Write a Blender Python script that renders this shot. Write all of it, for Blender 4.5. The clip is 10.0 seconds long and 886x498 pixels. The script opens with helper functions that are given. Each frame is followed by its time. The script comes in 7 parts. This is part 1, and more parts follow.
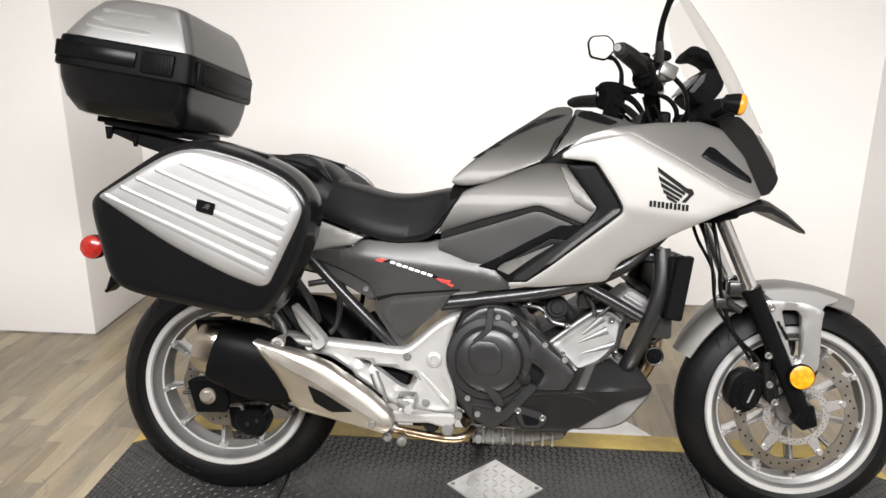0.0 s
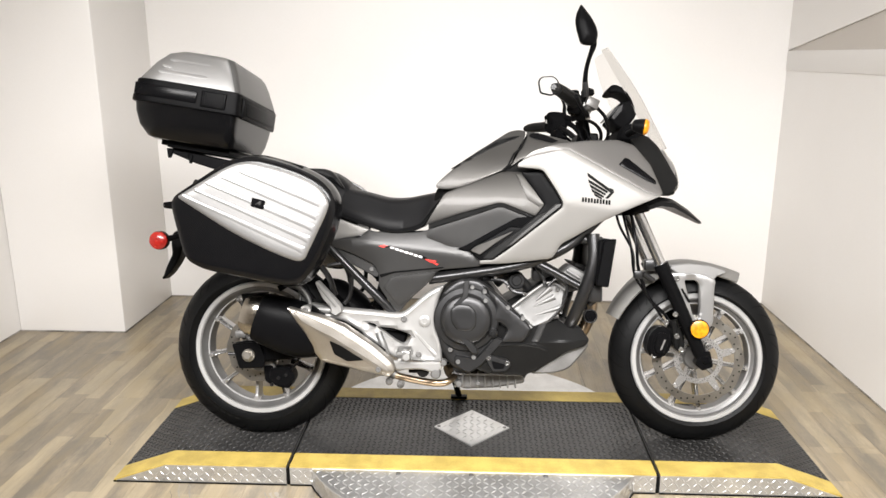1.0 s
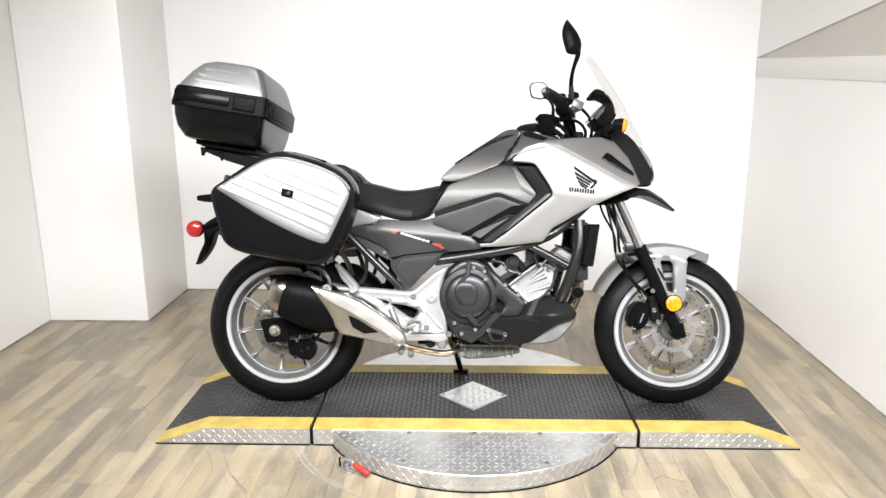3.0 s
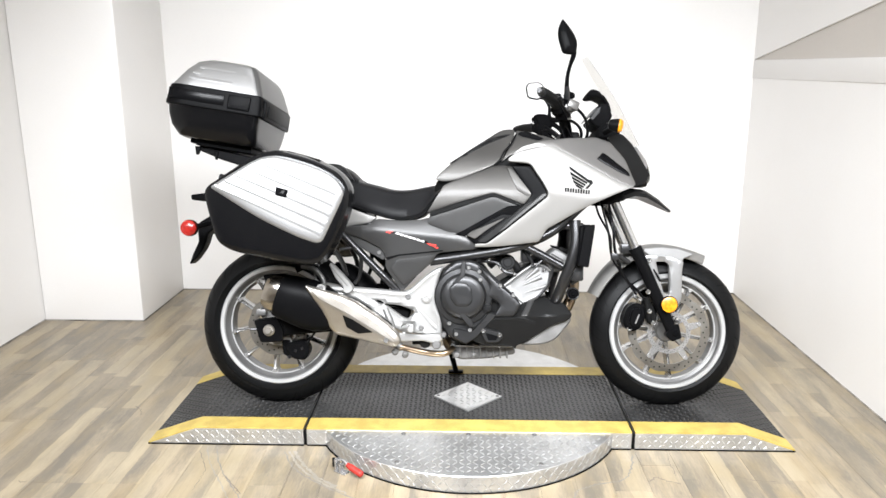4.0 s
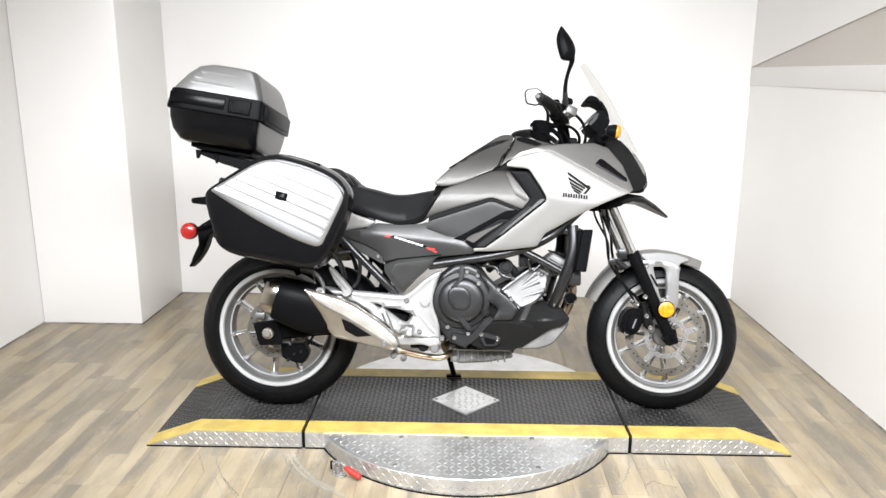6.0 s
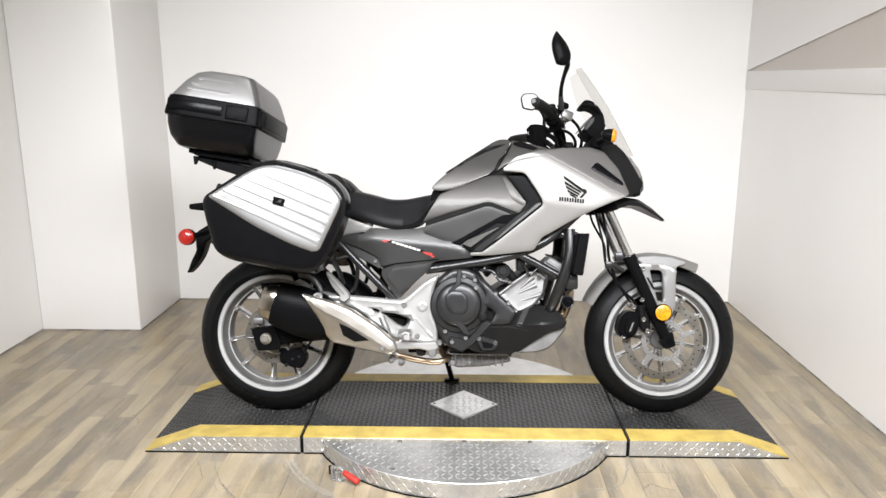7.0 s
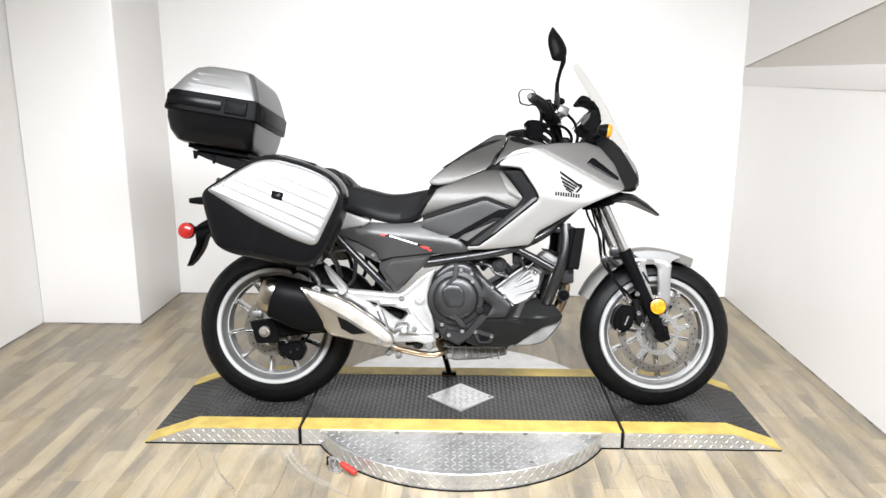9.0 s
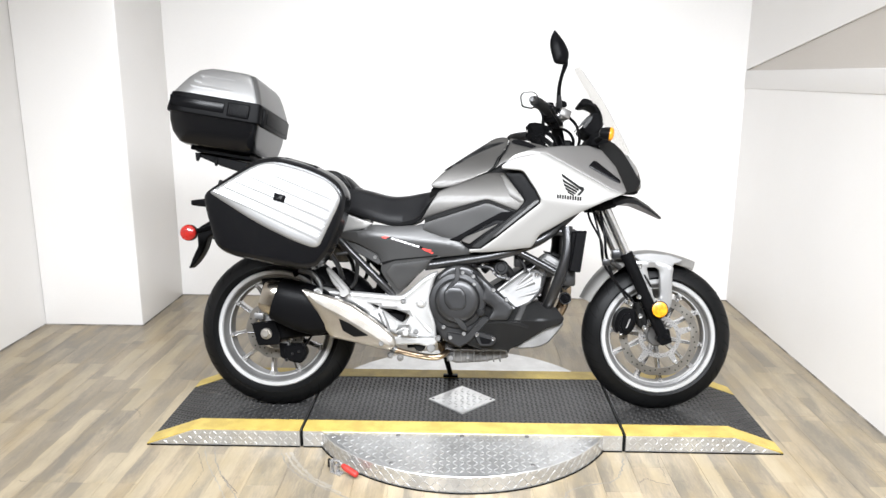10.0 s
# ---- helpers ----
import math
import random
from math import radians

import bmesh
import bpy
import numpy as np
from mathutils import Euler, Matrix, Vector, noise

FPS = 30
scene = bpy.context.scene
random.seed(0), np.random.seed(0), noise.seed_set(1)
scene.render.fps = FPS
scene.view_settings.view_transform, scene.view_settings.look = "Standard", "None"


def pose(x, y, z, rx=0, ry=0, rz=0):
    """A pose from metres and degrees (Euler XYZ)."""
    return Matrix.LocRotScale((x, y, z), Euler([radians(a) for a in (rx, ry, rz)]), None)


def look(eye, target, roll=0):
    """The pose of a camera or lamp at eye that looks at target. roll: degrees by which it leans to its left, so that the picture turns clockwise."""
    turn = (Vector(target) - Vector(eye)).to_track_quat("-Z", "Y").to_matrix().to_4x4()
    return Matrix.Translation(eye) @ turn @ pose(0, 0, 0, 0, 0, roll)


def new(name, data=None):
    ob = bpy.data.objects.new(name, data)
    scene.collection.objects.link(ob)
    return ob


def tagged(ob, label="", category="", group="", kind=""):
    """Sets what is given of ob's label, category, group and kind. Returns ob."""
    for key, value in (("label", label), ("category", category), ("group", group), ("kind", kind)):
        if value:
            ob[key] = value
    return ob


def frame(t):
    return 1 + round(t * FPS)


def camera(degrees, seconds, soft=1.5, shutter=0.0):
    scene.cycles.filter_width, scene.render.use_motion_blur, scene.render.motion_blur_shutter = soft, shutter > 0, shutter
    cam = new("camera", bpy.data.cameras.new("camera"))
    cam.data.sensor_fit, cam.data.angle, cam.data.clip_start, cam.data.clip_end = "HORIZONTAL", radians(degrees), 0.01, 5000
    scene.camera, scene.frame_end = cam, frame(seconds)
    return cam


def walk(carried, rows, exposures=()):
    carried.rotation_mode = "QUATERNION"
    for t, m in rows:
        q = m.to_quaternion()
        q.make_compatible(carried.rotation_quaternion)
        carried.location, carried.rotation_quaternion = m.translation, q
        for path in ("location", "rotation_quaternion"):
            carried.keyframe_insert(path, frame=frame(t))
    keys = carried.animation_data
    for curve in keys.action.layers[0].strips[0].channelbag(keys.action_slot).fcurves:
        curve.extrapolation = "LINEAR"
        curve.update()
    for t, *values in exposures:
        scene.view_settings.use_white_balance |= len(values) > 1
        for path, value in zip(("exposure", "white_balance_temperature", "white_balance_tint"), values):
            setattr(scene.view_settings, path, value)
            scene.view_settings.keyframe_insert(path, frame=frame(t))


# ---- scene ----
cam = camera(61.0, 10.0)
PATH = [
    (0, (0.005, -1.893, 1.369), (-0.154, 0.013, 0.785), 0.2),
    (0.2, (0.002, -2.036, 1.372), (-0.065, -0.107, 0.851), 0.33),
    (0.4, (-0.027, -2.171, 1.386), (-0.107, -0.253, 0.826), -1.1),
    (0.5, (-0.041, -2.24, 1.391), (-0.11, -0.313, 0.859), -1.2),
    (0.7, (-0.03, -2.349, 1.403), (-0.083, -0.413, 0.902), -1.33),
    (1, (0.001, -2.531, 1.402), (-0.081, -0.596, 0.905), 0.0),
    (1.2, (0.028, -2.617, 1.415), (-0.051, -0.682, 0.916), -0.08),
    (1.4, (0.021, -2.693, 1.416), (-0.07, -0.76, 0.911), 0.11),
    (1.5, (0.029, -2.729, 1.415), (-0.063, -0.789, 0.938), -0.4),
    (1.7, (0.002, -2.777, 1.413), (-0.055, -0.832, 0.952), -0.7),
    (2, (-0.036, -2.849, 1.4), (-0.084, -0.908, 0.923), -1.0),
    (2.2, (-0.054, -2.867, 1.407), (-0.101, -0.924, 0.934), -0.47),
    (2.5, (-0.043, -2.898, 1.402), (-0.12, -0.957, 0.928), -0.4),
    (2.7, (-0.041, -2.891, 1.401), (-0.105, -0.949, 0.926), -0.37),
    (3.8, (-0.03, -2.866, 1.399), (-0.079, -0.925, 0.921), -0.15),
    (4, (-0.026, -2.87, 1.393), (-0.078, -0.927, 0.921), -0.0),
    (4.5, (-0.036, -2.874, 1.391), (-0.094, -0.93, 0.924), 0.5),
    (5, (-0.032, -2.879, 1.393), (-0.08, -0.932, 0.937), 0.3),
    (5.5, (-0.03, -2.883, 1.392), (-0.078, -0.938, 0.93), 0.4),
    (7, (-0.021, -2.897, 1.391), (-0.065, -0.947, 0.947), 0.0),
    (7.5, (-0.019, -2.899, 1.388), (-0.06, -0.952, 0.931), 0.1),
    (8, (-0.016, -2.904, 1.391), (-0.056, -0.957, 0.939), 0.2),
    (8.5, (-0.012, -2.911, 1.391), (-0.056, -0.964, 0.937), 0.4),
    (9, (-0.006, -2.926, 1.388), (-0.052, -0.979, 0.935), 0.1),
    (9.5, (-0.002, -2.932, 1.391), (-0.054, -0.985, 0.938), 0.0),
    (10, (-0.007, -2.928, 1.391), (-0.057, -0.98, 0.943), 0.2),
]
walk(cam, [(t, look(eye, target, roll)) for t, eye, target, roll in PATH],
     exposures=[(0.0, -0.40, 6900, 13), (0.6, -0.37, 7000, 13), (1.2, -0.31, 7000, 13), (2.5, -0.18, 6750, 12), (4.5, -0.06, 6500, 11), (5.6, -0.06, 6500, 11), (6.8, -0.33, 6650, 12), (7.6, -0.37, 6650, 12), (8.6, -0.18, 6550, 11), (10.0, -0.06, 6450, 11)])

# ---- world and light ----
world = bpy.data.worlds.new("world")
scene.world = world
world.use_nodes = True
world.node_tree.nodes["Background"].inputs["Color"].default_value = (1.0, 1.0, 1.0, 1)
world.node_tree.nodes["Background"].inputs["Strength"].default_value = 0.05


def area_lamp(name, eye, target, sx, sy, watts, colour, spread):
    data = bpy.data.lights.new(name, "AREA")
    data.shape, data.size, data.size_y, data.energy, data.color = "RECTANGLE", sx, sy, watts, colour
    data.spread = radians(spread)
    ob = new(name, data)
    ob.matrix_world = look(eye, target)
    return ob


WARM = (0.925, 0.962, 1.0)
area_lamp("hanging_lamp", (-1.0, -2.6, 2.58), (-0.5, -0.3, 0.35), 1.9, 0.55, 79, WARM, 98)
area_lamp("hanging_lamp", (1.0, -2.6, 2.58), (0.7, -0.3, 0.35), 1.9, 0.55, 94, WARM, 98)
area_lamp("ceiling_lamp", (0.0, 0.1, 2.76), (0.0, 0.1, 0.0), 1.8, 1.0, 6, WARM, 112)


# ---- materials ----
def material(name, colour, rough=0.5, metal=0.0, second=None, scale=6.0, fine=120.0, bump=0.0, coat=0.0, wear=0.08,
             stretch=(1, 1, 1), per_object=0.0, ior=1.45, shine=0.5):
    """A surface with broad and fine variation of colour and gloss, and fine relief."""
    m = bpy.data.materials.new(name)
    m.use_nodes = True
    nt = m.node_tree
    nodes, links = nt.nodes, nt.links
    b = nodes["Principled BSDF"]
    b.inputs["Metallic"].default_value = metal
    b.inputs["Coat Weight"].default_value = coat
    b.inputs["Coat Roughness"].default_value = 0.08
    b.inputs["IOR"].default_value = ior
    b.inputs["Specular IOR Level"].default_value = shine
    tc = nodes.new("ShaderNodeTexCoord")
    mp = nodes.new("ShaderNodeMapping")
    mp.inputs["Scale"].default_value = stretch
    links.new(tc.outputs["Object"], mp.inputs["Vector"])
    vector = mp.outputs["Vector"]
    info = None
    if per_object:
        info = nodes.new("ShaderNodeObjectInfo")
        shift = nodes.new("ShaderNodeVectorMath")
        shift.operation = "MULTIPLY_ADD"
        shift.inputs[1].default_value = (37, 19, 53)
        links.new(info.outputs["Random"], shift.inputs[0])
        links.new(vector, shift.inputs[2])
        vector = shift.outputs[0]
    n1 = nodes.new("ShaderNodeTexNoise")
    n1.inputs["Scale"].default_value, n1.inputs["Detail"].default_value = scale, 5
    n2 = nodes.new("ShaderNodeTexNoise")
    n2.inputs["Scale"].default_value, n2.inputs["Detail"].default_value = fine, 3
    links.new(vector, n1.inputs["Vector"])
    links.new(vector, n2.inputs["Vector"])
    second = second or tuple(c * (1 - 2.2 * wear) for c in colour)
    ramp = nodes.new("ShaderNodeValToRGB")
    ramp.color_ramp.elements[0].position, ramp.color_ramp.elements[1].position = 0.35, 0.65
    ramp.color_ramp.elements[0].color, ramp.color_ramp.elements[1].color = (*second, 1), (*colour, 1)
    both = nodes.new("ShaderNodeMath")
    both.operation = "MULTIPLY_ADD"
    both.inputs[1].default_value = 0.3
    links.new(n2.outputs["Fac"], both.inputs[0])
    links.new(n1.outputs["Fac"], both.inputs[2])
    level = nodes.new("ShaderNodeMath")
    level.operation = "SUBTRACT"
    level.inputs[1].default_value = 0.15
    links.new(both.outputs[0], level.inputs[0])
    last = level.outputs[0]
    if per_object:
        tone = nodes.new("ShaderNodeMath")
        tone.operation = "MULTIPLY_ADD"
        tone.inputs[1].default_value, tone.inputs[2].default_value = per_object, -per_object / 2
        links.new(info.outputs["Random"], tone.inputs[0])
        add = nodes.new("ShaderNodeMath")
        links.new(last, add.inputs[0])
        links.new(tone.outputs[0], add.inputs[1])
        last = add.outputs[0]
    links.new(last, ramp.inputs["Fac"])
    links.new(ramp.outputs["Color"], b.inputs["Base Color"])
    gloss = nodes.new("ShaderNodeMapRange")
    gloss.inputs["To Min"].default_value = max(0.02, rough - 0.08)
    gloss.inputs["To Max"].default_value = min(1, rough + 0.08)
    links.new(n1.outputs["Fac"], gloss.inputs["Value"])
    links.new(gloss.outputs[0], b.inputs["Roughness"])
    if bump:
        bp = nodes.new("ShaderNodeBump")
        bp.inputs["Strength"].default_value, bp.inputs["Distance"].default_value = min(1, bump), 0.001
        links.new(n2.outputs["Fac"], bp.inputs["Height"])
        links.new(bp.outputs[0], b.inputs["Normal"])
    return m


def glass(name, colour, rough=0.02, weight=1.0, ior=1.45):
    m = bpy.data.materials.new(name)
    m.use_nodes = True
    b = m.node_tree.nodes["Principled BSDF"]
    b.inputs["Base Color"].default_value = (*colour, 1)
    b.inputs["Transmission Weight"].default_value = weight
    b.inputs["Roughness"].default_value = rough
    b.inputs["IOR"].default_value = ior
    return m


def plank_material():
    """Wood-look vinyl: long blurred streaks of grey-brown, tan and ochre with a fine grain, shifted from plank to plank."""
    m = material("vinyl_plank", (0.335, 0.272, 0.186), 0.32, second=(0.150, 0.130, 0.100), scale=2.6, fine=34, bump=0.14,
                 stretch=(5.5, 1.1, 1), per_object=0.13)
    nt = m.node_tree
    nodes, links = nt.nodes, nt.links
    b = nodes["Principled BSDF"]
    base = b.inputs["Base Color"].links[0].from_socket
    geo = nodes.new("ShaderNodeNewGeometry")
    wide = nodes.new("ShaderNodeMapping")
    wide.inputs["Scale"].default_value = (10.0, 3.6, 1)
    links.new(geo.outputs["Position"], wide.inputs["Vector"])
    patch = nodes.new("ShaderNodeTexNoise")
    patch.inputs["Scale"].default_value, patch.inputs["Detail"].default_value = 1.0, 6
    links.new(wide.outputs[0], patch.inputs["Vector"])
    pr = nodes.new("ShaderNodeMapRange")
    pr.inputs["From Min"].default_value, pr.inputs["From Max"].default_value = 0.46, 0.66
    pr.inputs["To Max"].default_value = 0.62
    links.new(patch.outputs["Fac"], pr.inputs["Value"])
    ochre = nodes.new("ShaderNodeMix")
    ochre.data_type = "RGBA"
    ochre.inputs[7].default_value = (0.270, 0.205, 0.112, 1)
    links.new(pr.outputs[0], ochre.inputs[0])
    links.new(base, ochre.inputs[6])
    fibre_map = nodes.new("ShaderNodeMapping")
    fibre_map.inputs["Scale"].default_value = (140, 5, 1)
    links.new(geo.outputs["Position"], fibre_map.inputs["Vector"])
    fibre = nodes.new("ShaderNodeTexNoise")
    fibre.inputs["Scale"].default_value, fibre.inputs["Detail"].default_value = 1.0, 4
    links.new(fibre_map.outputs[0], fibre.inputs["Vector"])
    fr = nodes.new("ShaderNodeMapRange")
    fr.inputs["From Min"].default_value, fr.inputs["From Max"].default_value = 0.52, 0.72
    fr.inputs["To Max"].default_value = 0.45
    links.new(fibre.outputs["Fac"], fr.inputs["Value"])
    grain = nodes.new("ShaderNodeMix")
    grain.data_type = "RGBA"
    grain.inputs[7].default_value = (0.155, 0.125, 0.088, 1)
    links.new(fr.outputs[0], grain.inputs[0])
    links.new(ochre.outputs[2], grain.inputs[6])
    # each plank is printed as narrow staggered strips of paler and greyer wood
    apart = nodes.new("ShaderNodeSeparateXYZ")
    links.new(geo.outputs["Position"], apart.inputs[0])
    wave = nodes.new("ShaderNodeTexNoise")
    wave.inputs["Scale"].default_value, wave.inputs["Detail"].default_value = 7.0, 3
    links.new(geo.outputs["Position"], wave.inputs["Vector"])
    shift = nodes.new("ShaderNodeMath")
    shift.operation = "MULTIPLY_ADD"
    shift.inputs[1].default_value = 0.030
    links.new(wave.outputs["Fac"], shift.inputs[0])
    links.new(apart.outputs["X"], shift.inputs[2])
    turn = nodes.new("ShaderNodeCombineXYZ")
    links.new(apart.outputs["Y"], turn.inputs["X"])
    links.new(shift.outputs[0], turn.inputs["Y"])
    strip = nodes.new("ShaderNodeTexBrick")
    strip.offset, strip.offset_frequency, strip.squash_frequency, strip.squash = 0.37, 2, 3, 0.7
    for key, value in (("Scale", 1.0), ("Mortar Size", 0.0), ("Mortar Smooth", 1.0), ("Bias", 0.0), ("Brick Width", 0.52), ("Row Height", 0.0625)):
        strip.inputs[key].default_value = value
    strip.inputs["Color1"].default_value, strip.inputs["Color2"].default_value = (0, 0, 0, 1), (1, 1, 1, 1)
    links.new(turn.outputs[0], strip.inputs["Vector"])
    pale = nodes.new("ShaderNodeMapRange")
    pale.inputs["From Min"].default_value, pale.inputs["From Max"].default_value, pale.inputs["To Max"].default_value = 0.45, 1.0, 0.50
    links.new(strip.outputs["Color"], pale.inputs["Value"])
    grey = nodes.new("ShaderNodeMapRange")
    grey.inputs["From Min"].default_value, grey.inputs["From Max"].default_value, grey.inputs["To Max"].default_value = 0.45, 0.0, 0.50
    links.new(strip.outputs["Color"], grey.inputs["Value"])
    lighter = nodes.new("ShaderNodeMix")
    lighter.data_type = "RGBA"
    lighter.inputs[7].default_value = (0.385, 0.322, 0.215, 1)
    links.new(pale.outputs[0], lighter.inputs[0])
    links.new(grain.outputs[2], lighter.inputs[6])
    darker = nodes.new("ShaderNodeMix")
    darker.data_type = "RGBA"
    darker.inputs[7].default_value = (0.158, 0.138, 0.108, 1)
    links.new(grey.outputs[0], darker.inputs[0])
    links.new(lighter.outputs[2], darker.inputs[6])
    links.new(darker.outputs[2], b.inputs["Base Color"])
    return m


WALL = material("wall_paint", (0.86, 0.842, 0.822), 0.36, second=(0.835, 0.815, 0.792), scale=1.2, fine=90, bump=0.06)
WALL_BROWN = material("unseen_wall_paint", (0.50, 0.47, 0.43), 0.6, second=(0.46, 0.43, 0.39), scale=1.2, fine=90, bump=0.06)
WALL_SHADE = material("shaded_wall_paint", (0.62, 0.58, 0.535), 0.6, second=(0.59, 0.55, 0.505), scale=1.2, fine=90, bump=0.06)
CEILING = material("ceiling_paint", (0.80, 0.79, 0.78), 0.8, scale=1.0, bump=0.1)
PLANK = plank_material()
SEALANT = material("dirty_sealant", (0.10, 0.09, 0.075), 0.7, second=(0.40, 0.37, 0.33), scale=9)
JOINT = material("plank_joint", (0.22, 0.178, 0.122), 0.8)
TREAD = material("aluminium_tread_plate", (0.60, 0.60, 0.595), 0.33, 0.82, second=(0.50, 0.497, 0.49), scale=14, fine=160, bump=0.08)
GRIP_MAT = material("black_grip_mat", (0.029, 0.0285, 0.028), 0.38, second=(0.014, 0.0136, 0.0132), scale=7, fine=220, bump=0.25, shine=0.42)
YELLOW = material("yellow_safety_paint", (0.50, 0.37, 0.098), 0.5, second=(0.36, 0.262, 0.064), scale=14, fine=150, bump=0.2)
# Black of seals; on slots and gaps it holds their shade as colour.
GAP = material("dark_seal_and_gap", (0.004, 0.004, 0.004), 0.7, shine=0.1)
SILVER = material("silver_metallic_paint", (0.262, 0.256, 0.245), 0.60, 0.8, second=(0.248, 0.242, 0.231), scale=3, fine=900, bump=0.02, coat=0.12)
CASE_SILVER = material("silver_case_plastic", (0.31, 0.308, 0.305), 0.40, 0.7, second=(0.29, 0.288, 0.285), scale=3, fine=900, bump=0.03, coat=0.03)
# Lighter copy of the dark grey paint, toned for what these faces mirror.
UPPER_GREY = material("lit_grey_metallic_paint", (0.150, 0.145, 0.139), 0.42, 0.75, second=(0.140, 0.135, 0.130), scale=3, fine=900, bump=0.02, coat=0.15, shine=0.3)
GUNMETAL = material("dark_grey_metallic_paint", (0.060, 0.0575, 0.054), 0.45, 0.75, second=(0.053, 0.0508, 0.048), scale=3, fine=900, bump=0.02, coat=0.10, shine=0.3)
MATT_GREY = material("matt_dark_grey_plastic", (0.068, 0.0675, 0.067), 0.36, 0.6, second=(0.057, 0.0565, 0.056), scale=5, fine=700, bump=0.08, shine=0.10)
BLACK = material("black_textured_plastic", (0.0040, 0.0040, 0.0044), 0.38, second=(0.003, 0.003, 0.0033), scale=5, fine=700, bump=0.2, shine=0.05)
BELLY_GREY = material("black_grey_plastic", (0.018, 0.018, 0.018), 0.32, 0.4, second=(0.013, 0.013, 0.013), scale=5, fine=700, bump=0.15, shine=0.08)
GLOSS_BLACK = material("gloss_black_plastic", (0.0035, 0.0035, 0.004), 0.22, scale=4, shine=0.12)
MATT_BLACK = material("matt_black_plastic", (0.0035, 0.0035, 0.0038), 0.75, second=(0.0028, 0.0028, 0.003), scale=6, fine=500, bump=0.1, shine=0.03)
# Darker copy of the case silver, averaging reflections on the lid's front.
LID_GREY = material("lid_front_toned_silver", (0.105, 0.104, 0.102), 0.36, 0.55, second=(0.095, 0.094, 0.092), scale=3, fine=900, bump=0.03)
CASE_BLACK = material("black_case_plastic", (0.0045, 0.0045, 0.0049), 0.17, second=(0.0036, 0.0036, 0.004), scale=4, fine=800, bump=0.04, shine=0.28)
SEAT_VINYL = material("black_seat_vinyl", (0.009, 0.009, 0.0095), 0.42, second=(0.007, 0.007, 0.0075), scale=8, fine=420, bump=0.35, shine=0.12)
RUBBER = material("tyre_rubber", (0.0042, 0.0043, 0.0045), 0.44, second=(0.0030, 0.0031, 0.0033), scale=9, fine=260, bump=0.2, shine=0.14)
ALLOY = material("grey_cast_alloy", (0.56, 0.555, 0.55), 0.27, 0.8, second=(0.46, 0.455, 0.45), scale=7, fine=300, bump=0.06)
LIP = material("machined_rim_lip", (0.60, 0.60, 0.595), 0.32, 0.6, second=(0.53, 0.53, 0.525), scale=6, fine=300, bump=0.03)
RIM = material("grey_painted_rim", (0.215, 0.213, 0.210), 0.38, 0.7, second=(0.165, 0.163, 0.161), scale=9, fine=260, bump=0.08)
POLISHED = material("polished_stainless_steel", (0.54, 0.505, 0.45), 0.17, 1.0, second=(0.47, 0.43, 0.375), scale=7, fine=300, bump=0.02)
BRACKET = material("silver_painted_casting", (0.37, 0.366, 0.358), 0.40, 0.55, second=(0.345, 0.341, 0.333), scale=8, fine=350, bump=0.1)
CAST = material("raw_cast_aluminium", (0.225, 0.223, 0.219), 0.50, 0.72, second=(0.160, 0.158, 0.155), scale=14, fine=420, bump=0.2)
ENGINE_BLACK = material("dark_engine_paint", (0.058, 0.058, 0.059), 0.37, 0.8, second=(0.046, 0.046, 0.047), scale=8, fine=500, bump=0.14, shine=0.10)
FRAME_PAINT = material("satin_grey_frame_paint", (0.042, 0.042, 0.043), 0.30, 0.75, second=(0.034, 0.034, 0.035), scale=6, fine=400, bump=0.06, coat=0.1, shine=0.35)
STEEL = material("brushed_stainless_steel", (0.42, 0.395, 0.36), 0.36, 0.9, second=(0.34, 0.315, 0.28), scale=9, fine=300, bump=0.05)
PIPE_STEEL = material("heat_tinted_steel", (0.40, 0.31, 0.21), 0.30, 1.0, second=(0.28, 0.21, 0.145), scale=11, bump=0.02)
CHROME = material("bright_plated_steel", (0.66, 0.66, 0.66), 0.18, 0.95, scale=6)
ROTOR = material("brake_rotor_steel", (0.38, 0.365, 0.335), 0.32, 1.0, second=(0.30, 0.285, 0.26), scale=18, fine=500)
DARK = material("dark_mechanical_parts", (0.005, 0.005, 0.005), 0.5, 0.2, second=(0.009, 0.0088, 0.0085), scale=24, shine=0.1)
SUMP = material("dull_cast_metal", (0.24, 0.235, 0.228), 0.40, 0.65, second=(0.14, 0.137, 0.132), scale=16, fine=400, bump=0.2)
AMBER = material("amber_reflector", (0.64, 0.27, 0.006), 0.35, second=(0.45, 0.155, 0.004), scale=70, coat=0.1)
RED_LENS = material("red_lens", (0.33, 0.015, 0.010), 0.25, second=(0.23, 0.010, 0.008), scale=60, coat=0.25)
RED = material("red_decal", (0.70, 0.055, 0.045), 0.35)
WHITE = material("white_decal", (0.80, 0.79, 0.78), 0.35)
DECAL_BLACK = material("black_decal", (0.010, 0.010, 0.010), 0.5, shine=0.05)
RED_GRIP = material("red_rubber_grip", (0.40, 0.028, 0.02), 0.5, scale=30, fine=200, bump=0.2)
SCREEN = glass("clear_windscreen", (0.86, 0.855, 0.845), 0.01, 1.0, 1.06)
LENS = glass("clear_lamp_lens", (0.98, 0.98, 0.98), 0.05)
MIRROR = bpy.data.materials.new("mirror_glass")
MIRROR.use_nodes = True
MIRROR.node_tree.nodes["Principled BSDF"].inputs["Metallic"].default_value = 1.0
MIRROR.node_tree.nodes["Principled BSDF"].inputs["Base Color"].default_value = (0.70, 0.70, 0.69, 1)
MIRROR.node_tree.nodes["Principled BSDF"].inputs["Roughness"].default_value = 0.03


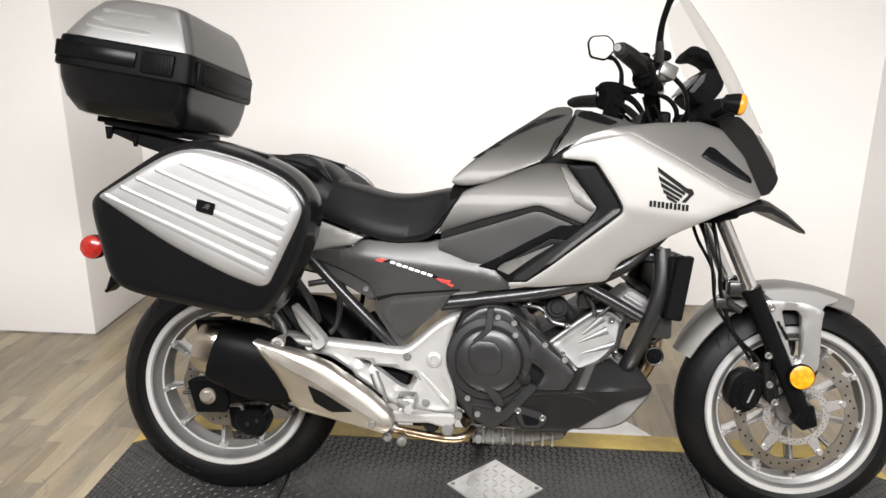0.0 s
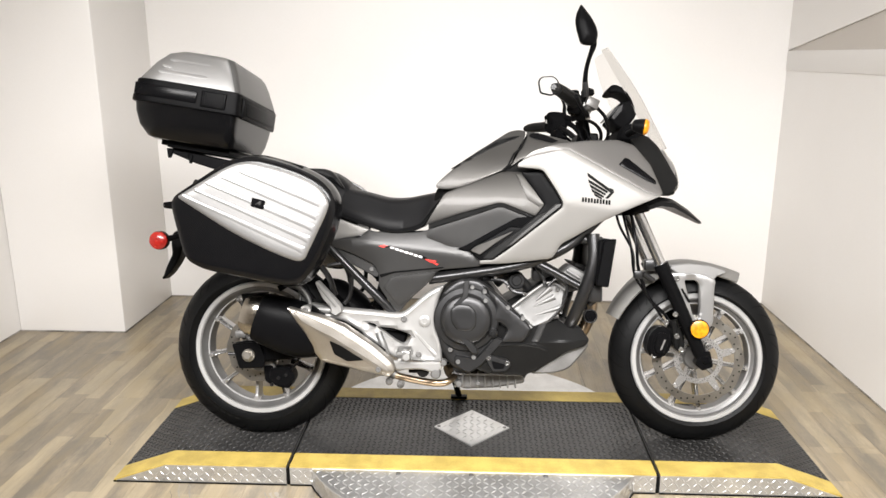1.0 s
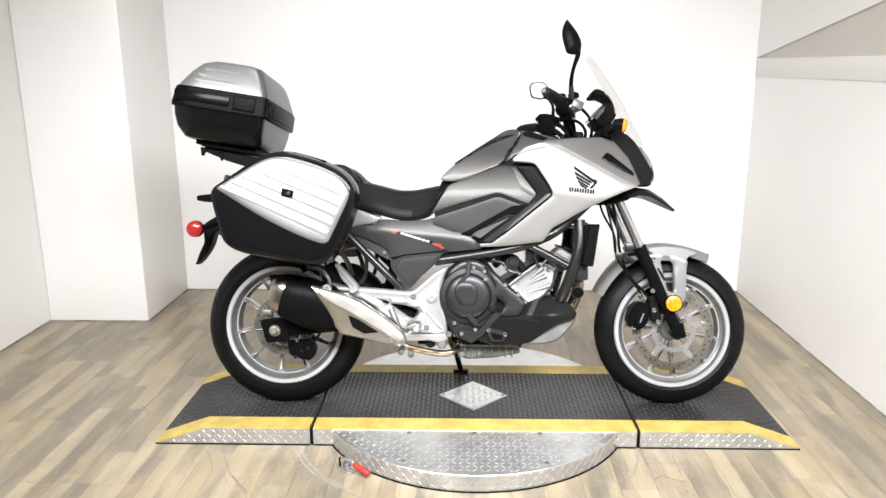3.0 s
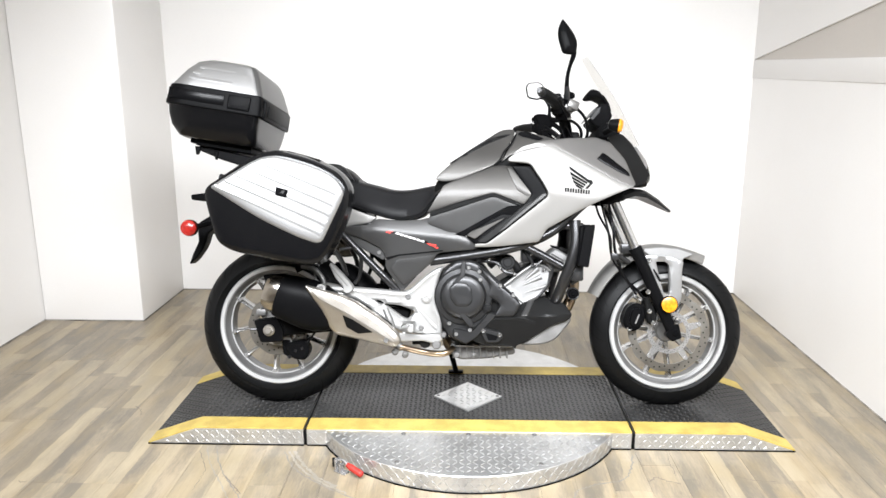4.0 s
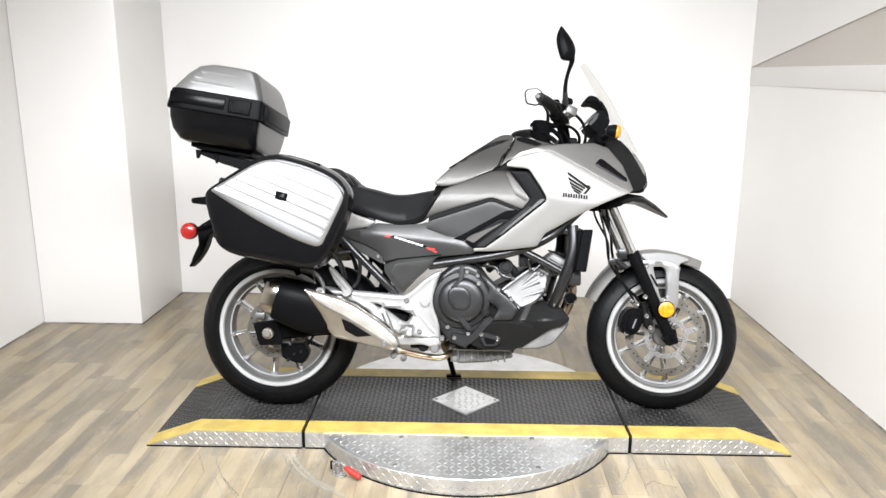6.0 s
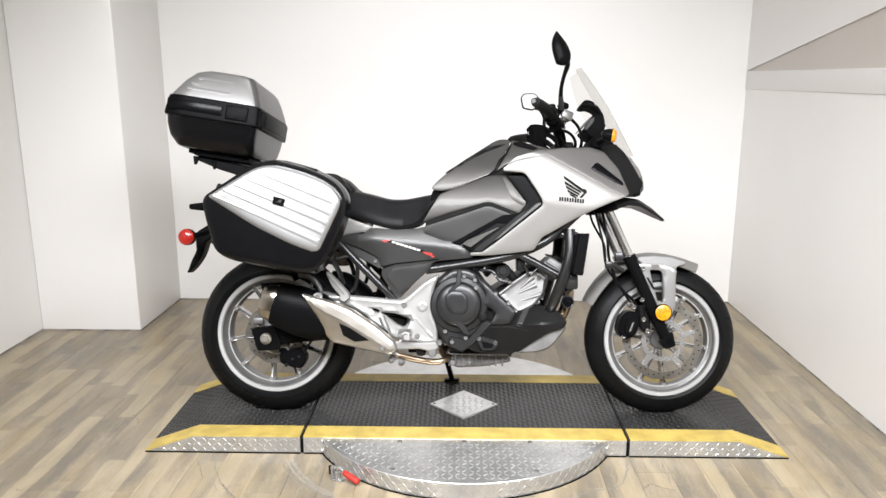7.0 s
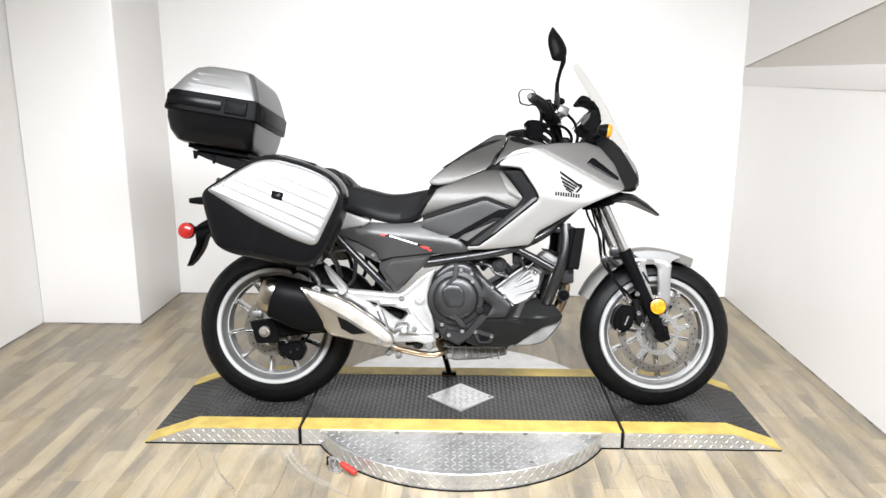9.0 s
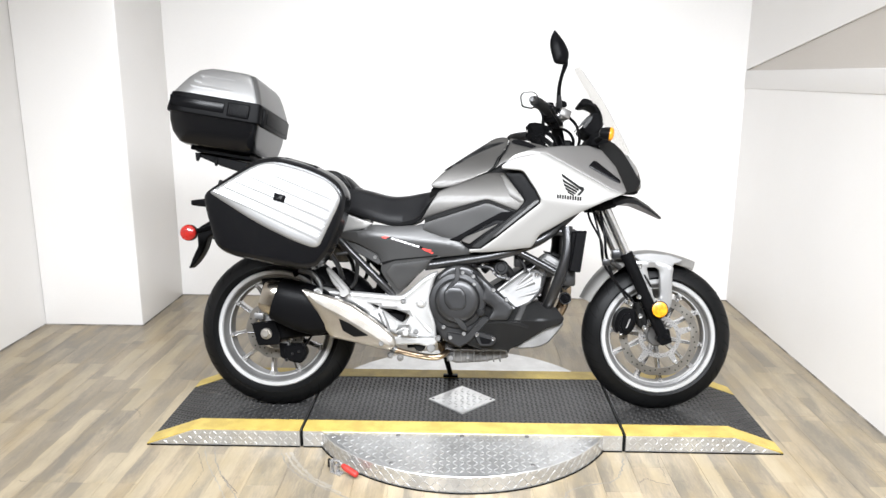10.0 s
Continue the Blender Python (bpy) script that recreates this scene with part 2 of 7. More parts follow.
# ---- shape helpers ----
def finish(bm, name, mat, parent=None, label="", angle=32):
    bmesh.ops.recalc_face_normals(bm, faces=bm.faces)
    me = bpy.data.meshes.new(name)
    bm.to_mesh(me)
    bm.free()
    me.materials.append(mat)
    me.shade_smooth()
    me.set_sharp_from_angle(angle=radians(angle))
    ob = new(name, me)
    if parent is not None:
        ob.parent = parent
    if label:
        ob["label"] = label
    return ob


def part(name, bm, mat, parent, label="", angle=32):
    return finish(bm, name, mat, parent, label, angle)


def join(*bms):
    """All the given meshes as one."""
    out = bms[0]
    for other in bms[1:]:
        me = bpy.data.meshes.new("temporary")
        other.to_mesh(me)
        other.free()
        out.from_mesh(me)
        bpy.data.meshes.remove(me)
    return out


def box(x0, x1, y0, y1, z0, z1, bevel=0.0, seg=2):
    bm = bmesh.new()
    bmesh.ops.create_cube(bm, size=1)
    for v in bm.verts:
        v.co = Vector(((x0 + x1) / 2 + v.co.x * (x1 - x0), (y0 + y1) / 2 + v.co.y * (y1 - y0), (z0 + z1) / 2 + v.co.z * (z1 - z0)))
    if bevel:
        bmesh.ops.bevel(bm, geom=bm.edges[:], offset=bevel, segments=seg, affect="EDGES", profile=0.5)
    return bm


def rounded(pts, r, n=4):
    """A closed outline with its corners rounded by tangents of length r (a number, or one for each corner)."""
    out, k = [], len(pts)
    for i, p in enumerate(pts):
        a, b, c = Vector(pts[i - 1]), Vector(p), Vector(pts[(i + 1) % k])
        ri = r[i] if isinstance(r, (list, tuple)) else r
        d0, d1 = min(ri, 0.46 * (a - b).length), min(ri, 0.46 * (c - b).length)
        if ri <= 0:
            out.append(b)
            continue
        s, e = b + (a - b).normalized() * d0, b + (c - b).normalized() * d1
        for j in range(n + 1):
            t = j / n
            out.append(s * (1 - t) ** 2 + b * (2 * t * (1 - t)) + e * t * t)
    return out


from mathutils.geometry import delaunay_2d_cdt


def inset(pts, d):
    """The outline moved inwards by d."""
    k = len(pts)
    area = sum(pts[i - 1].x * pts[i].y - pts[i].x * pts[i - 1].y for i in range(k))
    sign = 1 if area > 0 else -1
    out = []
    for i in range(k):
        a, b, c = pts[i - 1], pts[i], pts[(i + 1) % k]
        e0, e1 = (b - a), (c - b)
        if e0.length < 1e-7 or e1.length < 1e-7:
            out.append(b.copy())
            continue
        n0 = Vector((-e0.y, e0.x)).normalized() * sign
        n1 = Vector((-e1.y, e1.x)).normalized() * sign
        m = n0 + n1
        m = m.normalized() if m.length > 1e-4 else n0
        out.append(b + m * (d / max(0.5, m.dot(n0))))
    return out


def edge_distance(points, ring):
    """How far each point lies from the closed outline."""
    a = np.array(ring)
    b = np.roll(a, -1, axis=0)
    ab = b - a
    best = np.full(len(points), 9.0)
    for i in range(len(a)):
        ap = points - a[i]
        t = np.clip((ap @ ab[i]) / max(ab[i] @ ab[i], 1e-12), 0, 1)
        best = np.minimum(best, np.linalg.norm(ap - t[:, None] * ab[i], axis=1))
    return best


def inside(points, ring):
    a = np.array(ring)
    b = np.roll(a, -1, axis=0)
    hit = np.zeros(len(points), bool)
    for (x0, y0), (x1, y1) in zip(a, b):
        cross = (y0 > points[:, 1]) != (y1 > points[:, 1])
        at = x0 + (points[:, 1] - y0) * (x1 - x0) / ((y1 - y0) if y1 != y0 else 1e-12)
        hit ^= cross & (points[:, 0] < at)
    return hit


def shell(outline, base, rings, side=-1, r=0.006, n=3, grain=0.014, holes=()):
    """A panel with the given outline in x and z. base: how far it stands out from the middle plane, a number or a function of x
    and z. rings: from back to front, pairs of (inset, rise): the last with no inset is the edge of the face, and those after it
    say how the face rises away from its edge. side: -1 for the right-hand side."""
    bm = bmesh.new()
    pts = rounded(outline, r, n) if r else [Vector(p) for p in outline]
    clean = [pts[0]]
    for p in pts[1:]:
        if (p - clean[-1]).length > 2e-4:
            clean.append(p)
    if (clean[0] - clean[-1]).length < 2e-4:
        clean.pop()
    pts = []
    for a, b in zip(clean, clean[1:] + clean[:1]):
        k = max(1, round((b - a).length / grain)) if len(rings) > 2 else 1
        pts += [a.lerp(b, i / k) for i in range(k)]
    f = base if callable(base) else (lambda x, z: base)
    cut = max(i for i, (d, _) in enumerate(rings) if d <= 0)
    loops = []
    for d, rise in rings[:cut]:
        ring = inset(pts, d) if d else pts
        loops.append([bm.verts.new((p.x, side * (f(p.x, p.y) + rise), p.y)) for p in ring])
    edge = inset(pts, rings[cut][0]) if rings[cut][0] else pts
    ring = [(p.x, p.y) for p in edge]
    ds = [0.0] + [d for d, _ in rings[cut + 1:]]
    rises = [rise for _, rise in rings[cut:]]
    # points of the face: along the edge at each step, and a lattice within
    more = []
    for d in ds[1:]:
        cand = np.array([(p.x, p.y) for p in inset(edge, d)])
        ok = inside(cand, ring) & (edge_distance(cand, ring) > d * 0.93)
        more += [tuple(c) for c in cand[ok]]
    deep = ds[-1]
    if len(ds) > 1:
        xs, zs = [c[0] for c in ring], [c[1] for c in ring]
        nx, nz = int((max(xs) - min(xs)) / grain) + 1, int((max(zs) - min(zs)) / grain) + 1
        if nx * nz > 6:
            g = np.array([(min(xs) + (i + 0.5 * (j % 2)) * grain, min(zs) + j * grain) for i in range(nx + 1) for j in range(nz + 1)])
            g = g[inside(g, ring)]
            if len(g):
                dist = edge_distance(g, ring)
                g = g[dist > max(deep * 1.15, grain * 0.55)]
                if more and len(g):
                    m = np.array(more)
                    far = np.array([np.min(np.linalg.norm(m - q, axis=1)) for q in g])
                    g = g[far > grain * 0.5]
                more += [tuple(c) for c in g]
    k = len(ring)
    cuts = [[(q.x, q.y) for q in rounded(h, 0.008, 3)] for h in holes]
    if cuts and more:
        m = np.array(more)
        for h in cuts:
            m = m[~inside(m, h) & (edge_distance(m, h) > 0.003)]
        more = [tuple(c) for c in m]
    spots, bounds = list(ring), [list(range(k))]
    for h in cuts:
        bounds.append(list(range(len(spots), len(spots) + len(h))))
        spots += h
    rim = len(spots)
    lines = [(b[i], b[(i + 1) % len(b)]) for b in bounds for i in range(len(b))]
    verts, _, faces, orig, _, _ = delaunay_2d_cdt([Vector(c) for c in spots + more], lines, [], 0, 1e-6)
    flat = np.array([(v.x, v.y) for v in verts])
    away = edge_distance(flat, ring)
    for h in cuts:
        away = np.minimum(away, edge_distance(flat, h))
    rise = np.interp(away, ds, rises)
    middle = np.array([flat[list(face)].mean(axis=0) for face in faces])
    keep = inside(middle, ring)
    for h in cuts:
        keep &= ~inside(middle, h)
    faces = [face for face, good in zip(faces, keep) if good]
    made = [bm.verts.new((v.x, side * (f(v.x, v.y) + h), v.y)) for v, h in zip(verts, rise)]
    for face in faces:
        if len(set(face)) > 2:
            bm.faces.new([made[i] for i in face])
    place = {}
    for j, src in enumerate(orig):
        for i in src:
            if i < rim:
                place[i] = made[j]
    loops.append([place[i] for i in range(k)])
    for b in bounds[1:]:
        front = [place[i] for i in b]
        rear = [bm.verts.new((spots[i][0], side * (f(*spots[i]) + rings[0][1]), spots[i][1])) for i in b]
        for i in range(len(b)):
            bm.faces.new((front[i], front[(i + 1) % len(b)], rear[(i + 1) % len(b)], rear[i]))
    for lo, hi in zip(loops, loops[1:]):
        for i in range(k):
            q = [lo[i], lo[(i + 1) % k], hi[(i + 1) % k], hi[i]]
            if len(set(q)) == 4:
                bm.faces.new(q)
    for v in [v for v in made if not v.link_faces]:
        bm.verts.remove(v)
    if len(loops) > 1 and not cuts:
        rear = [(v.co.x, v.co.z) for v in loops[0]]
        verts, _, faces, orig, _, _ = delaunay_2d_cdt([Vector(c) for c in rear], [(i, (i + 1) % k) for i in range(k)], [], 0, 1e-7)
        flat = np.array([(v.x, v.y) for v in verts])
        middle = np.array([flat[list(face)].mean(axis=0) for face in faces])
        for face, good in zip(faces, inside(middle, rear)):
            corners = [loops[0][orig[i][0]] for i in face if orig[i]]
            if good and len(set(corners)) == 3:
                bm.faces.new(corners)
    return bm


def prism(outline, y0, y1, bevel=0.003, r=0.0, n=3):
    """A slab with the given outline in x and z between two offsets from the middle plane."""
    lo, hi = min(y0, y1), max(y0, y1)
    b = min(bevel, (hi - lo) * 0.45)
    rings = [(b, lo), (0, lo + b), (0, hi - b), (b * 0.3, hi - b * 0.3), (b, hi)] if b else [(0, lo), (0, hi)]
    return shell(outline, 0.0, rings, 1, r, n)


def smooth_path(pts, steps=6):
    """A curve through the points."""
    p = [Vector(q) for q in pts]
    if len(p) < 3:
        return p
    p = [2 * p[0] - p[1]] + p + [2 * p[-1] - p[-2]]
    out = []
    for i in range(1, len(p) - 2):
        for j in range(steps):
            t = j / steps
            a, b, c, d = p[i - 1], p[i], p[i + 1], p[i + 2]
            out.append(0.5 * (2 * b + (c - a) * t + (2 * a - 5 * b + 4 * c - d) * t * t + (3 * b - a - 3 * c + d) * t ** 3))
    out.append(p[-2])
    return out


def tube(pts, radius, sides=12, steps=6, flat=1.0):
    """A round bar along a curve; radius is a number or one for each given point."""
    bm = bmesh.new()
    path = smooth_path(pts, steps)
    k = len(path)
    if isinstance(radius, (list, tuple)):
        at = np.linspace(0, len(radius) - 1, k)
        rad = np.interp(at, range(len(radius)), radius)
    else:
        rad = [radius] * k
    loops, ref = [], None
    for i, p in enumerate(path):
        way = (path[min(i + 1, k - 1)] - path[max(i - 1, 0)]).normalized()
        if ref is None:
            ref = Vector((0, 1, 0)) if abs(way.y) < 0.9 else Vector((1, 0, 0))
        u = (ref - way * ref.dot(way)).normalized()
        v = way.cross(u)
        ref = u
        loops.append([bm.verts.new(p + (u * math.cos(a) * flat + v * math.sin(a)) * rad[i]) for a in
                      [2 * math.pi * j / sides for j in range(sides)]])
    for lo, hi in zip(loops, loops[1:]):
        for j in range(sides):
            bm.faces.new((lo[j], lo[(j + 1) % sides], hi[(j + 1) % sides], hi[j]))
    bm.faces.new(list(reversed(loops[0])))
    bm.faces.new(loops[-1])
    return bm


def turned(profile, centre, axis="y", sides=48, closed=False):
    """A body of revolution: profile of (radius, offset along the axis)."""
    bm = bmesh.new()
    c = Vector(centre)
    loops = []
    for rad, off in profile:
        ring = []
        for j in range(sides):
            a = 2 * math.pi * j / sides
            if axis == "y":
                q = Vector((rad * math.cos(a), off, rad * math.sin(a)))
            elif axis == "z":
                q = Vector((rad * math.cos(a), rad * math.sin(a), off))
            else:
                q = Vector((off, rad * math.cos(a), rad * math.sin(a)))
            ring.append(bm.verts.new(c + q))
        loops.append(ring)
    pairs = list(zip(loops, loops[1:])) + ([(loops[-1], loops[0])] if closed else [])
    for lo, hi in pairs:
        for j in range(sides):
            bm.faces.new((lo[j], lo[(j + 1) % sides], hi[(j + 1) % sides], hi[j]))
    if not closed:
        bm.faces.new(list(reversed(loops[0])))
        bm.faces.new(loops[-1])
    return bm


def disc(x, z, y0, y1, rad, bevel=0.002, sides=24):
    """A short round boss across the machine."""
    lo, hi = min(y0, y1), max(y0, y1)
    b = min(bevel, (hi - lo) * 0.4, rad * 0.5)
    return turned([(rad - b, lo), (rad, lo + b), (rad, hi - b), (rad - b, hi)], (x, 0, z), "y", sides)


def bolt(x, z, w, rad=0.008, side=-1):
    """A hexagon-socket screw head that stands out at offset w."""
    y = side * w
    prof = [(rad * 0.9, y - side * 0.004), (rad, y), (rad, y + side * 0.003), (rad * 0.8, y + side * 0.005),
            (rad * 0.5, y + side * 0.005), (rad * 0.45, y + side * 0.002)]
    return turned(prof, (x, 0, z), "y", 12)


def loft(sections, sides=28, power=2.6):
    """A body along x: sections of (x, y, z, half width, half height)."""
    bm = bmesh.new()
    loops = []
    for x, y, z, hw, hh in sections:
        ring = []
        for j in range(sides):
            a = 2 * math.pi * j / sides
            ca, sa = math.cos(a), math.sin(a)
            ring.append(bm.verts.new((x, y + hw * math.copysign(abs(ca) ** (2 / power), ca), z + hh * math.copysign(abs(sa) ** (2 / power), sa))))
        loops.append(ring)
    for lo, hi in zip(loops, loops[1:]):
        for j in range(sides):
            bm.faces.new((lo[j], lo[(j + 1) % sides], hi[(j + 1) % sides], hi[j]))
    bm.faces.new(list(reversed(loops[0])))
    bm.faces.new(loops[-1])
    return bm


def extruded(outline, y0, y1):
    """A plain slab with a convex outline in x and z."""
    bm = bmesh.new()
    near = [bm.verts.new((x, y0, z)) for x, z in outline]
    far = [bm.verts.new((x, y1, z)) for x, z in outline]
    bm.faces.new(near), bm.faces.new(list(reversed(far)))
    for i in range(len(near)):
        bm.faces.new((near[i], far[i], far[(i + 1) % len(near)], near[(i + 1) % len(near)]))
    return bm


def moved(bm, m):
    bmesh.ops.transform(bm, matrix=m, verts=bm.verts)
    return bm


def structure(ob, label, category):
    return tagged(ob, label, category, kind="structure")


# ---- the room ----
X0, X1, Y0, Y1, TOP = -2.38, 1.680, -6.0, 1.72, 2.80
PILLAR_X, PILLAR_Y = -1.815, 1.10

floor = structure(finish(box(X0 - 0.2, X1 + 0.3, Y0 - 0.2, Y1 + 0.2, -0.12, -0.003), "floor", JOINT), "wood-look vinyl plank floor in worn tan and grey", "floor")
structure(finish(box(X0 - 0.2, X1 + 0.3, Y0 - 0.2, Y1 + 0.2, TOP, TOP + 0.12), "ceiling", CEILING), "plain white painted ceiling", "ceiling")
structure(finish(box(PILLAR_X, X1 + 0.3, Y1, Y1 + 0.15, -0.003, TOP), "wall_back", WALL), "smooth white painted back wall with a slight sheen", "wall")
structure(finish(box(X0 - 0.15, X0, Y0, Y1 + 0.15, -0.003, TOP), "wall_left", WALL), "smooth white painted side wall", "wall")
structure(finish(box(X0, PILLAR_X, PILLAR_Y, Y1 + 0.15, -0.003, TOP, 0.014), "wall_pillar", WALL), "white painted wall projection in the corner", "wall")
# Unseen end wall closes the room; its taupe is chosen to darken reflections.
structure(finish(box(X0 - 0.15, X1 + 0.3, Y0 - 0.15, Y0, -0.003, TOP), "wall_front", WALL_BROWN), "unseen taupe wall that closes the room, toned to darken reflections", "wall")
structure(finish(box(X1, X1 + 0.12, Y0, Y1, -0.003, 1.325), "wall_right", WALL), "white half-height partition wall with a capped top", "wall")
structure(finish(box(X1 - 0.007, X1 + 0.13, Y0, Y1, 1.325, 1.430, 0.006), "trim", WALL), "white painted ledge cap along the partition", "ledge")
# Shade of the wedge above the ledge is put into this wall's colour.
structure(finish(box(X1 + 0.006, X1 + 0.2, Y0, Y1, 1.430, TOP), "wall_recess", WALL_SHADE), "wall above the ledge, its shade put into a grey-beige colour", "wall")
# Added sheet whose slanting edge outlines the painted shade.
bm = bmesh.new()
slope = [(Y1, 1.432), (Y0, 1.432 + 0.165 * (Y1 - Y0)), (Y0, TOP), (Y1, TOP)]
near = [bm.verts.new((X1 - 0.005, y, z)) for y, z in slope]
far = [bm.verts.new((X1 + 0.006, y, z)) for y, z in slope]
bm.faces.new(near), bm.faces.new(list(reversed(far)))
for i in range(4):
    bm.faces.new((near[i], near[(i + 1) % 4], far[(i + 1) % 4], far[i]))
structure(finish(bm, "wall_sloped", WALL), "white wall face, added so that its sloping edge bounds the painted shade", "wall")


for x0, x1, y0, y1 in ((X0, PILLAR_X, PILLAR_Y - 0.004, PILLAR_Y), (PILLAR_X, PILLAR_X + 0.004, PILLAR_Y, Y1), (PILLAR_X + 0.004, X1 - 0.004, Y1 - 0.004, Y1), (X1 - 0.004, X1, Y0, Y1), (X0, X0 + 0.004, Y0, PILLAR_Y - 0.004)):
    structure(finish(box(x0, x1, y0, y1, 0.0, 0.006), "trim", SEALANT), "thin dirty sealant line at the foot of the wall", "trim")


# ---- the platform ----
TOP_Z, FRONT, BACK, SEAM, KNEE, TOE = 0.070, -0.297, 0.325, 0.612, 1.030, 1.215
DISC_R, DISC_Z = 0.612, 0.064


def lozenges(places, length, width, height, normal_of, along_of):
    """Raised bars of a tread plate: places of (point, which way), as one mesh."""
    verts, faces = [], []
    for p, flip in places:
        nrm, u = normal_of(p), along_of(p)
        v = nrm.cross(u)
        a = (u + v).normalized() if flip else (u - v).normalized()
        b = nrm.cross(a)
        k = len(verts)
        for q in (p + a * length, p + b * width, p - a * length, p - b * width, p + a * length * 0.5 + nrm * height, p - a * length * 0.5 + nrm * height):
            verts.append(q)
        e1, s1, e2, s2, t1, t2 = range(k, k + 6)
        faces += [(e1, s1, t1), (s1, t2, t1), (s1, e2, t2), (e2, s2, t2), (s2, t1, t2), (s2, e1, t1)]
    bm = bmesh.new()
    made = [bm.verts.new(q) for q in verts]
    for f in faces:
        bm.faces.new([made[i] for i in f])
    return bm


def grid(u0, u1, v0, v1, step):
    nu, nv = int((u1 - u0) / step), int((v1 - v0) / step)
    return [(u0 + (u1 - u0) * (i + 0.5) / nu, v0 + (v1 - v0) * (j + 0.5) / nv, (i + j) % 2 == 0) for i in range(nu) for j in range(nv)]


UP, ALONG, NEAR = Vector((0, 0, 1)), Vector((1, 0, 0)), Vector((0, -1, 0))


def top_height(x):
    x = abs(x)
    return TOP_Z if x <= KNEE else TOP_Z + (0.006 - TOP_Z) * (x - KNEE) / (TOE - KNEE)


def top_normal(p):
    if abs(p.x) <= KNEE:
        return UP
    drop = (TOP_Z - 0.006) / (TOE - KNEE)
    return Vector((drop * math.copysign(1, p.x), 0, 1)).normalized()


def top_strip(x0, x1, y0, y1, lift, thick):
    """A layer on the platform's top that follows the slope at the ends."""
    xs = sorted({x0, x1, *[k for k in (-KNEE, KNEE) if x0 < k < x1]})
    bm = bmesh.new()
    rows = [[bm.verts.new((x, y, top_height(x) + h)) for y, h in ((y0, lift - thick), (y0, lift), (y1, lift), (y1, lift - thick))] for x in xs]
    for a, b in zip(rows, rows[1:]):
        for i in range(4):
            bm.faces.new((a[i], a[(i + 1) % 4], b[(i + 1) % 4], b[i]))
    bm.faces.new(rows[0]), bm.faces.new(list(reversed(rows[-1])))
    return bm


def platform_section(name, x0, x1, label):
    low = 0.0
    outline = [(x0, low), (x1, low)] + [(x, top_height(x) - 0.004) for x in sorted({x0, x1, *[k for k in (-KNEE, KNEE) if x0 < k < x1]}, reverse=True)]
    ob = tagged(finish(extruded(outline, FRONT, BACK), name, TREAD), label, "ramp", "platform sections")
    stripe = 0.088
    part("yellow_stripe", top_strip(x0, x1, FRONT + 0.001, FRONT + stripe, 0.0015, 0.006), YELLOW, ob, "worn yellow safety stripe")
    part("yellow_stripe", top_strip(x0, x1, BACK - stripe, BACK - 0.001, 0.0015, 0.006), YELLOW, ob, "worn yellow safety stripe")
    part("grip_mat", top_strip(x0, x1, FRONT + stripe, BACK - stripe, 0.0, 0.005), GRIP_MAT, ob, "black ribbed anti-slip covering")
    spots = []
    for x, y, flip in grid(x0 + 0.004, x1 - 0.004, FRONT + stripe + 0.004, BACK - stripe - 0.004, 0.0190):
        if abs(x) + abs(y) > 0.155:
            spots.append((Vector((x, y, top_height(x) - 0.0003)), flip))
    tagged(part("grip_tread", lozenges(spots, 0.0108, 0.0034, 0.0028, top_normal, lambda p: ALONG), GRIP_MAT, ob), kind="stuff")
    spots = []
    for x, z, flip in grid(x0 + 0.006, x1 - 0.006, 0.004, TOP_Z - 0.006, 0.0190):
        if z < top_height(x) - 0.010:
            spots.append((Vector((x, FRONT + 0.0003, z)), flip))
    tagged(part("side_tread", lozenges(spots, 0.0115, 0.0027, 0.0020, lambda p: NEAR, lambda p: ALONG), TREAD, ob), kind="stuff")
    part("edge_seal", box(x0, x1, FRONT - 0.0035, FRONT + 0.01, 0.0, 0.0045, 0.001), GAP, ob, "dark line of the rubber foot")
    return ob


platform_section("platform_ramp", -TOE, -SEAM - 0.009, "tread-plate ramp section with black grip top and yellow edges")
middle = platform_section("platform_middle", -SEAM + 0.004, SEAM - 0.004, "tread-plate centre section with black grip top and yellow edges")
platform_section("platform_ramp", SEAM + 0.009, TOE, "tread-plate ramp section with black grip top and yellow edges")
# Black filler stands in for the dark gap at each joint.
for sx in (-1, 1):
    x = sx * (SEAM + 0.002)
    tagged(finish(box(x - 0.0058, x + 0.0058, FRONT + 0.004, BACK - 0.004, 0.0, TOP_Z - 0.012, 0.001), "gap_filler", GAP), "black filler that stands in for the dark gap in the platform joint", "seal", "platform joints")

# the bright square set cornerwise into the middle
S = 0.139
part("inlay_plate", moved(prism([(-S, 0), (0, -S), (S, 0), (0, S)], 0, 0.006, 0.001), pose(0, 0.0, TOP_Z - 0.0015, 90)), TREAD, middle, "bright aluminium tread-plate square")
spots = [(Vector((x, y, TOP_Z + 0.0043)), f) for x, y, f in grid(-S, S, -S, S, 0.024) if abs(x) + abs(y) < S - 0.014]
tagged(part("inlay_tread", lozenges(spots, 0.0135, 0.0038, 0.0026, lambda p: UP, lambda p: ALONG), TREAD, middle), kind="stuff")

for sx in (-1, 1):
    part("inlay_screw", turned([(0.0065, TOP_Z + 0.0040), (0.0065, TOP_Z + 0.0062), (0.0050, TOP_Z + 0.0070), (0.0020, TOP_Z + 0.0070)], (sx * 0.121, 0, 0), "z", 14), SUMP, middle)

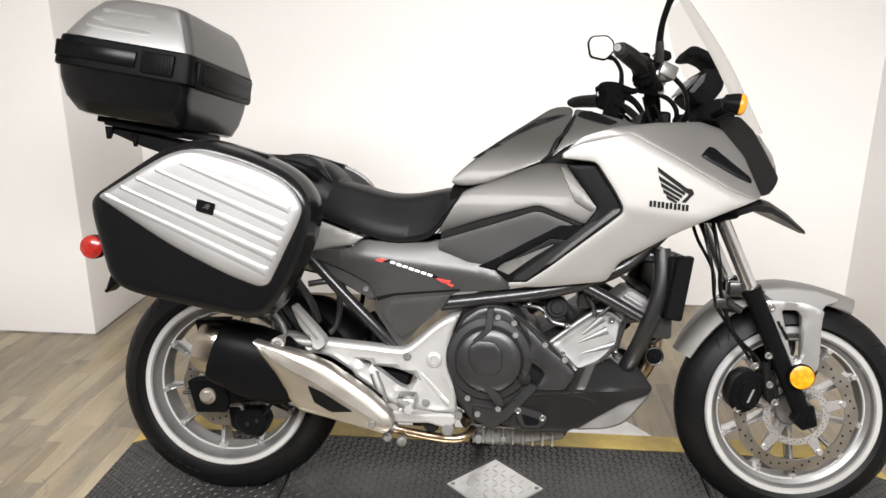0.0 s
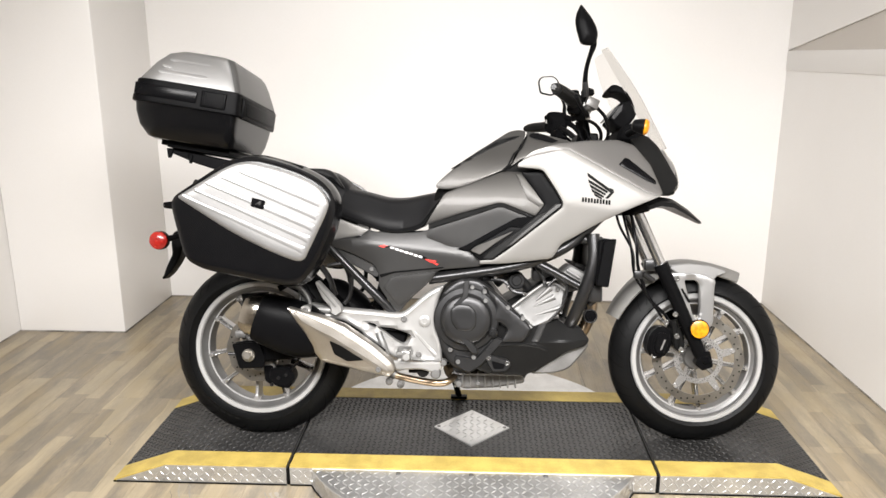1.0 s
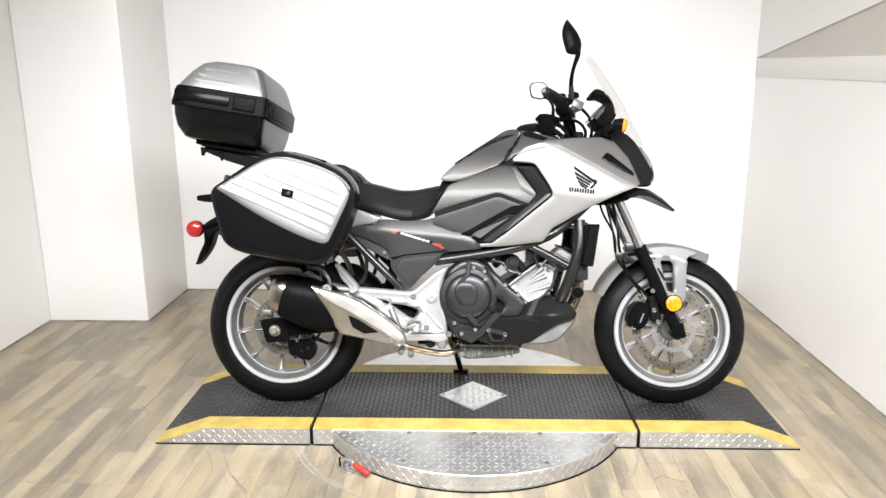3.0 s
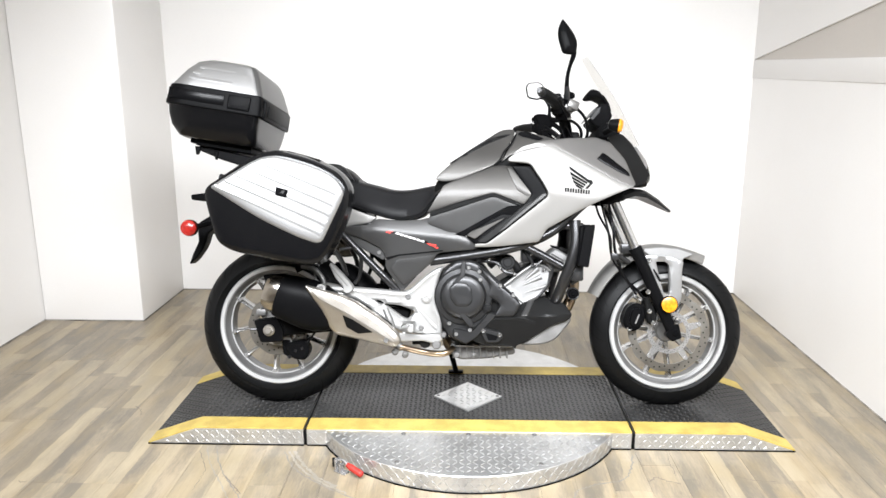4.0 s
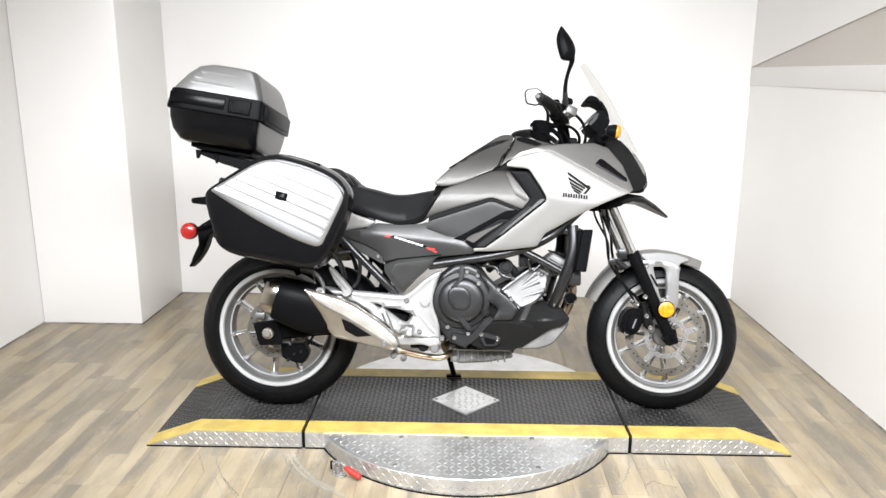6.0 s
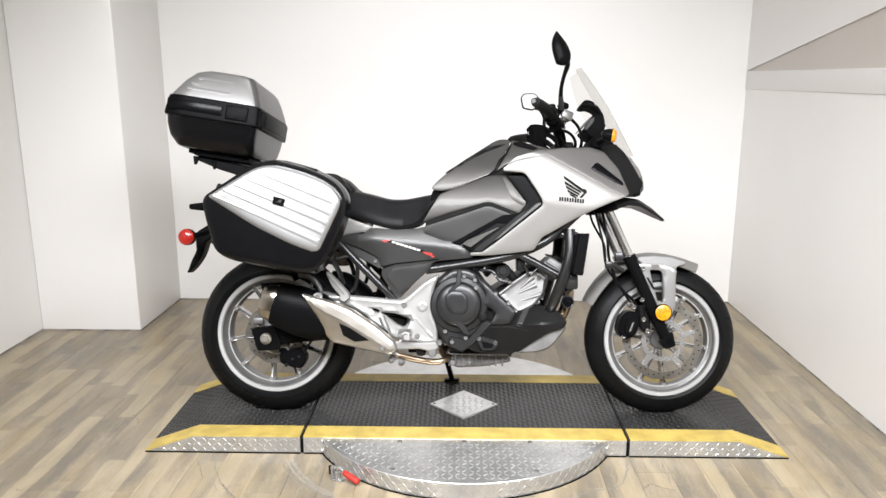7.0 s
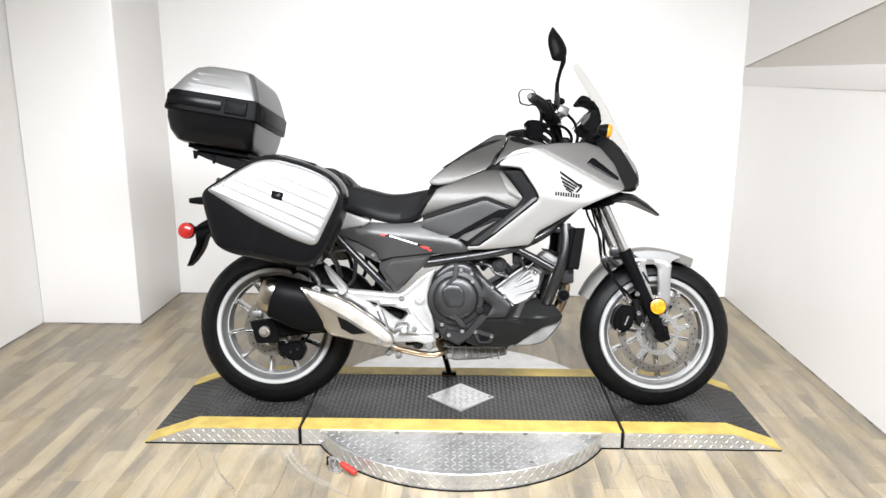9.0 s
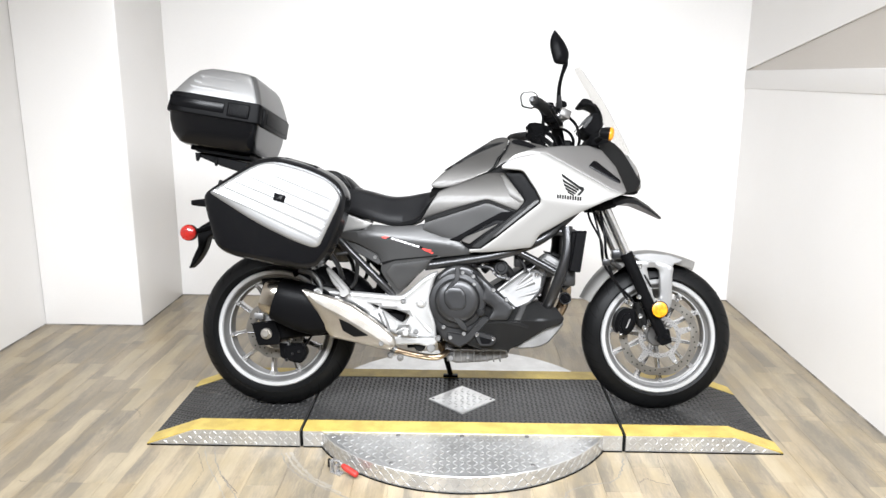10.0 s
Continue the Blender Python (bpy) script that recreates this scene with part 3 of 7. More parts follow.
# the turntable disc, of which the parts before and behind the middle section show
turntable = tagged(finish(turned([(DISC_R - 0.004, 0.0), (DISC_R, 0.002), (DISC_R, DISC_Z - 0.002), (DISC_R - 0.002, DISC_Z)], (0, 0, 0), "z", 128), "turntable", TREAD),
                   "round aluminium turntable under the platform, tread-plate before it", "turntable")
part("edge_seal", turned([(DISC_R - 0.01, 0.0), (DISC_R + 0.004, 0.0005), (DISC_R + 0.004, 0.004), (DISC_R - 0.01, 0.005)], (0, 0, 0), "z", 96), GAP, turntable, "dark line of the rubber foot")
spots = [(Vector((x, y, DISC_Z - 0.0003)), f) for x, y, f in grid(-DISC_R, DISC_R, -DISC_R, DISC_R, 0.0240)
         if x * x + y * y < (DISC_R - 0.014) ** 2 and y < FRONT - 0.012]
tagged(part("disc_tread", lozenges(spots, 0.0135, 0.0038, 0.0026, lambda p: UP, lambda p: ALONG), TREAD, turntable), kind="stuff")
spots = []
rows = int(2 * math.pi * DISC_R / 0.0215)
for i in range(rows):
    a = 2 * math.pi * i / rows
    if DISC_R * math.sin(a) < FRONT - 0.01:
        for j in range(3):
            spots.append((Vector((DISC_R * math.cos(a), DISC_R * math.sin(a), 0.011 + 0.0205 * j)), (i + j) % 2 == 0))
tagged(part("rim_tread", lozenges(spots, 0.0140, 0.0030, 0.0014, lambda p: Vector((p.x, p.y, 0)).normalized(), lambda p: Vector((-p.y, p.x, 0)).normalized()), TREAD, turntable), kind="stuff")


for sx, sy in ((-0.241, -0.316), (0.0, -0.316), (0.245, -0.312), (-0.248, -0.526), (0.248, -0.526)):
    part("disc_screw", turned([(0.0085, DISC_Z), (0.0085, DISC_Z + 0.0030), (0.0070, DISC_Z + 0.0040), (0.0030, DISC_Z + 0.0040)], (sx, sy, 0), "z", 16), SUMP, turntable)


# the clamp on the turntable's rim
def toggle_clamp(x, y):
    top = new("toggle_clamp")
    top.matrix_world = pose(x, y, 0.0, 0, 0, -32)
    part("base_plate", box(-0.052, -0.002, -0.014, 0.014, 0.0, 0.006, 0.002), ALLOY, top)
    part("linkage", join(box(-0.05, -0.042, -0.012, 0.012, 0.006, 0.048, 0.002), box(-0.03, -0.022, -0.012, 0.012, 0.006, 0.036, 0.002),
                         tube([(-0.046, 0, 0.042), (-0.02, 0, 0.05), (0.0, 0, 0.038)], 0.005, 8), tube([(-0.05, 0, 0.044), (-0.062, 0, 0.034)], 0.005, 8)), ALLOY, top, "dull metal linkage")
    part("plunger", tube([(-0.062, 0, 0.044), (-0.062, 0, 0.014)], 0.006, 10), DARK, top)
    part("grip", tube([(0.0, 0, 0.039), (0.02, 0, 0.032), (0.06, 0, 0.022), (0.068, 0, 0.02)], [0.008, 0.012, 0.012, 0.007], 12), RED_GRIP, top, "red rubber grip")
    return tagged(top, "toggle clamp with a red grip beside the turntable", "clamp")


toggle_clamp(-0.425, -0.500)


# ---- the motorcycle: x forward, y to its left, z up from the line on which the tyres stand ----
BIKE = pose(0, -0.045, TOP_Z - 0.001, -12.0)
bike = tagged(new("motorcycle"), "silver and dark grey adventure touring motorcycle on its side stand", "motorcycle")
bike.matrix_world = BIKE
AXLE_R, AXLE_F = (-0.756, 0.316), (0.787, 0.300)
PANEL = [(0.0, -0.006), (0.0, 0.0), (0.0015, 0.0018), (0.004, 0.003)]


def soft(depth, back=-0.008, edge=0.004):
    """Rings for a panel that swells by depth towards its middle."""
    return [(0, back), (0, 0.0), (edge * 0.3, edge * 0.6), (edge, edge), (edge * 3.5, edge + depth * 0.55), (edge * 8, edge + depth)]


def folded(w, x, z, dx, crease, rise, above, below):
    """Stands out w at (x, z), falls off by dx a metre along x, and folds along a line at height crease + rise * x."""
    def f(px, pz):
        d = pz - (crease + rise * px)
        return w + dx * (px - x) - (above * d if d > 0 else -below * d)
    return f


def curved(w, x, z, dx, kz):
    """Stands out w at (x, z), and curves inwards above and below z."""
    return lambda px, pz: w + dx * (px - x) - kz * (pz - z) ** 2


def slanted(w, x, z, dx=0.0, dz=0.0):
    """Stands out w at (x, z), and changes by dx and dz a metre along x and z."""
    return lambda px, pz: w + dx * (px - x) + dz * (pz - z)


def ramp(d, soft_by=0.006):
    """Zero below zero, d above it, with a soft turn between."""
    return 0.5 * (d + math.sqrt(d * d + soft_by * soft_by))


def fairing_face(lift):
    """The side fairing: a soft crease along its middle, and a shoulder that leans in towards its upper edge."""
    def f(px, pz):
        d = pz - (0.883 - 0.148 * px)
        shoulder = 0.475 * (px - 0.30) + 0.88 * (pz - 0.996)
        return 0.250 + lift - 0.05 * (px - 0.25) - 0.06 * ramp(d) - 0.17 * ramp(-d) - 0.34 * ramp(shoulder)
    return f


# -- wheels --
def wheel(name, axle, radius, width, tyre_in, split, phase, ends_at, hub_r, label):
    x, z = axle
    h = width / 2
    lip = tyre_in
    rim = part(name, join(
        turned([(lip - 0.020, -h * 0.80), (lip - 0.004, -h * 0.82), (lip + 0.004, -h * 0.70), (lip + 0.004, h * 0.70), (lip - 0.004, h * 0.82), (lip - 0.020, h * 0.80),
                (lip - 0.024, h * 0.6), (lip - 0.040, h * 0.40), (lip - 0.046, 0), (lip - 0.040, -h * 0.40), (lip - 0.024, -h * 0.6)], (x, 0, z), "y", 96, True),
        turned([(hub_r * 0.45, -h * 0.62), (hub_r * 0.9, -h * 0.60), (hub_r, -h * 0.5), (hub_r, h * 0.5), (hub_r * 0.9, h * 0.6), (hub_r * 0.45, h * 0.62)], (x, 0, z), "y", 40)),
        RIM, bike, label)
    for sy in (-1, 1):
        part("rim_lip", turned([(lip - 0.0165, sy * h * 0.80), (lip - 0.015, sy * (h * 0.80 + 0.004)), (lip - 0.003, sy * (h * 0.80 + 0.005)), (lip + 0.001, sy * h * 0.80),
                                (lip - 0.004, sy * h * 0.77), (lip - 0.016, sy * h * 0.77)], (x, 0, z), "y", 96, True), LIP, rim, "bright machined rim edge")
    part("rim_edge", turned([(ends_at + 0.0005 + 0.0035 * math.cos(a), -h * 0.42 + 0.0035 * math.sin(a)) for a in [k * math.pi / 3 for k in range(6)]], (x, 0, z), "y", 96, True), LIP, rim)
    # tyre with a rounded crown
    prof = []
    for a in range(-8, 9):
        f = a / 8
        prof.append((radius - 0.052 * abs(f) ** 2.3, h * f))
    body = [(lip + 0.002, -h * 0.74), (lip + 0.018, -h * 0.90), (radius - 0.062, -h * 1.0)] + prof[1:-1] + [(radius - 0.062, h * 1.0), (lip + 0.018, h * 0.90), (lip + 0.002, h * 0.74)]
    tyre = part("tyre", turned(body, (x, 0, z), "y", 120, True), RUBBER, rim, "black road tyre with angled grooves", 40)
    # grooves cut across the shoulders show as slightly sunk darker bars
    n = 30
    verts, faces = [], []
    for side in (-1, 1):
        for i in range(n):
            for q in range(5):
                f = 0.24 + 0.17 * q
                rad = radius - 0.052 * f ** 2.3 + 0.0012
                ang = 2 * math.pi * i / n + 0.22 * (f - 0.24) * (1 if i % 2 else 1.6) + (0.1 if side > 0 else 0)
                for da in (-0.0095 + 0.0006 * q, 0.0095 - 0.0006 * q):
                    verts.append((x + rad * math.cos(ang + da), side * h * f, z + rad * math.sin(ang + da)))
                if q:
                    k = len(verts)
                    faces.append((k - 4, k - 3, k - 1, k - 2))
    me = bpy.data.meshes.new("tread_groove")
    me.from_pydata(verts, [], faces)
    me.materials.append(GAP)
    g = new("tread_groove", me)
    g.parent = tyre
    tagged(g, kind="stuff")
    if name == "rear_wheel":
        # a raised maker's line on the side wall, as plain bars
        for i in range(6):
            a, r = radians(221 + 6.2 * i), lip + 0.026
            u, v = Vector((math.cos(a), 0, math.sin(a))), Vector((-math.sin(a), 0, math.cos(a)))
            c = Vector((x, 0, z)) + u * r
            corners = [c + u * du + v * dv for du, dv in ((-0.0065, -0.0085), (0.0065, -0.0085), (0.0065, 0.0085), (-0.0065, 0.0085))]
            part("sidewall_mark", prism([(q.x, q.z) for q in corners], -h * 0.945 - 0.0012, -h * 0.85, 0.0004), BELLY_GREY, tyre)
    # paired spokes
    for k in range(5):
        mid = phase + 72 * k
        for sgn in (-1, 1):
            a0, a1 = radians(mid + sgn * 7), radians(mid + sgn * split)
            p0 = Vector((x + hub_r * 0.85 * math.cos(a0), 0, z + hub_r * 0.85 * math.sin(a0)))
            p1 = Vector((x + ends_at * math.cos(a1), 0, z + ends_at * math.sin(a1)))
            way = (p1 - p0).normalized()
            nrm = Vector((-way.z, 0, way.x))
            out = []
            # a channel runs along the outer face, between two raised edges; the foot flares into the rim
            for p, hw, hy in ((p0, 0.0100, h * 0.46), (p0.lerp(p1, 0.5), 0.0066, h * 0.42), (p0.lerp(p1, 0.84), 0.0064, h * 0.42), (p0.lerp(p1, 0.93), 0.0085, h * 0.44), (p1, 0.0165, h * 0.46)):
                dip = hy * (0.80 if hw > 0.008 else 0.66)
                out.append([p - nrm * hw + Vector((0, -hy * 0.7, 0)), p - nrm * hw * 0.72 + Vector((0, -hy, 0)), p - nrm * hw * 0.40 + Vector((0, -dip, 0)), p + nrm * hw * 0.40 + Vector((0, -dip, 0)),
                            p + nrm * hw * 0.72 + Vector((0, -hy, 0)), p + nrm * hw + Vector((0, -hy * 0.7, 0)),
                            p + nrm * hw + Vector((0, hy * 0.7, 0)), p + nrm * hw * 0.55 + Vector((0, hy, 0)), p - nrm * hw * 0.55 + Vector((0, hy, 0)), p - nrm * hw + Vector((0, hy * 0.7, 0))])
            bm = bmesh.new()
            loops = [[bm.verts.new(q) for q in ring] for ring in out]
            for lo, hi in zip(loops, loops[1:]):
                for j in range(10):
                    bm.faces.new((lo[j], lo[(j + 1) % 10], hi[(j + 1) % 10], hi[j]))
            bm.faces.new(list(reversed(loops[0]))), bm.faces.new(loops[-1])
            spoke = part("spoke", bm, ALLOY, rim)
            end = p0.lerp(p1, 0.955)
            part("spoke_boss", disc(end.x, end.z, -h * 0.50, -h * 0.30, 0.0085, 0.003, 14), ALLOY, spoke)
    return rim


def rotor(name, axle, w, r_in, r_out, thick, holes, wave, parent, mat):
    """A brake disc with a waved edge and drilled spots."""
    x, z = axle
    sides = 120
    bm = bmesh.new()
    loops = []
    for rad, off, wv in ((r_in, -thick, 0), (r_out, -thick, 1), (r_out, thick, 1), (r_in, thick, 0)):
        loops.append([bm.verts.new((x + (rad + wv * wave * math.cos(10 * 2 * math.pi * j / sides)) * math.cos(2 * math.pi * j / sides), -w + off,
                                    z + (rad + wv * wave * math.cos(10 * 2 * math.pi * j / sides)) * math.sin(2 * math.pi * j / sides))) for j in range(sides)])
    for lo, hi in zip(loops, loops[1:] + loops[:1]):
        for j in range(sides):
            bm.faces.new((lo[j], lo[(j + 1) % sides], hi[(j + 1) % sides], hi[j]))
    ob = part(name, bm, mat, parent)
    spots = []
    for i in range(holes):
        a = 2 * math.pi * i / holes
        rad = r_in + (r_out - r_in) * (0.28, 0.72, 0.5)[i % 3]
        spots.append(disc(x + rad * math.cos(a), z + rad * math.sin(a), -w - thick - 0.0006, -w + thick + 0.0006, 0.0030 if holes < 50 else 0.0016, 0.0001, 8))
    tagged(part("drilling", join(*spots), GAP, ob), kind="stuff")
    return ob


rear_wheel = wheel("rear_wheel", AXLE_R, 0.319, 0.160, 0.236, 20, 170.5, 0.199, 0.062, "grey cast rear wheel with paired spokes")
front_wheel = wheel("front_wheel", AXLE_F, 0.300, 0.120, 0.228, 15, 189, 0.192, 0.042, "grey cast front wheel with paired spokes")
rotor("brake_disc", AXLE_F, 0.064, 0.126, 0.157, 0.0025, 45, 0.0025, front_wheel, ROTOR)
rotor("sensor_ring", AXLE_F, 0.070, 0.067, 0.084, 0.0012, 60, 0.0, front_wheel, ALLOY)
rotor("brake_disc", AXLE_R, 0.070, 0.082, 0.120, 0.0025, 36, 0.002, rear_wheel, ROTOR)
rotor("sensor_ring", AXLE_R, 0.074, 0.058, 0.070, 0.0012, 60, 0.0, rear_wheel, ALLOY)
for k in range(5):
    a = radians(15 + 72 * k)
    px, pz = AXLE_F[0], AXLE_F[1]
    arm = prism([(px + r * math.cos(a + g), pz + r * math.sin(a + g)) for r, g in ((0.076, -0.20), (0.100, -0.12), (0.128, -0.07), (0.128, 0.07), (0.100, 0.12), (0.076, 0.20))], -0.071, -0.062, 0.001, 0.004)
    part("disc_carrier", join(arm, disc(px + 0.121 * math.cos(a), pz + 0.121 * math.sin(a), -0.076, -0.058, 0.0085)), ALLOY, front_wheel)

# -- hub spacers that show between the spokes --
part("hub_flange", join(disc(*AXLE_R, -0.075, 0.075, 0.060, 0.004, 32), disc(*AXLE_R, -0.082, -0.07, 0.048, 0.003, 32)), ALLOY, rear_wheel)

# -- front fork, fender, brake --
FORK_LOW, FORK_TOP = Vector((0.800, 0, 0.288)), Vector((0.560, 0, 0.815))


def fork_leg(side):
    w = 0.100 * side
    way = (FORK_TOP - FORK_LOW).normalized()
    p0, p1 = FORK_LOW - way * 0.012, FORK_LOW.lerp(FORK_TOP, 0.625)
    off = Vector((0, w, 0))
    leg = part("fork_leg", tube([p0 + off, p0 + off + way * 0.02, p0.lerp(p1, 0.2) + off, p1 + off], [0.017, 0.020, 0.0225, 0.0235], 20, 4), BLACK, bike, "satin black lower fork leg")
    part("seal_collar", tube([p1 + off - way * 0.005, p1 + off + way * 0.018], 0.0255, 20), BLACK, leg)
    part("axle_clamp", prism([(0.762, 0.294), (0.786, 0.270), (0.824, 0.284), (0.812, 0.338), (0.784, 0.336)], w - 0.022, w + 0.022, 0.004, 0.006), BLACK, leg)
    part("axle_nut", join(disc(0.798, 0.306, side * 0.118, side * 0.127, 0.015, 0.003, 24), disc(0.798, 0.306, side * 0.125, side * 0.130, 0.009, 0.001, 6)), GLOSS_BLACK, leg)
    part("stanchion", tube([p1 + off, FORK_TOP + off + way * 0.26], 0.0180, 20), CHROME, leg, "polished chrome fork tube")
    return leg


for sgn in (-1, 1):
    fork_leg(sgn)
part("fork_yoke", join(prism([(0.535, 0.800), (0.600, 0.815), (0.588, 0.850), (0.525, 0.840)], -0.130, 0.130, 0.008, 0.01),
                       tube([(0.535, -0.1, 0.835), (0.535, -0.1, 0.80)], 0.028, 16), tube([(0.535, 0.1, 0.835), (0.535, 0.1, 0.80)], 0.028, 16)), BLACK, bike)


def fender():
    """The front mudguard: an arched skin over the tyre, with a stay on each side."""
    bm = bmesh.new()
    prof = [(0.478, 0.450, 0.050), (0.505, 0.500, 0.062), (0.550, 0.557, 0.070), (0.605, 0.604, 0.076), (0.665, 0.632, 0.080), (0.740, 0.646, 0.082), (0.815, 0.639, 0.079), (0.885, 0.621, 0.070), (0.940, 0.601, 0.042)]
    prof = [(p.x, p.z, p.y) for p in smooth_path([(a, c, b) for a, b, c in prof], 3)]
    loops = []
    for px, pz, hw in prof:
        inward = (Vector((AXLE_F[0], 0, AXLE_F[1])) - Vector((px, 0, pz))).normalized()
        ring = []
        for skin in (0, 1):
            order = range(13) if skin == 0 else range(12, -1, -1)
            for j in order:
                f = j / 6 - 1
                down = 0.036 * abs(f) ** 3.2 + skin * 0.004
                ring.append(bm.verts.new(Vector((px, f * (hw - skin * 0.003), pz)) + inward * down))
        loops.append(ring)
    k = len(loops[0])
    for lo, hi in zip(loops, loops[1:]):
        for j in range(k):
            bm.faces.new((lo[j], lo[(j + 1) % k], hi[(j + 1) % k], hi[j]))
    bm.faces.new(list(reversed(loops[0]))), bm.faces.new(loops[-1])
    ob = part("front_fender", bm, SILVER, bike, "silver metallic front fender", 45)
    for s in (-1, 1):
        a = prism([(0.662, 0.628), (0.745, 0.636), (0.815, 0.630), (0.868, 0.612), (0.866, 0.602), (0.836, 0.592), (0.822, 0.566), (0.786, 0.575), (0.750, 0.594), (0.712, 0.596)], s * 0.078, s * 0.090, 0.003, 0.006)
        b = shell([(0.678, 0.595), (0.689, 0.605), (0.791, 0.600), (0.837, 0.580), (0.830, 0.557), (0.829, 0.433), (0.816, 0.410), (0.767, 0.415), (0.752, 0.445), (0.714, 0.518)], 0.082,
                  [(0, -0.010), (0, 0.007), (0.0015, 0.0105), (0.004, 0.012)], s, [0.006, 0.008, 0.02, 0.02, 0.03, 0.01, 0.012, 0.012, 0.01, 0.02], 4,
                  holes=[[(0.727, 0.579), (0.767, 0.579), (0.779, 0.564), (0.782, 0.458), (0.772, 0.440), (0.757, 0.460), (0.742, 0.519)]])
        stay = part("fender_stay", join(a, b), CASE_SILVER, ob, "light silver fender stay")
        part("stay_bolt", bolt(0.700, 0.584, 0.0945, 0.010, s), CHROME, stay)
        part("stay_slots", join(*[prism([(0.714 + 0.0085 * i, 0.548 - 0.014 * i), (0.721 + 0.0085 * i, 0.551 - 0.014 * i), (0.731 + 0.0085 * i, 0.531 - 0.014 * i), (0.724 + 0.0085 * i, 0.529 - 0.014 * i)], s * 0.0935, s * 0.0952, 0.0003) for i in range(3)]), GAP, stay)
        ring = part("side_reflector", join(disc(0.768, 0.416, s * 0.128, s * 0.142, 0.0335, 0.003, 32)), GLOSS_BLACK, bike)
        part("reflector_lens", turned([(0.0295, s * 0.140), (0.030, s * 0.1435), (0.024, s * 0.146), (0.010, s * 0.1475)], (0.768, 0, 0.416), "y", 32), AMBER, ring, "round amber reflector")
        part("reflector_bracket", box(0.755, 0.781, min(s * 0.09, s * 0.13), max(s * 0.09, s * 0.13), 0.400, 0.432, 0.004), BLACK, ring)
    return ob


fender()
caliper = part("front_caliper", join(
    prism([(0.596, 0.345), (0.612, 0.398), (0.640, 0.420), (0.680, 0.412), (0.688, 0.372), (0.672, 0.325), (0.640, 0.306), (0.612, 0.312)], -0.118, -0.040, 0.010, 0.018),
    prism([(0.618, 0.350), (0.632, 0.400), (0.668, 0.396), (0.672, 0.352), (0.650, 0.322), (0.626, 0.326)], -0.126, -0.11, 0.006, 0.014)), BLACK, bike, "black sliding brake caliper")
part("maker_mark", prism([(0.640, 0.340), (0.646, 0.340), (0.660, 0.376), (0.654, 0.376)], -0.1268, -0.1262, 0.0002), ALLOY, caliper)
part("caliper_bracket", join(prism([(0.680, 0.445), (0.720, 0.405), (0.735, 0.350), (0.715, 0.325), (0.690, 0.350), (0.672, 0.400)], -0.095, -0.07, 0.004, 0.012),
                             tube([(0.690, -0.098, 0.440), (0.705, -0.098, 0.345)], 0.012, 10)), DARK, caliper)
for bx, bz in ((0.662, 0.434), (0.694, 0.462), (0.700, 0.386), (0.622, 0.318), (0.716, 0.340)):
    part("caliper_bolt", bolt(bx, bz, 0.112, 0.010), CHROME, caliper)

# -- cables and hoses at the fork --
for pts, rad in (([(0.520, -0.07, 0.90), (0.538, -0.10, 0.810), (0.552, -0.135, 0.70), (0.560, -0.135, 0.62), (0.600, -0.12, 0.52), (0.660, -0.10, 0.46), (0.690, -0.10, 0.41)], 0.0055),
                 ([(0.500, -0.07, 0.88), (0.515, -0.10, 0.790), (0.535, -0.13, 0.69), (0.548, -0.13, 0.60), (0.585, -0.12, 0.54), (0.648, -0.11, 0.452)], 0.0045),
                 ([(0.485, -0.07, 0.86), (0.500, -0.09, 0.770), (0.545, -0.10, 0.68), (0.550, -0.11, 0.61)], 0.0045)):
    part("brake_hose", tube(pts, rad, 8, 6), GLOSS_BLACK, bike)
part("hose_clamp", join(box(0.545, 0.572, -0.145, -0.118, 0.585, 0.612, 0.003), box(0.590, 0.640, -0.10, -0.06, 0.610, 0.648, 0.006), tube([(0.58, -0.11, 0.60), (0.62, -0.10, 0.575)], 0.010, 10)), FRAME_PAINT, bike)

# -- frame --
for s in (-1, 1):
    part("frame_tube", tube([(-0.150, s * 0.17, 0.578), (-0.02, s * 0.18, 0.598), (0.12, s * 0.185, 0.622), (0.22, s * 0.185, 0.650), (0.32, s * 0.18, 0.700), (0.44, s * 0.11, 0.800)], 0.0185, 14), FRAME_PAINT, bike, "satin black frame tube")
    part("frame_downtube", tube([(0.40, s * 0.17, 0.735), (0.402, s * 0.18, 0.66), (0.388, s * 0.182, 0.590), (0.362, s * 0.172, 0.510), (0.340, s * 0.145, 0.445), (0.325, s * 0.11, 0.400)], 0.0215, 14), FRAME_PAINT, bike, "satin black frame downtube")
    part("frame_brace", tube([(0.205, s * 0.18, 0.640), (0.28, s * 0.182, 0.602), (0.352, s * 0.184, 0.562)], 0.0150, 14), FRAME_PAINT, bike)
    part("rear_frame_tube", tube([(-0.560, s * 0.15, 0.748), (-0.497, s * 0.165, 0.690), (-0.41, s * 0.17, 0.602), (-0.325, s * 0.17, 0.517), (-0.27, s * 0.16, 0.46)], 0.0150, 14), FRAME_PAINT, bike)
    part("seat_rail", tube([(-0.98, s * 0.10, 0.90), (-0.70, s * 0.13, 0.82), (-0.45, s * 0.15, 0.74), (-0.2, s * 0.15, 0.66)], 0.014, 12), FRAME_PAINT, bike)

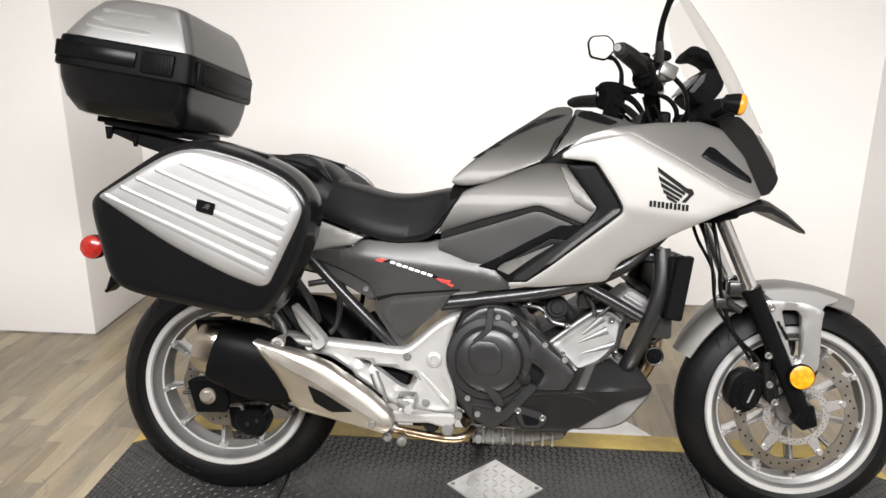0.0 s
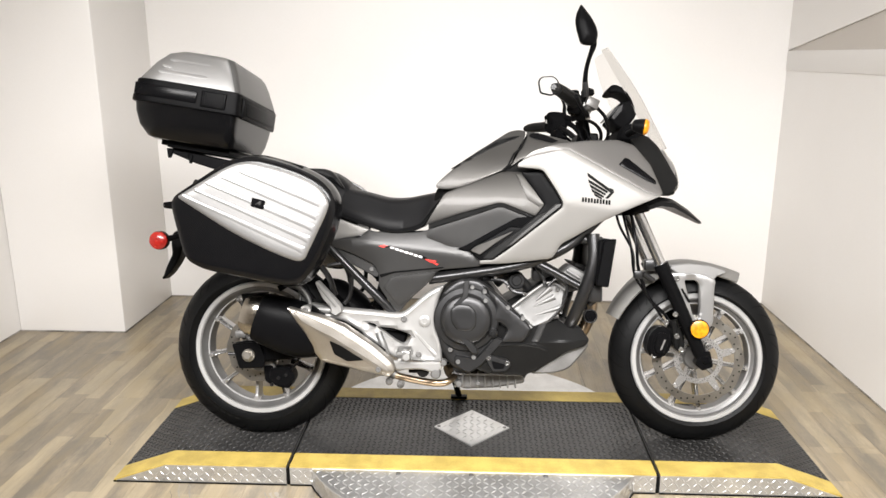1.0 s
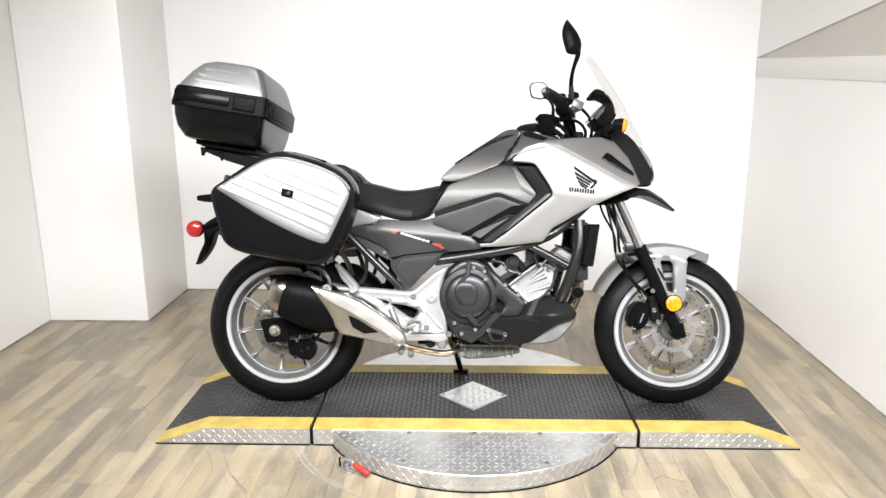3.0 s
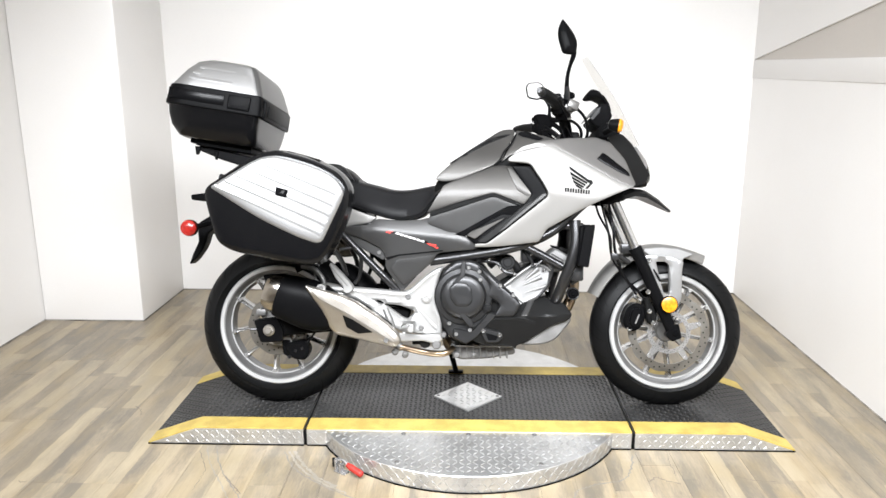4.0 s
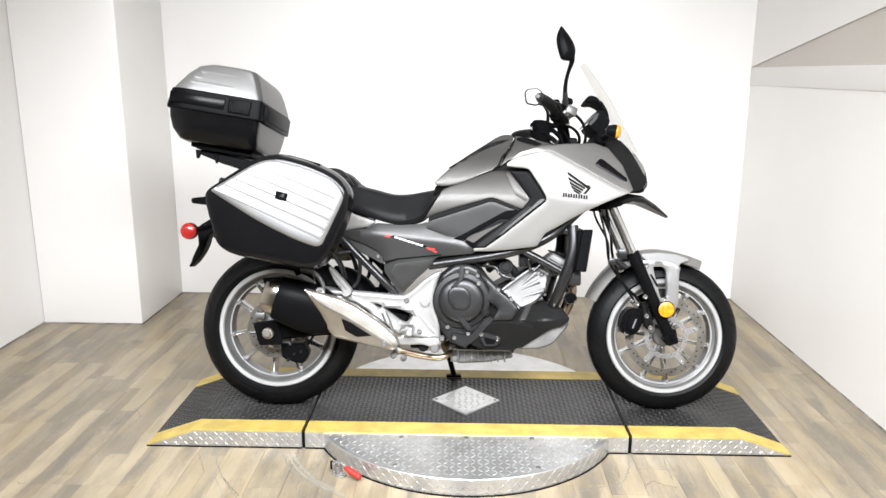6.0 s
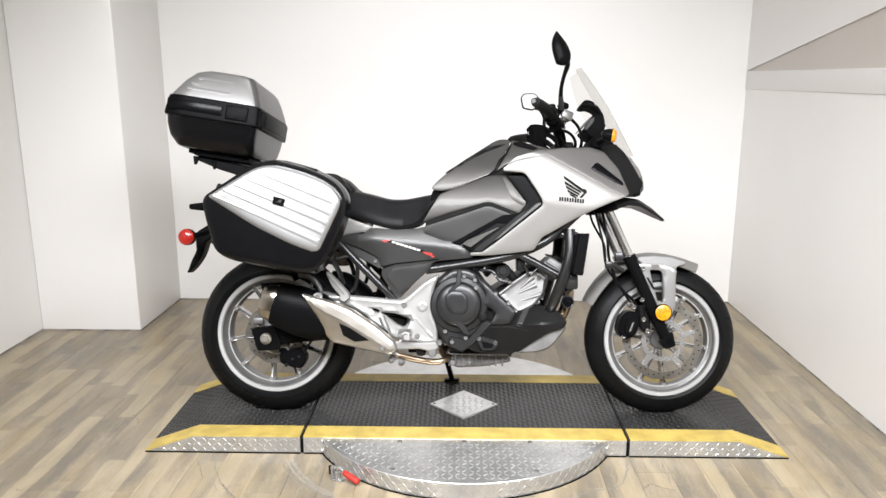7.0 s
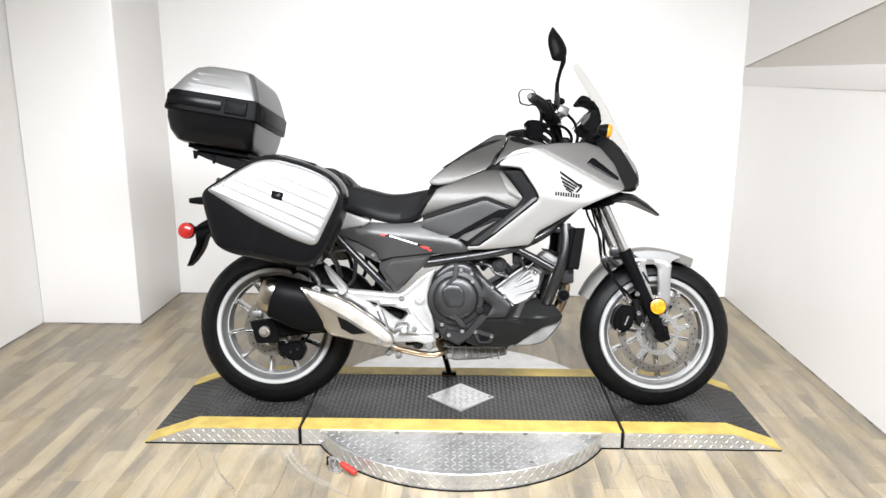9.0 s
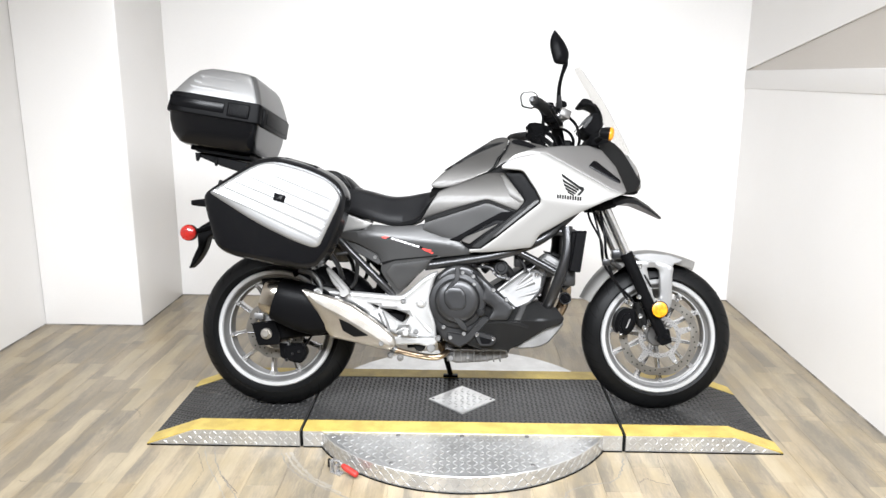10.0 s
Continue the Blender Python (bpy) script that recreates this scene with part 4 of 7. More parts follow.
# -- engine --
engine = part("engine", join(
    prism([(-0.150, 0.500), (-0.060, 0.570), (0.050, 0.575), (0.110, 0.494), (0.180, 0.418), (0.186, 0.340), (0.150, 0.285), (-0.060, 0.285), (-0.150, 0.340)], -0.185, 0.185, 0.015, 0.02),
    prism([(0.10, 0.49), (0.28, 0.60), (0.345, 0.53), (0.20, 0.40)], -0.120, 0.16, 0.01, 0.01)), DARK, bike, "dark parallel-twin engine")
cyl = [(0.122, 0.474), (0.227, 0.550), (0.269, 0.572), (0.318, 0.545), (0.310, 0.478), (0.262, 0.432), (0.203, 0.406), (0.172, 0.438)]
cylinder = part("cylinder", shell(cyl, slanted(0.122, 0.2, 0.48, 0.0, -0.07), [(0, -0.1), (0, 0.016), (0.004, 0.024), (0.012, 0.029), (0.020, 0.028)], -1, 0.014), CAST, engine, "bare cast-aluminium cylinder block")
# pointed bosses and raised edges cast onto the block
for (xa, za), (xb, zb), ra, rb in (((0.264, 0.551), (0.214, 0.508), 0.0125, 0.0035), ((0.276, 0.520), (0.205, 0.486), 0.0130, 0.0030), ((0.298, 0.484), (0.214, 0.458), 0.0140, 0.0040), ((0.290, 0.456), (0.240, 0.437), 0.0100, 0.0030)):
    part("cast_boss", tube([(xa, -0.141, za), ((xa * 2 + xb) / 3, -0.143, (za * 2 + zb) / 3), (xb, -0.148, zb)], [ra, (ra * 2 + rb) / 3, rb], 12, 4), CAST, cylinder)
for pts, rad in (([(0.124, -0.150, 0.478), (0.160, -0.153, 0.448), (0.200, -0.155, 0.414)], 0.0065), ([(0.132, -0.148, 0.482), (0.196, -0.144, 0.532), (0.240, -0.138, 0.562)], 0.0060), ([(0.244, -0.138, 0.566), (0.276, -0.139, 0.566), (0.312, -0.141, 0.544)], 0.0055)):
    part("cast_edge", tube(pts, rad, 10, 5), CAST, cylinder)
for bx, bz in ((0.118, 0.492), (0.166, 0.455), (0.298, 0.470), (0.286, 0.548)):
    part("block_bolt", bolt(bx, bz, 0.152, 0.0075), CHROME, cylinder)
head = part("cylinder_head", shell([(0.275, 0.585), (0.330, 0.632), (0.385, 0.600), (0.372, 0.545), (0.318, 0.535)], 0.115, [(0, -0.1), (0, 0.02), (0.006, 0.028)], -1, 0.012), CAST, engine, "bare aluminium cylinder head")
part("head_ribs", join(tube([(0.300, -0.146, 0.600), (0.350, -0.146, 0.570)], 0.006, 8), tube([(0.316, -0.146, 0.612), (0.362, -0.146, 0.585)], 0.006, 8)), CAST, head)
part("valve_cover", prism([(0.330, 0.640), (0.405, 0.620), (0.412, 0.560), (0.380, 0.530), (0.378, 0.600)], -0.13, 0.13, 0.01, 0.02), DARK, engine)
# right-hand crankcase covers
cover_outline = [(-0.122, 0.480), (-0.098, 0.545), (-0.048, 0.582), (0.010, 0.584), (0.058, 0.556), (0.120, 0.500), (0.198, 0.422), (0.180, 0.378), (0.120, 0.372), (0.040, 0.300), (-0.010, 0.262), (-0.075, 0.292), (-0.108, 0.350), (-0.126, 0.420)]
cover = part("crankcase_cover", shell(cover_outline, 0.180, [(0, -0.03), (0, 0.015), (0.004, 0.021), (0.010, 0.024), (0.018, 0.024)], -1, 0.02,
                                      holes=[[(0.066, 0.446), (0.114, 0.418), (0.094, 0.376), (0.046, 0.402)]]), ENGINE_BLACK, engine, "dark grey crankcase cover")
part("clutch_cover", turned([(0.110, -0.195), (0.109, -0.206), (0.104, -0.211), (0.088, -0.213), (0.085, -0.216), (0.083, -0.226), (0.078, -0.233), (0.070, -0.2375), (0.060, -0.2395), (0.030, -0.2400), (0.012, -0.2400)], (-0.022, 0, 0.448), "y", 64), ENGINE_BLACK, cover, "round dark clutch cover", 25)
part("clutch_boss", shell([(-0.074, 0.484), (-0.050, 0.503), (-0.010, 0.500), (0.010, 0.478), (0.012, 0.430), (-0.006, 0.412), (-0.050, 0.414), (-0.072, 0.444)], 0.236, [(0, 0), (0, 0.0050), (0.0025, 0.0090), (0.004, 0.0098)], -1, 0.010, 4), ENGINE_BLACK, cover)
part("clutch_rib", shell([(-0.030, 0.580), (-0.012, 0.582), (-0.016, 0.528), (-0.052, 0.492), (-0.066, 0.498), (-0.034, 0.530)], 0.205, [(0, 0), (0, 0.034), (0.002, 0.036)], -1, 0.006), ENGINE_BLACK, cover)
part("clutch_rib", shell([(-0.044, 0.408), (-0.026, 0.396), (0.012, 0.358), (0.018, 0.336), (-0.002, 0.338), (-0.040, 0.386)], 0.205, [(0, 0), (0, 0.032), (0.002, 0.034)], -1, 0.006), ENGINE_BLACK, cover)
part("cover_slots", join(*[prism([(-0.112 + 0.004 * i, 0.520 - 0.036 * i), (-0.088 - 0.002 * i, 0.534 - 0.036 * i), (-0.086 - 0.002 * i, 0.526 - 0.036 * i), (-0.110 + 0.004 * i, 0.511 - 0.036 * i)], -0.2062, -0.2035, 0.0004) for i in range(4)]), GAP, cover)
part("cover_arm", shell([(0.024, 0.570), (0.062, 0.546), (0.117, 0.492), (0.168, 0.450), (0.197, 0.419), (0.171, 0.374), (0.090, 0.370), (0.117, 0.416), (0.098, 0.433), (0.068, 0.447), (0.080, 0.490), (0.056, 0.528)], 0.200, [(0, 0), (0, 0.006), (0.004, 0.012), (0.010, 0.014)], -1, 0.010), ENGINE_BLACK, cover)
part("oil_filler", join(disc(0.068, 0.404, -0.226, -0.20, 0.015, 0.003), disc(0.068, 0.404, -0.230, -0.224, 0.009, 0.002, 6)), FRAME_PAINT, cover)
part("lower_web", shell([(-0.060, 0.330), (0.010, 0.318), (0.075, 0.392), (0.108, 0.380), (0.030, 0.292), (-0.012, 0.266), (-0.062, 0.292)], 0.2, [(0, 0), (0, 0.010), (0.005, 0.016)], -1, 0.01), ENGINE_BLACK, cover)
for bx, bz in ((-0.003, 0.556), (0.038, 0.542), (0.042, 0.512), (0.116, 0.490), (0.166, 0.454), (-0.062, 0.396), (-0.074, 0.346), (0.004, 0.322), (-0.048, 0.306)):
    part("cover_bolt", bolt(bx, bz, 0.215, 0.0080), CAST, cover)
sump = part("sump", prism([(-0.075, 0.275), (0.000, 0.262), (0.175, 0.252), (0.184, 0.215), (0.079, 0.196), (-0.030, 0.190), (-0.075, 0.215)], -0.112, 0.13, 0.008, 0.012), SUMP, engine, "dull grey finned sump")
for i in range(9):
    part("sump_fin", box(-0.062 + 0.026 * i, -0.056 + 0.026 * i, -0.130, 0.10, 0.200, 0.258, 0.002), SUMP, sump)
# throttle bodies and pipes above the engine
part("sump_web", join(box(-0.07, 0.175, -0.131, -0.11, 0.244, 0.252, 0.002), disc(-0.046, 0.214, -0.142, -0.11, 0.012, 0.003), disc(0.02, 0.216, -0.138, -0.11, 0.008, 0.002)), CAST, sump)
part("throttle_body", join(tube([(0.080, -0.10, 0.560), (0.120, -0.12, 0.590), (0.170, -0.12, 0.570), (0.190, -0.11, 0.545)], 0.016, 10), disc(0.148, 0.574, -0.145, -0.06, 0.030, 0.005), disc(0.148, 0.574, -0.150, -0.13, 0.018, 0.003),
                           box(0.030, 0.075, -0.15, -0.05, 0.572, 0.596, 0.005), box(0.200, 0.235, -0.15, -0.08, 0.575, 0.625, 0.006)), FRAME_PAINT, engine)
for pts, rad in (([(0.060, -0.155, 0.578), (0.105, -0.16, 0.572), (0.135, -0.16, 0.540), (0.180, -0.16, 0.530)], 0.006), ([(-0.03, -0.15, 0.590), (0.05, -0.16, 0.596), (0.10, -0.15, 0.590)], 0.006),
                 ([(0.255, -0.16, 0.560), (0.290, -0.165, 0.590), (0.318, -0.165, 0.570), (0.305, -0.165, 0.500), (0.262, -0.16, 0.440)], 0.0045), ([(0.215, -0.15, 0.620), (0.235, -0.16, 0.585), (0.245, -0.15, 0.560)], 0.006)):
    part("engine_hose", tube(pts, rad, 8, 5), FRAME_PAINT, engine)
for bx, bz in ((0.118, 0.556), (0.172, 0.532), (0.236, 0.628), (0.075, 0.586)):
    part("hose_clip", join(bolt(bx, bz, 0.165, 0.0065), box(bx - 0.006, bx + 0.006, -0.165, -0.150, bz - 0.004, bz + 0.004, 0.001)), CHROME, engine)
part("coolant_pipe", tube([(0.300, -0.14, 0.690), (0.345, -0.15, 0.716), (0.400, -0.155, 0.712), (0.438, -0.155, 0.706)], 0.0165, 14), FRAME_PAINT, bike, "black coolant hose")
part("hose_band", tube([(0.416, -0.155, 0.709), (0.430, -0.155, 0.707)], 0.0195, 16), CHROME, bike)
radiator = part("radiator", prism([(0.412, 0.716), (0.452, 0.722), (0.466, 0.712), (0.442, 0.562), (0.404, 0.566)], -0.205, 0.205, 0.006, 0.008), BLACK, bike, "black radiator with side cover")
part("side_cover", shell([(0.428, 0.716), (0.470, 0.722), (0.446, 0.560), (0.404, 0.566)], 0.205, [(0, -0.02), (0, 0.010), (0.004, 0.015)], -1, 0.008), BLACK, radiator)
part("horn", join(disc(0.400, 0.455, -0.140, -0.090, 0.020, 0.005), disc(0.400, 0.455, -0.147, -0.135, 0.008, 0.003), tube([(0.385, -0.14, 0.480), (0.372, -0.14, 0.520)], 0.006, 8)), GLOSS_BLACK, bike)
part("horn_rim", turned([(0.022 + 0.0025 * math.cos(a), -0.138 + 0.003 * math.sin(a)) for a in [k * math.pi / 4 for k in range(8)]], (0.400, 0, 0.455), "y", 40, True), FRAME_PAINT, bike, "horn rim")
part("oil_cooler_hose", join(tube([(0.395, -0.13, 0.585), (0.425, -0.14, 0.555), (0.420, -0.14, 0.52), (0.395, -0.13, 0.495)], 0.011, 10), box(0.385, 0.436, -0.165, -0.09, 0.505, 0.572, 0.008)), ENGINE_BLACK, bike)
part("exhaust_header", tube([(0.385, -0.05, 0.56), (0.415, -0.05, 0.48), (0.370, -0.05, 0.37), (0.25, -0.03, 0.310), (0.05, -0.03, 0.285), (-0.09, -0.10, 0.250)], 0.022, 14), PIPE_STEEL, bike, "steel exhaust header pipe")

# -- belly pan --
belly_outline = [(-0.004, 0.292), (0.036, 0.346), (0.086, 0.368), (0.171, 0.378), (0.204, 0.428), (0.249, 0.452), (0.285, 0.447), (0.322, 0.422), (0.365, 0.420), (0.395, 0.378), (0.384, 0.358), (0.325, 0.340), (0.270, 0.305), (0.216, 0.270), (0.182, 0.258), (0.178, 0.240), (0.170, 0.254), (0.068, 0.260), (0.030, 0.272)]
belly_face = folded(0.205, 0.1, 0.35, -0.14, 0.356, 0.06, 0.75, 0.22)
belly = part("belly_pan", shell(belly_outline, belly_face, [(0, -0.05), (0, 0.0), (0.0015, 0.003), (0.004, 0.0045), (0.008, 0.005)], -1, 0.010, grain=0.009), BELLY_GREY, bike, "matt dark grey belly pan", 14)
# The rib wears a lighter grey in place of light on its upward face.
part("belly_rib", shell([(0.236, 0.441), (0.257, 0.441), (0.222, 0.373), (0.196, 0.374)], belly_face, [(0, -0.01), (0, 0.0065), (0.002, 0.009), (0.005, 0.010)], -1, 0.004, grain=0.008), MATT_GREY, belly)
part("belly_edge", shell([(0.036, 0.345), (0.086, 0.369), (0.171, 0.376), (0.218, 0.366), (0.254, 0.350), (0.252, 0.338), (0.216, 0.352), (0.171, 0.359), (0.090, 0.357), (0.044, 0.339)], belly_face, [(0, -0.01), (0, 0.0052), (0.004, 0.0075), (0.007, 0.0080)], -1, 0.003, grain=0.008), BELLY_GREY, belly)
part("belly_skirt", shell([(0.200, 0.262), (0.250, 0.295), (0.310, 0.335), (0.392, 0.368), (0.396, 0.352), (0.380, 0.330), (0.336, 0.279), (0.310, 0.266), (0.275, 0.258), (0.205, 0.256)], slanted(0.150, 0.1, 0.35, -0.10), [(0, -0.02), (0, 0.010), (0.006, 0.016)], -1, 0.012), CAST, belly, "grey lower edge of the belly pan")
guard = part("step_plate", shell([(0.040, 0.326), (0.058, 0.331), (0.118, 0.314), (0.130, 0.297), (0.112, 0.274), (0.066, 0.273), (0.052, 0.296)], 0.206, [(0, -0.02), (0, 0.004), (0.003, 0.008)], -1, 0.008), ENGINE_BLACK, belly)
part("step_inset", shell([(0.062, 0.312), (0.110, 0.299), (0.104, 0.284), (0.072, 0.283)], 0.2138, [(0, -0.004), (0, 0.0015)], -1, 0.006), BLACK, guard)
for bx, bz in ((0.054, 0.319), (0.116, 0.303)):
    part("step_bolt", bolt(bx, bz, 0.2145, 0.0085), CHROME, guard)
part("belly_front", prism([(0.20, 0.42), (0.32, 0.43), (0.386, 0.384), (0.31, 0.330), (0.2, 0.270)], -0.13, 0.16, 0.02, 0.03), BELLY_GREY, belly)
for s in (1,):
    part("belly_side", shell(belly_outline, slanted(0.160, 0.1, 0.35, -0.10, 0.0), soft(0.020, -0.03, 0.006), 1, 0.010), BELLY_GREY, belly)

# -- swingarm, rear brake, chain side --
swing = part("swingarm", join(
    prism([(-0.835, 0.345), (-0.70, 0.362), (-0.30, 0.400), (-0.22, 0.390), (-0.24, 0.330), (-0.70, 0.285), (-0.80, 0.262)], -0.150, -0.112, 0.008, 0.014),
    prism([(-0.835, 0.345), (-0.70, 0.362), (-0.30, 0.400), (-0.22, 0.390), (-0.24, 0.330), (-0.70, 0.285), (-0.80, 0.262)], 0.112, 0.150, 0.008, 0.014),
    prism([(-0.40, 0.408), (-0.22, 0.400), (-0.24, 0.330), (-0.40, 0.322)], -0.115, 0.115, 0.01, 0.02)), BLACK, bike, "black steel swingarm")
part("axle_plate", shell([(-0.832, 0.344), (-0.736, 0.352), (-0.715, 0.300), (-0.722, 0.262), (-0.806, 0.258)], 0.150, [(0, -0.01), (0, 0.006), (0.003, 0.009)], -1, 0.008), BLACK, swing)
part("axle_nut", join(disc(-0.772, 0.306, -0.168, -0.155, 0.022, 0.003, 28), disc(-0.772, 0.306, -0.180, -0.165, 0.015, 0.003, 6)), STEEL, swing)
part("adjuster_bolt", tube([(-0.850, -0.138, 0.306), (-0.825, -0.138, 0.306)], 0.005, 10), FRAME_PAINT, swing)
rc = part("rear_caliper", join(prism([(-0.712, 0.252), (-0.640, 0.262), (-0.620, 0.225), (-0.640, 0.182), (-0.690, 0.190), (-0.715, 0.215)], -0.125, -0.055, 0.008, 0.014),
                               prism([(-0.735, 0.262), (-0.700, 0.262), (-0.700, 0.190), (-0.728, 0.205)], -0.112, -0.07, 0.004, 0.008)), BLACK, bike, "black rear brake caliper")
for bx, bz in ((-0.650, 0.232), (-0.700, 0.198), (-0.676, 0.222)):
    part("caliper_bolt", bolt(bx, bz, 0.126, 0.007), FRAME_PAINT, rc)
part("caliper_carrier", prism([(-0.790, 0.265), (-0.70, 0.280), (-0.690, 0.245), (-0.760, 0.240)], -0.108, -0.09, 0.003, 0.01), CAST, rc)
part("speed_sensor", join(box(-0.84, -0.80, -0.10, -0.08, 0.355, 0.38, 0.004), tube([(-0.82, -0.09, 0.38), (-0.80, -0.09, 0.41), (-0.75, -0.09, 0.42)], 0.004, 8)), CAST, bike)
part("brake_line", tube([(-0.63, -0.13, 0.25), (-0.55, -0.14, 0.36), (-0.45, -0.13, 0.42), (-0.35, -0.13, 0.47)], 0.0045, 8), GLOSS_BLACK, bike)
part("hugger", tube([(-0.545, 0, 0.545), (-0.49, 0, 0.520), (-0.43, 0, 0.470), (-0.38, 0, 0.40)], [0.022, 0.040, 0.050, 0.05], 14, 6, 1.6), BLACK, bike)
part("shock", join(tube([(-0.30, 0.0, 0.62), (-0.36, 0.0, 0.40)], 0.022, 12), *[turned([(0.033, -0.004), (0.036, 0.0), (0.033, 0.004)], (-0.305 - 0.012 * i, 0, 0.60 - 0.042 * i), "z", 20, True) for i in range(5)]), DARK, bike)

part("case_hanger", join(tube([(-0.640, -0.19, 0.556), (-0.590, -0.195, 0.546), (-0.560, -0.20, 0.516), (-0.550, -0.20, 0.492)], [0.008, 0.010, 0.010, 0.009], 12, 5), tube([(-0.590, -0.185, 0.545), (-0.586, -0.185, 0.500)], 0.0045, 8)), CAST, bike, "silver passenger-peg hanger")

# -- foot-peg bracket --
bracket_bm = shell([(-0.557, 0.494), (-0.527, 0.491), (-0.490, 0.484), (-0.438, 0.478), (-0.350, 0.471), (-0.262, 0.463), (-0.236, 0.464), (-0.204, 0.490), (-0.164, 0.528), (-0.125, 0.553), (-0.096, 0.560), (-0.118, 0.508), (-0.126, 0.420), (-0.105, 0.363), (-0.102, 0.298), (-0.142, 0.296), (-0.193, 0.303), (-0.252, 0.310), (-0.274, 0.319), (-0.311, 0.347), (-0.341, 0.368), (-0.366, 0.384), (-0.375, 0.398), (-0.445, 0.441), (-0.512, 0.438), (-0.552, 0.460)], 0.180,
                   [(0, -0.02), (0, 0.010), (0.0025, 0.016), (0.006, 0.019), (0.012, 0.021), (0.020, 0.019)], -1, [0.012, 0.02, 0.02, 0.03, 0.03, 0.02, 0.016, 0.02, 0.03, 0.03, 0.008, 0.03, 0.04, 0.02, 0.008, 0.02, 0.03, 0.02, 0.01, 0.01, 0.01, 0.006, 0.006, 0.03, 0.03, 0.012], 3,
                   holes=[[(-0.327, 0.417), (-0.268, 0.412), (-0.210, 0.392), (-0.205, 0.385), (-0.234, 0.357), (-0.253, 0.365)], [(-0.361, 0.431), (-0.337, 0.428), (-0.322, 0.421), (-0.330, 0.412), (-0.349, 0.419)], [(-0.257, 0.332), (-0.209, 0.343), (-0.219, 0.326), (-0.242, 0.322)]])
bracket = part("footpeg_bracket", bracket_bm, BRACKET, bike, "silver-painted cast foot-peg bracket")
part("bracket_rib", shell([(-0.206, 0.404), (-0.192, 0.408), (-0.116, 0.330), (-0.116, 0.312), (-0.130, 0.314)], 0.197, [(0, -0.005), (0, 0.000), (0.005, 0.0035), (0.010, 0.005)], -1, 0.006), BRACKET, bracket)
for bx, bz, rr in ((-0.231, 0.445, 0.010), (-0.181, 0.327, 0.010), (-0.162, 0.439, 0.019), (-0.312, 0.362, 0.008)):
    part("bracket_bolt", bolt(bx, bz, 0.203, rr), BRACKET if rr > 0.015 else CAST, bracket)
peg = part("passenger_footpeg", join(shell([(-0.529, 0.566), (-0.520, 0.573), (-0.470, 0.522), (-0.439, 0.487), (-0.436, 0.469), (-0.457, 0.454), (-0.476, 0.463), (-0.473, 0.478), (-0.504, 0.514)], 0.212, [(0, -0.02), (0, 0.010), (0.003, 0.015)], -1, 0.007),
                                     tube([(-0.552, -0.19, 0.476), (-0.552, -0.262, 0.476)], 0.0175, 18), tube([(-0.552, -0.20, 0.476), (-0.475, -0.20, 0.470)], 0.012, 12)), BRACKET, bike, "silver folded passenger foot peg")
part("peg_bolt", bolt(-0.552, 0.476, 0.263, 0.010), CAST, peg)
part("peg_groove", shell([(-0.521, 0.556), (-0.516, 0.555), (-0.454, 0.486), (-0.460, 0.483)], 0.2265, [(0, -0.003), (0, 0.0012)], -1, 0.002), SUMP, peg)
pedal = part("brake_pedal", join(prism([(-0.271, 0.310), (-0.198, 0.303), (-0.105, 0.306), (-0.097, 0.288), (-0.118, 0.270), (-0.140, 0.272), (-0.169, 0.281), (-0.256, 0.277), (-0.274, 0.292)], -0.230, -0.212, 0.005, 0.010),
                                 tube([(-0.250, -0.212, 0.300), (-0.228, -0.212, 0.325), (-0.226, -0.212, 0.345)], 0.008, 10)), BRACKET, bike, "silver brake pedal")
part("pedal_pivot", join(disc(-0.122, 0.266, -0.232, -0.195, 0.017, 0.004, 24), disc(-0.095, 0.304, -0.234, -0.2, 0.010, 0.002, 20)), CAST, pedal)
part("rider_footpeg", join(tube([(-0.245, -0.20, 0.322), (-0.222, -0.25, 0.330), (-0.215, -0.29, 0.332)], [0.013, 0.012, 0.011], 12), box(-0.238, -0.208, -0.235, -0.20, 0.312, 0.342, 0.004)), BRACKET, bike, "cast rider foot peg")
part("master_cylinder", join(tube([(-0.318, -0.195, 0.398), (-0.300, -0.20, 0.355), (-0.285, -0.20, 0.322)], [0.012, 0.013, 0.008], 12), box(-0.330, -0.296, -0.205, -0.175, 0.345, 0.362, 0.004)), CAST, bike)
part("brake_switch", join(disc(-0.166, 0.270, -0.205, -0.17, 0.021, 0.004, 24), box(-0.215, -0.170, -0.200, -0.17, 0.262, 0.278, 0.004)), DARK, bike)

# -- exhaust --
def along(p0, p1, stations, mat, name, parent, label="", power=2.4):
    """A silencer body of oval section along a line: stations of (share, half thickness, half height)."""
    a, b = Vector(p0), Vector(p1)
    way = (b - a).normalized()
    side, up = Vector((0, 1, 0)), Vector((-way.z, 0, way.x))
    bm = bmesh.new()
    loops = []
    for t, hy, hz in stations:
        c = a.lerp(b, t)
        ring = []
        for j in range(36):
            g = 2 * math.pi * j / 36
            ca, sa = math.cos(g), math.sin(g)
            ring.append(bm.verts.new(c + side * hy * math.copysign(abs(ca) ** (2 / power), ca) + up * hz * math.copysign(abs(sa) ** (2 / power), sa)))
        loops.append(ring)
    for lo, hi in zip(loops, loops[1:]):
        for j in range(36):
            bm.faces.new((lo[j], lo[(j + 1) % 36], hi[(j + 1) % 36], hi[j]))
    bm.faces.new(list(reversed(loops[0]))), bm.faces.new(loops[-1])
    return part(name, bm, mat, parent, label)


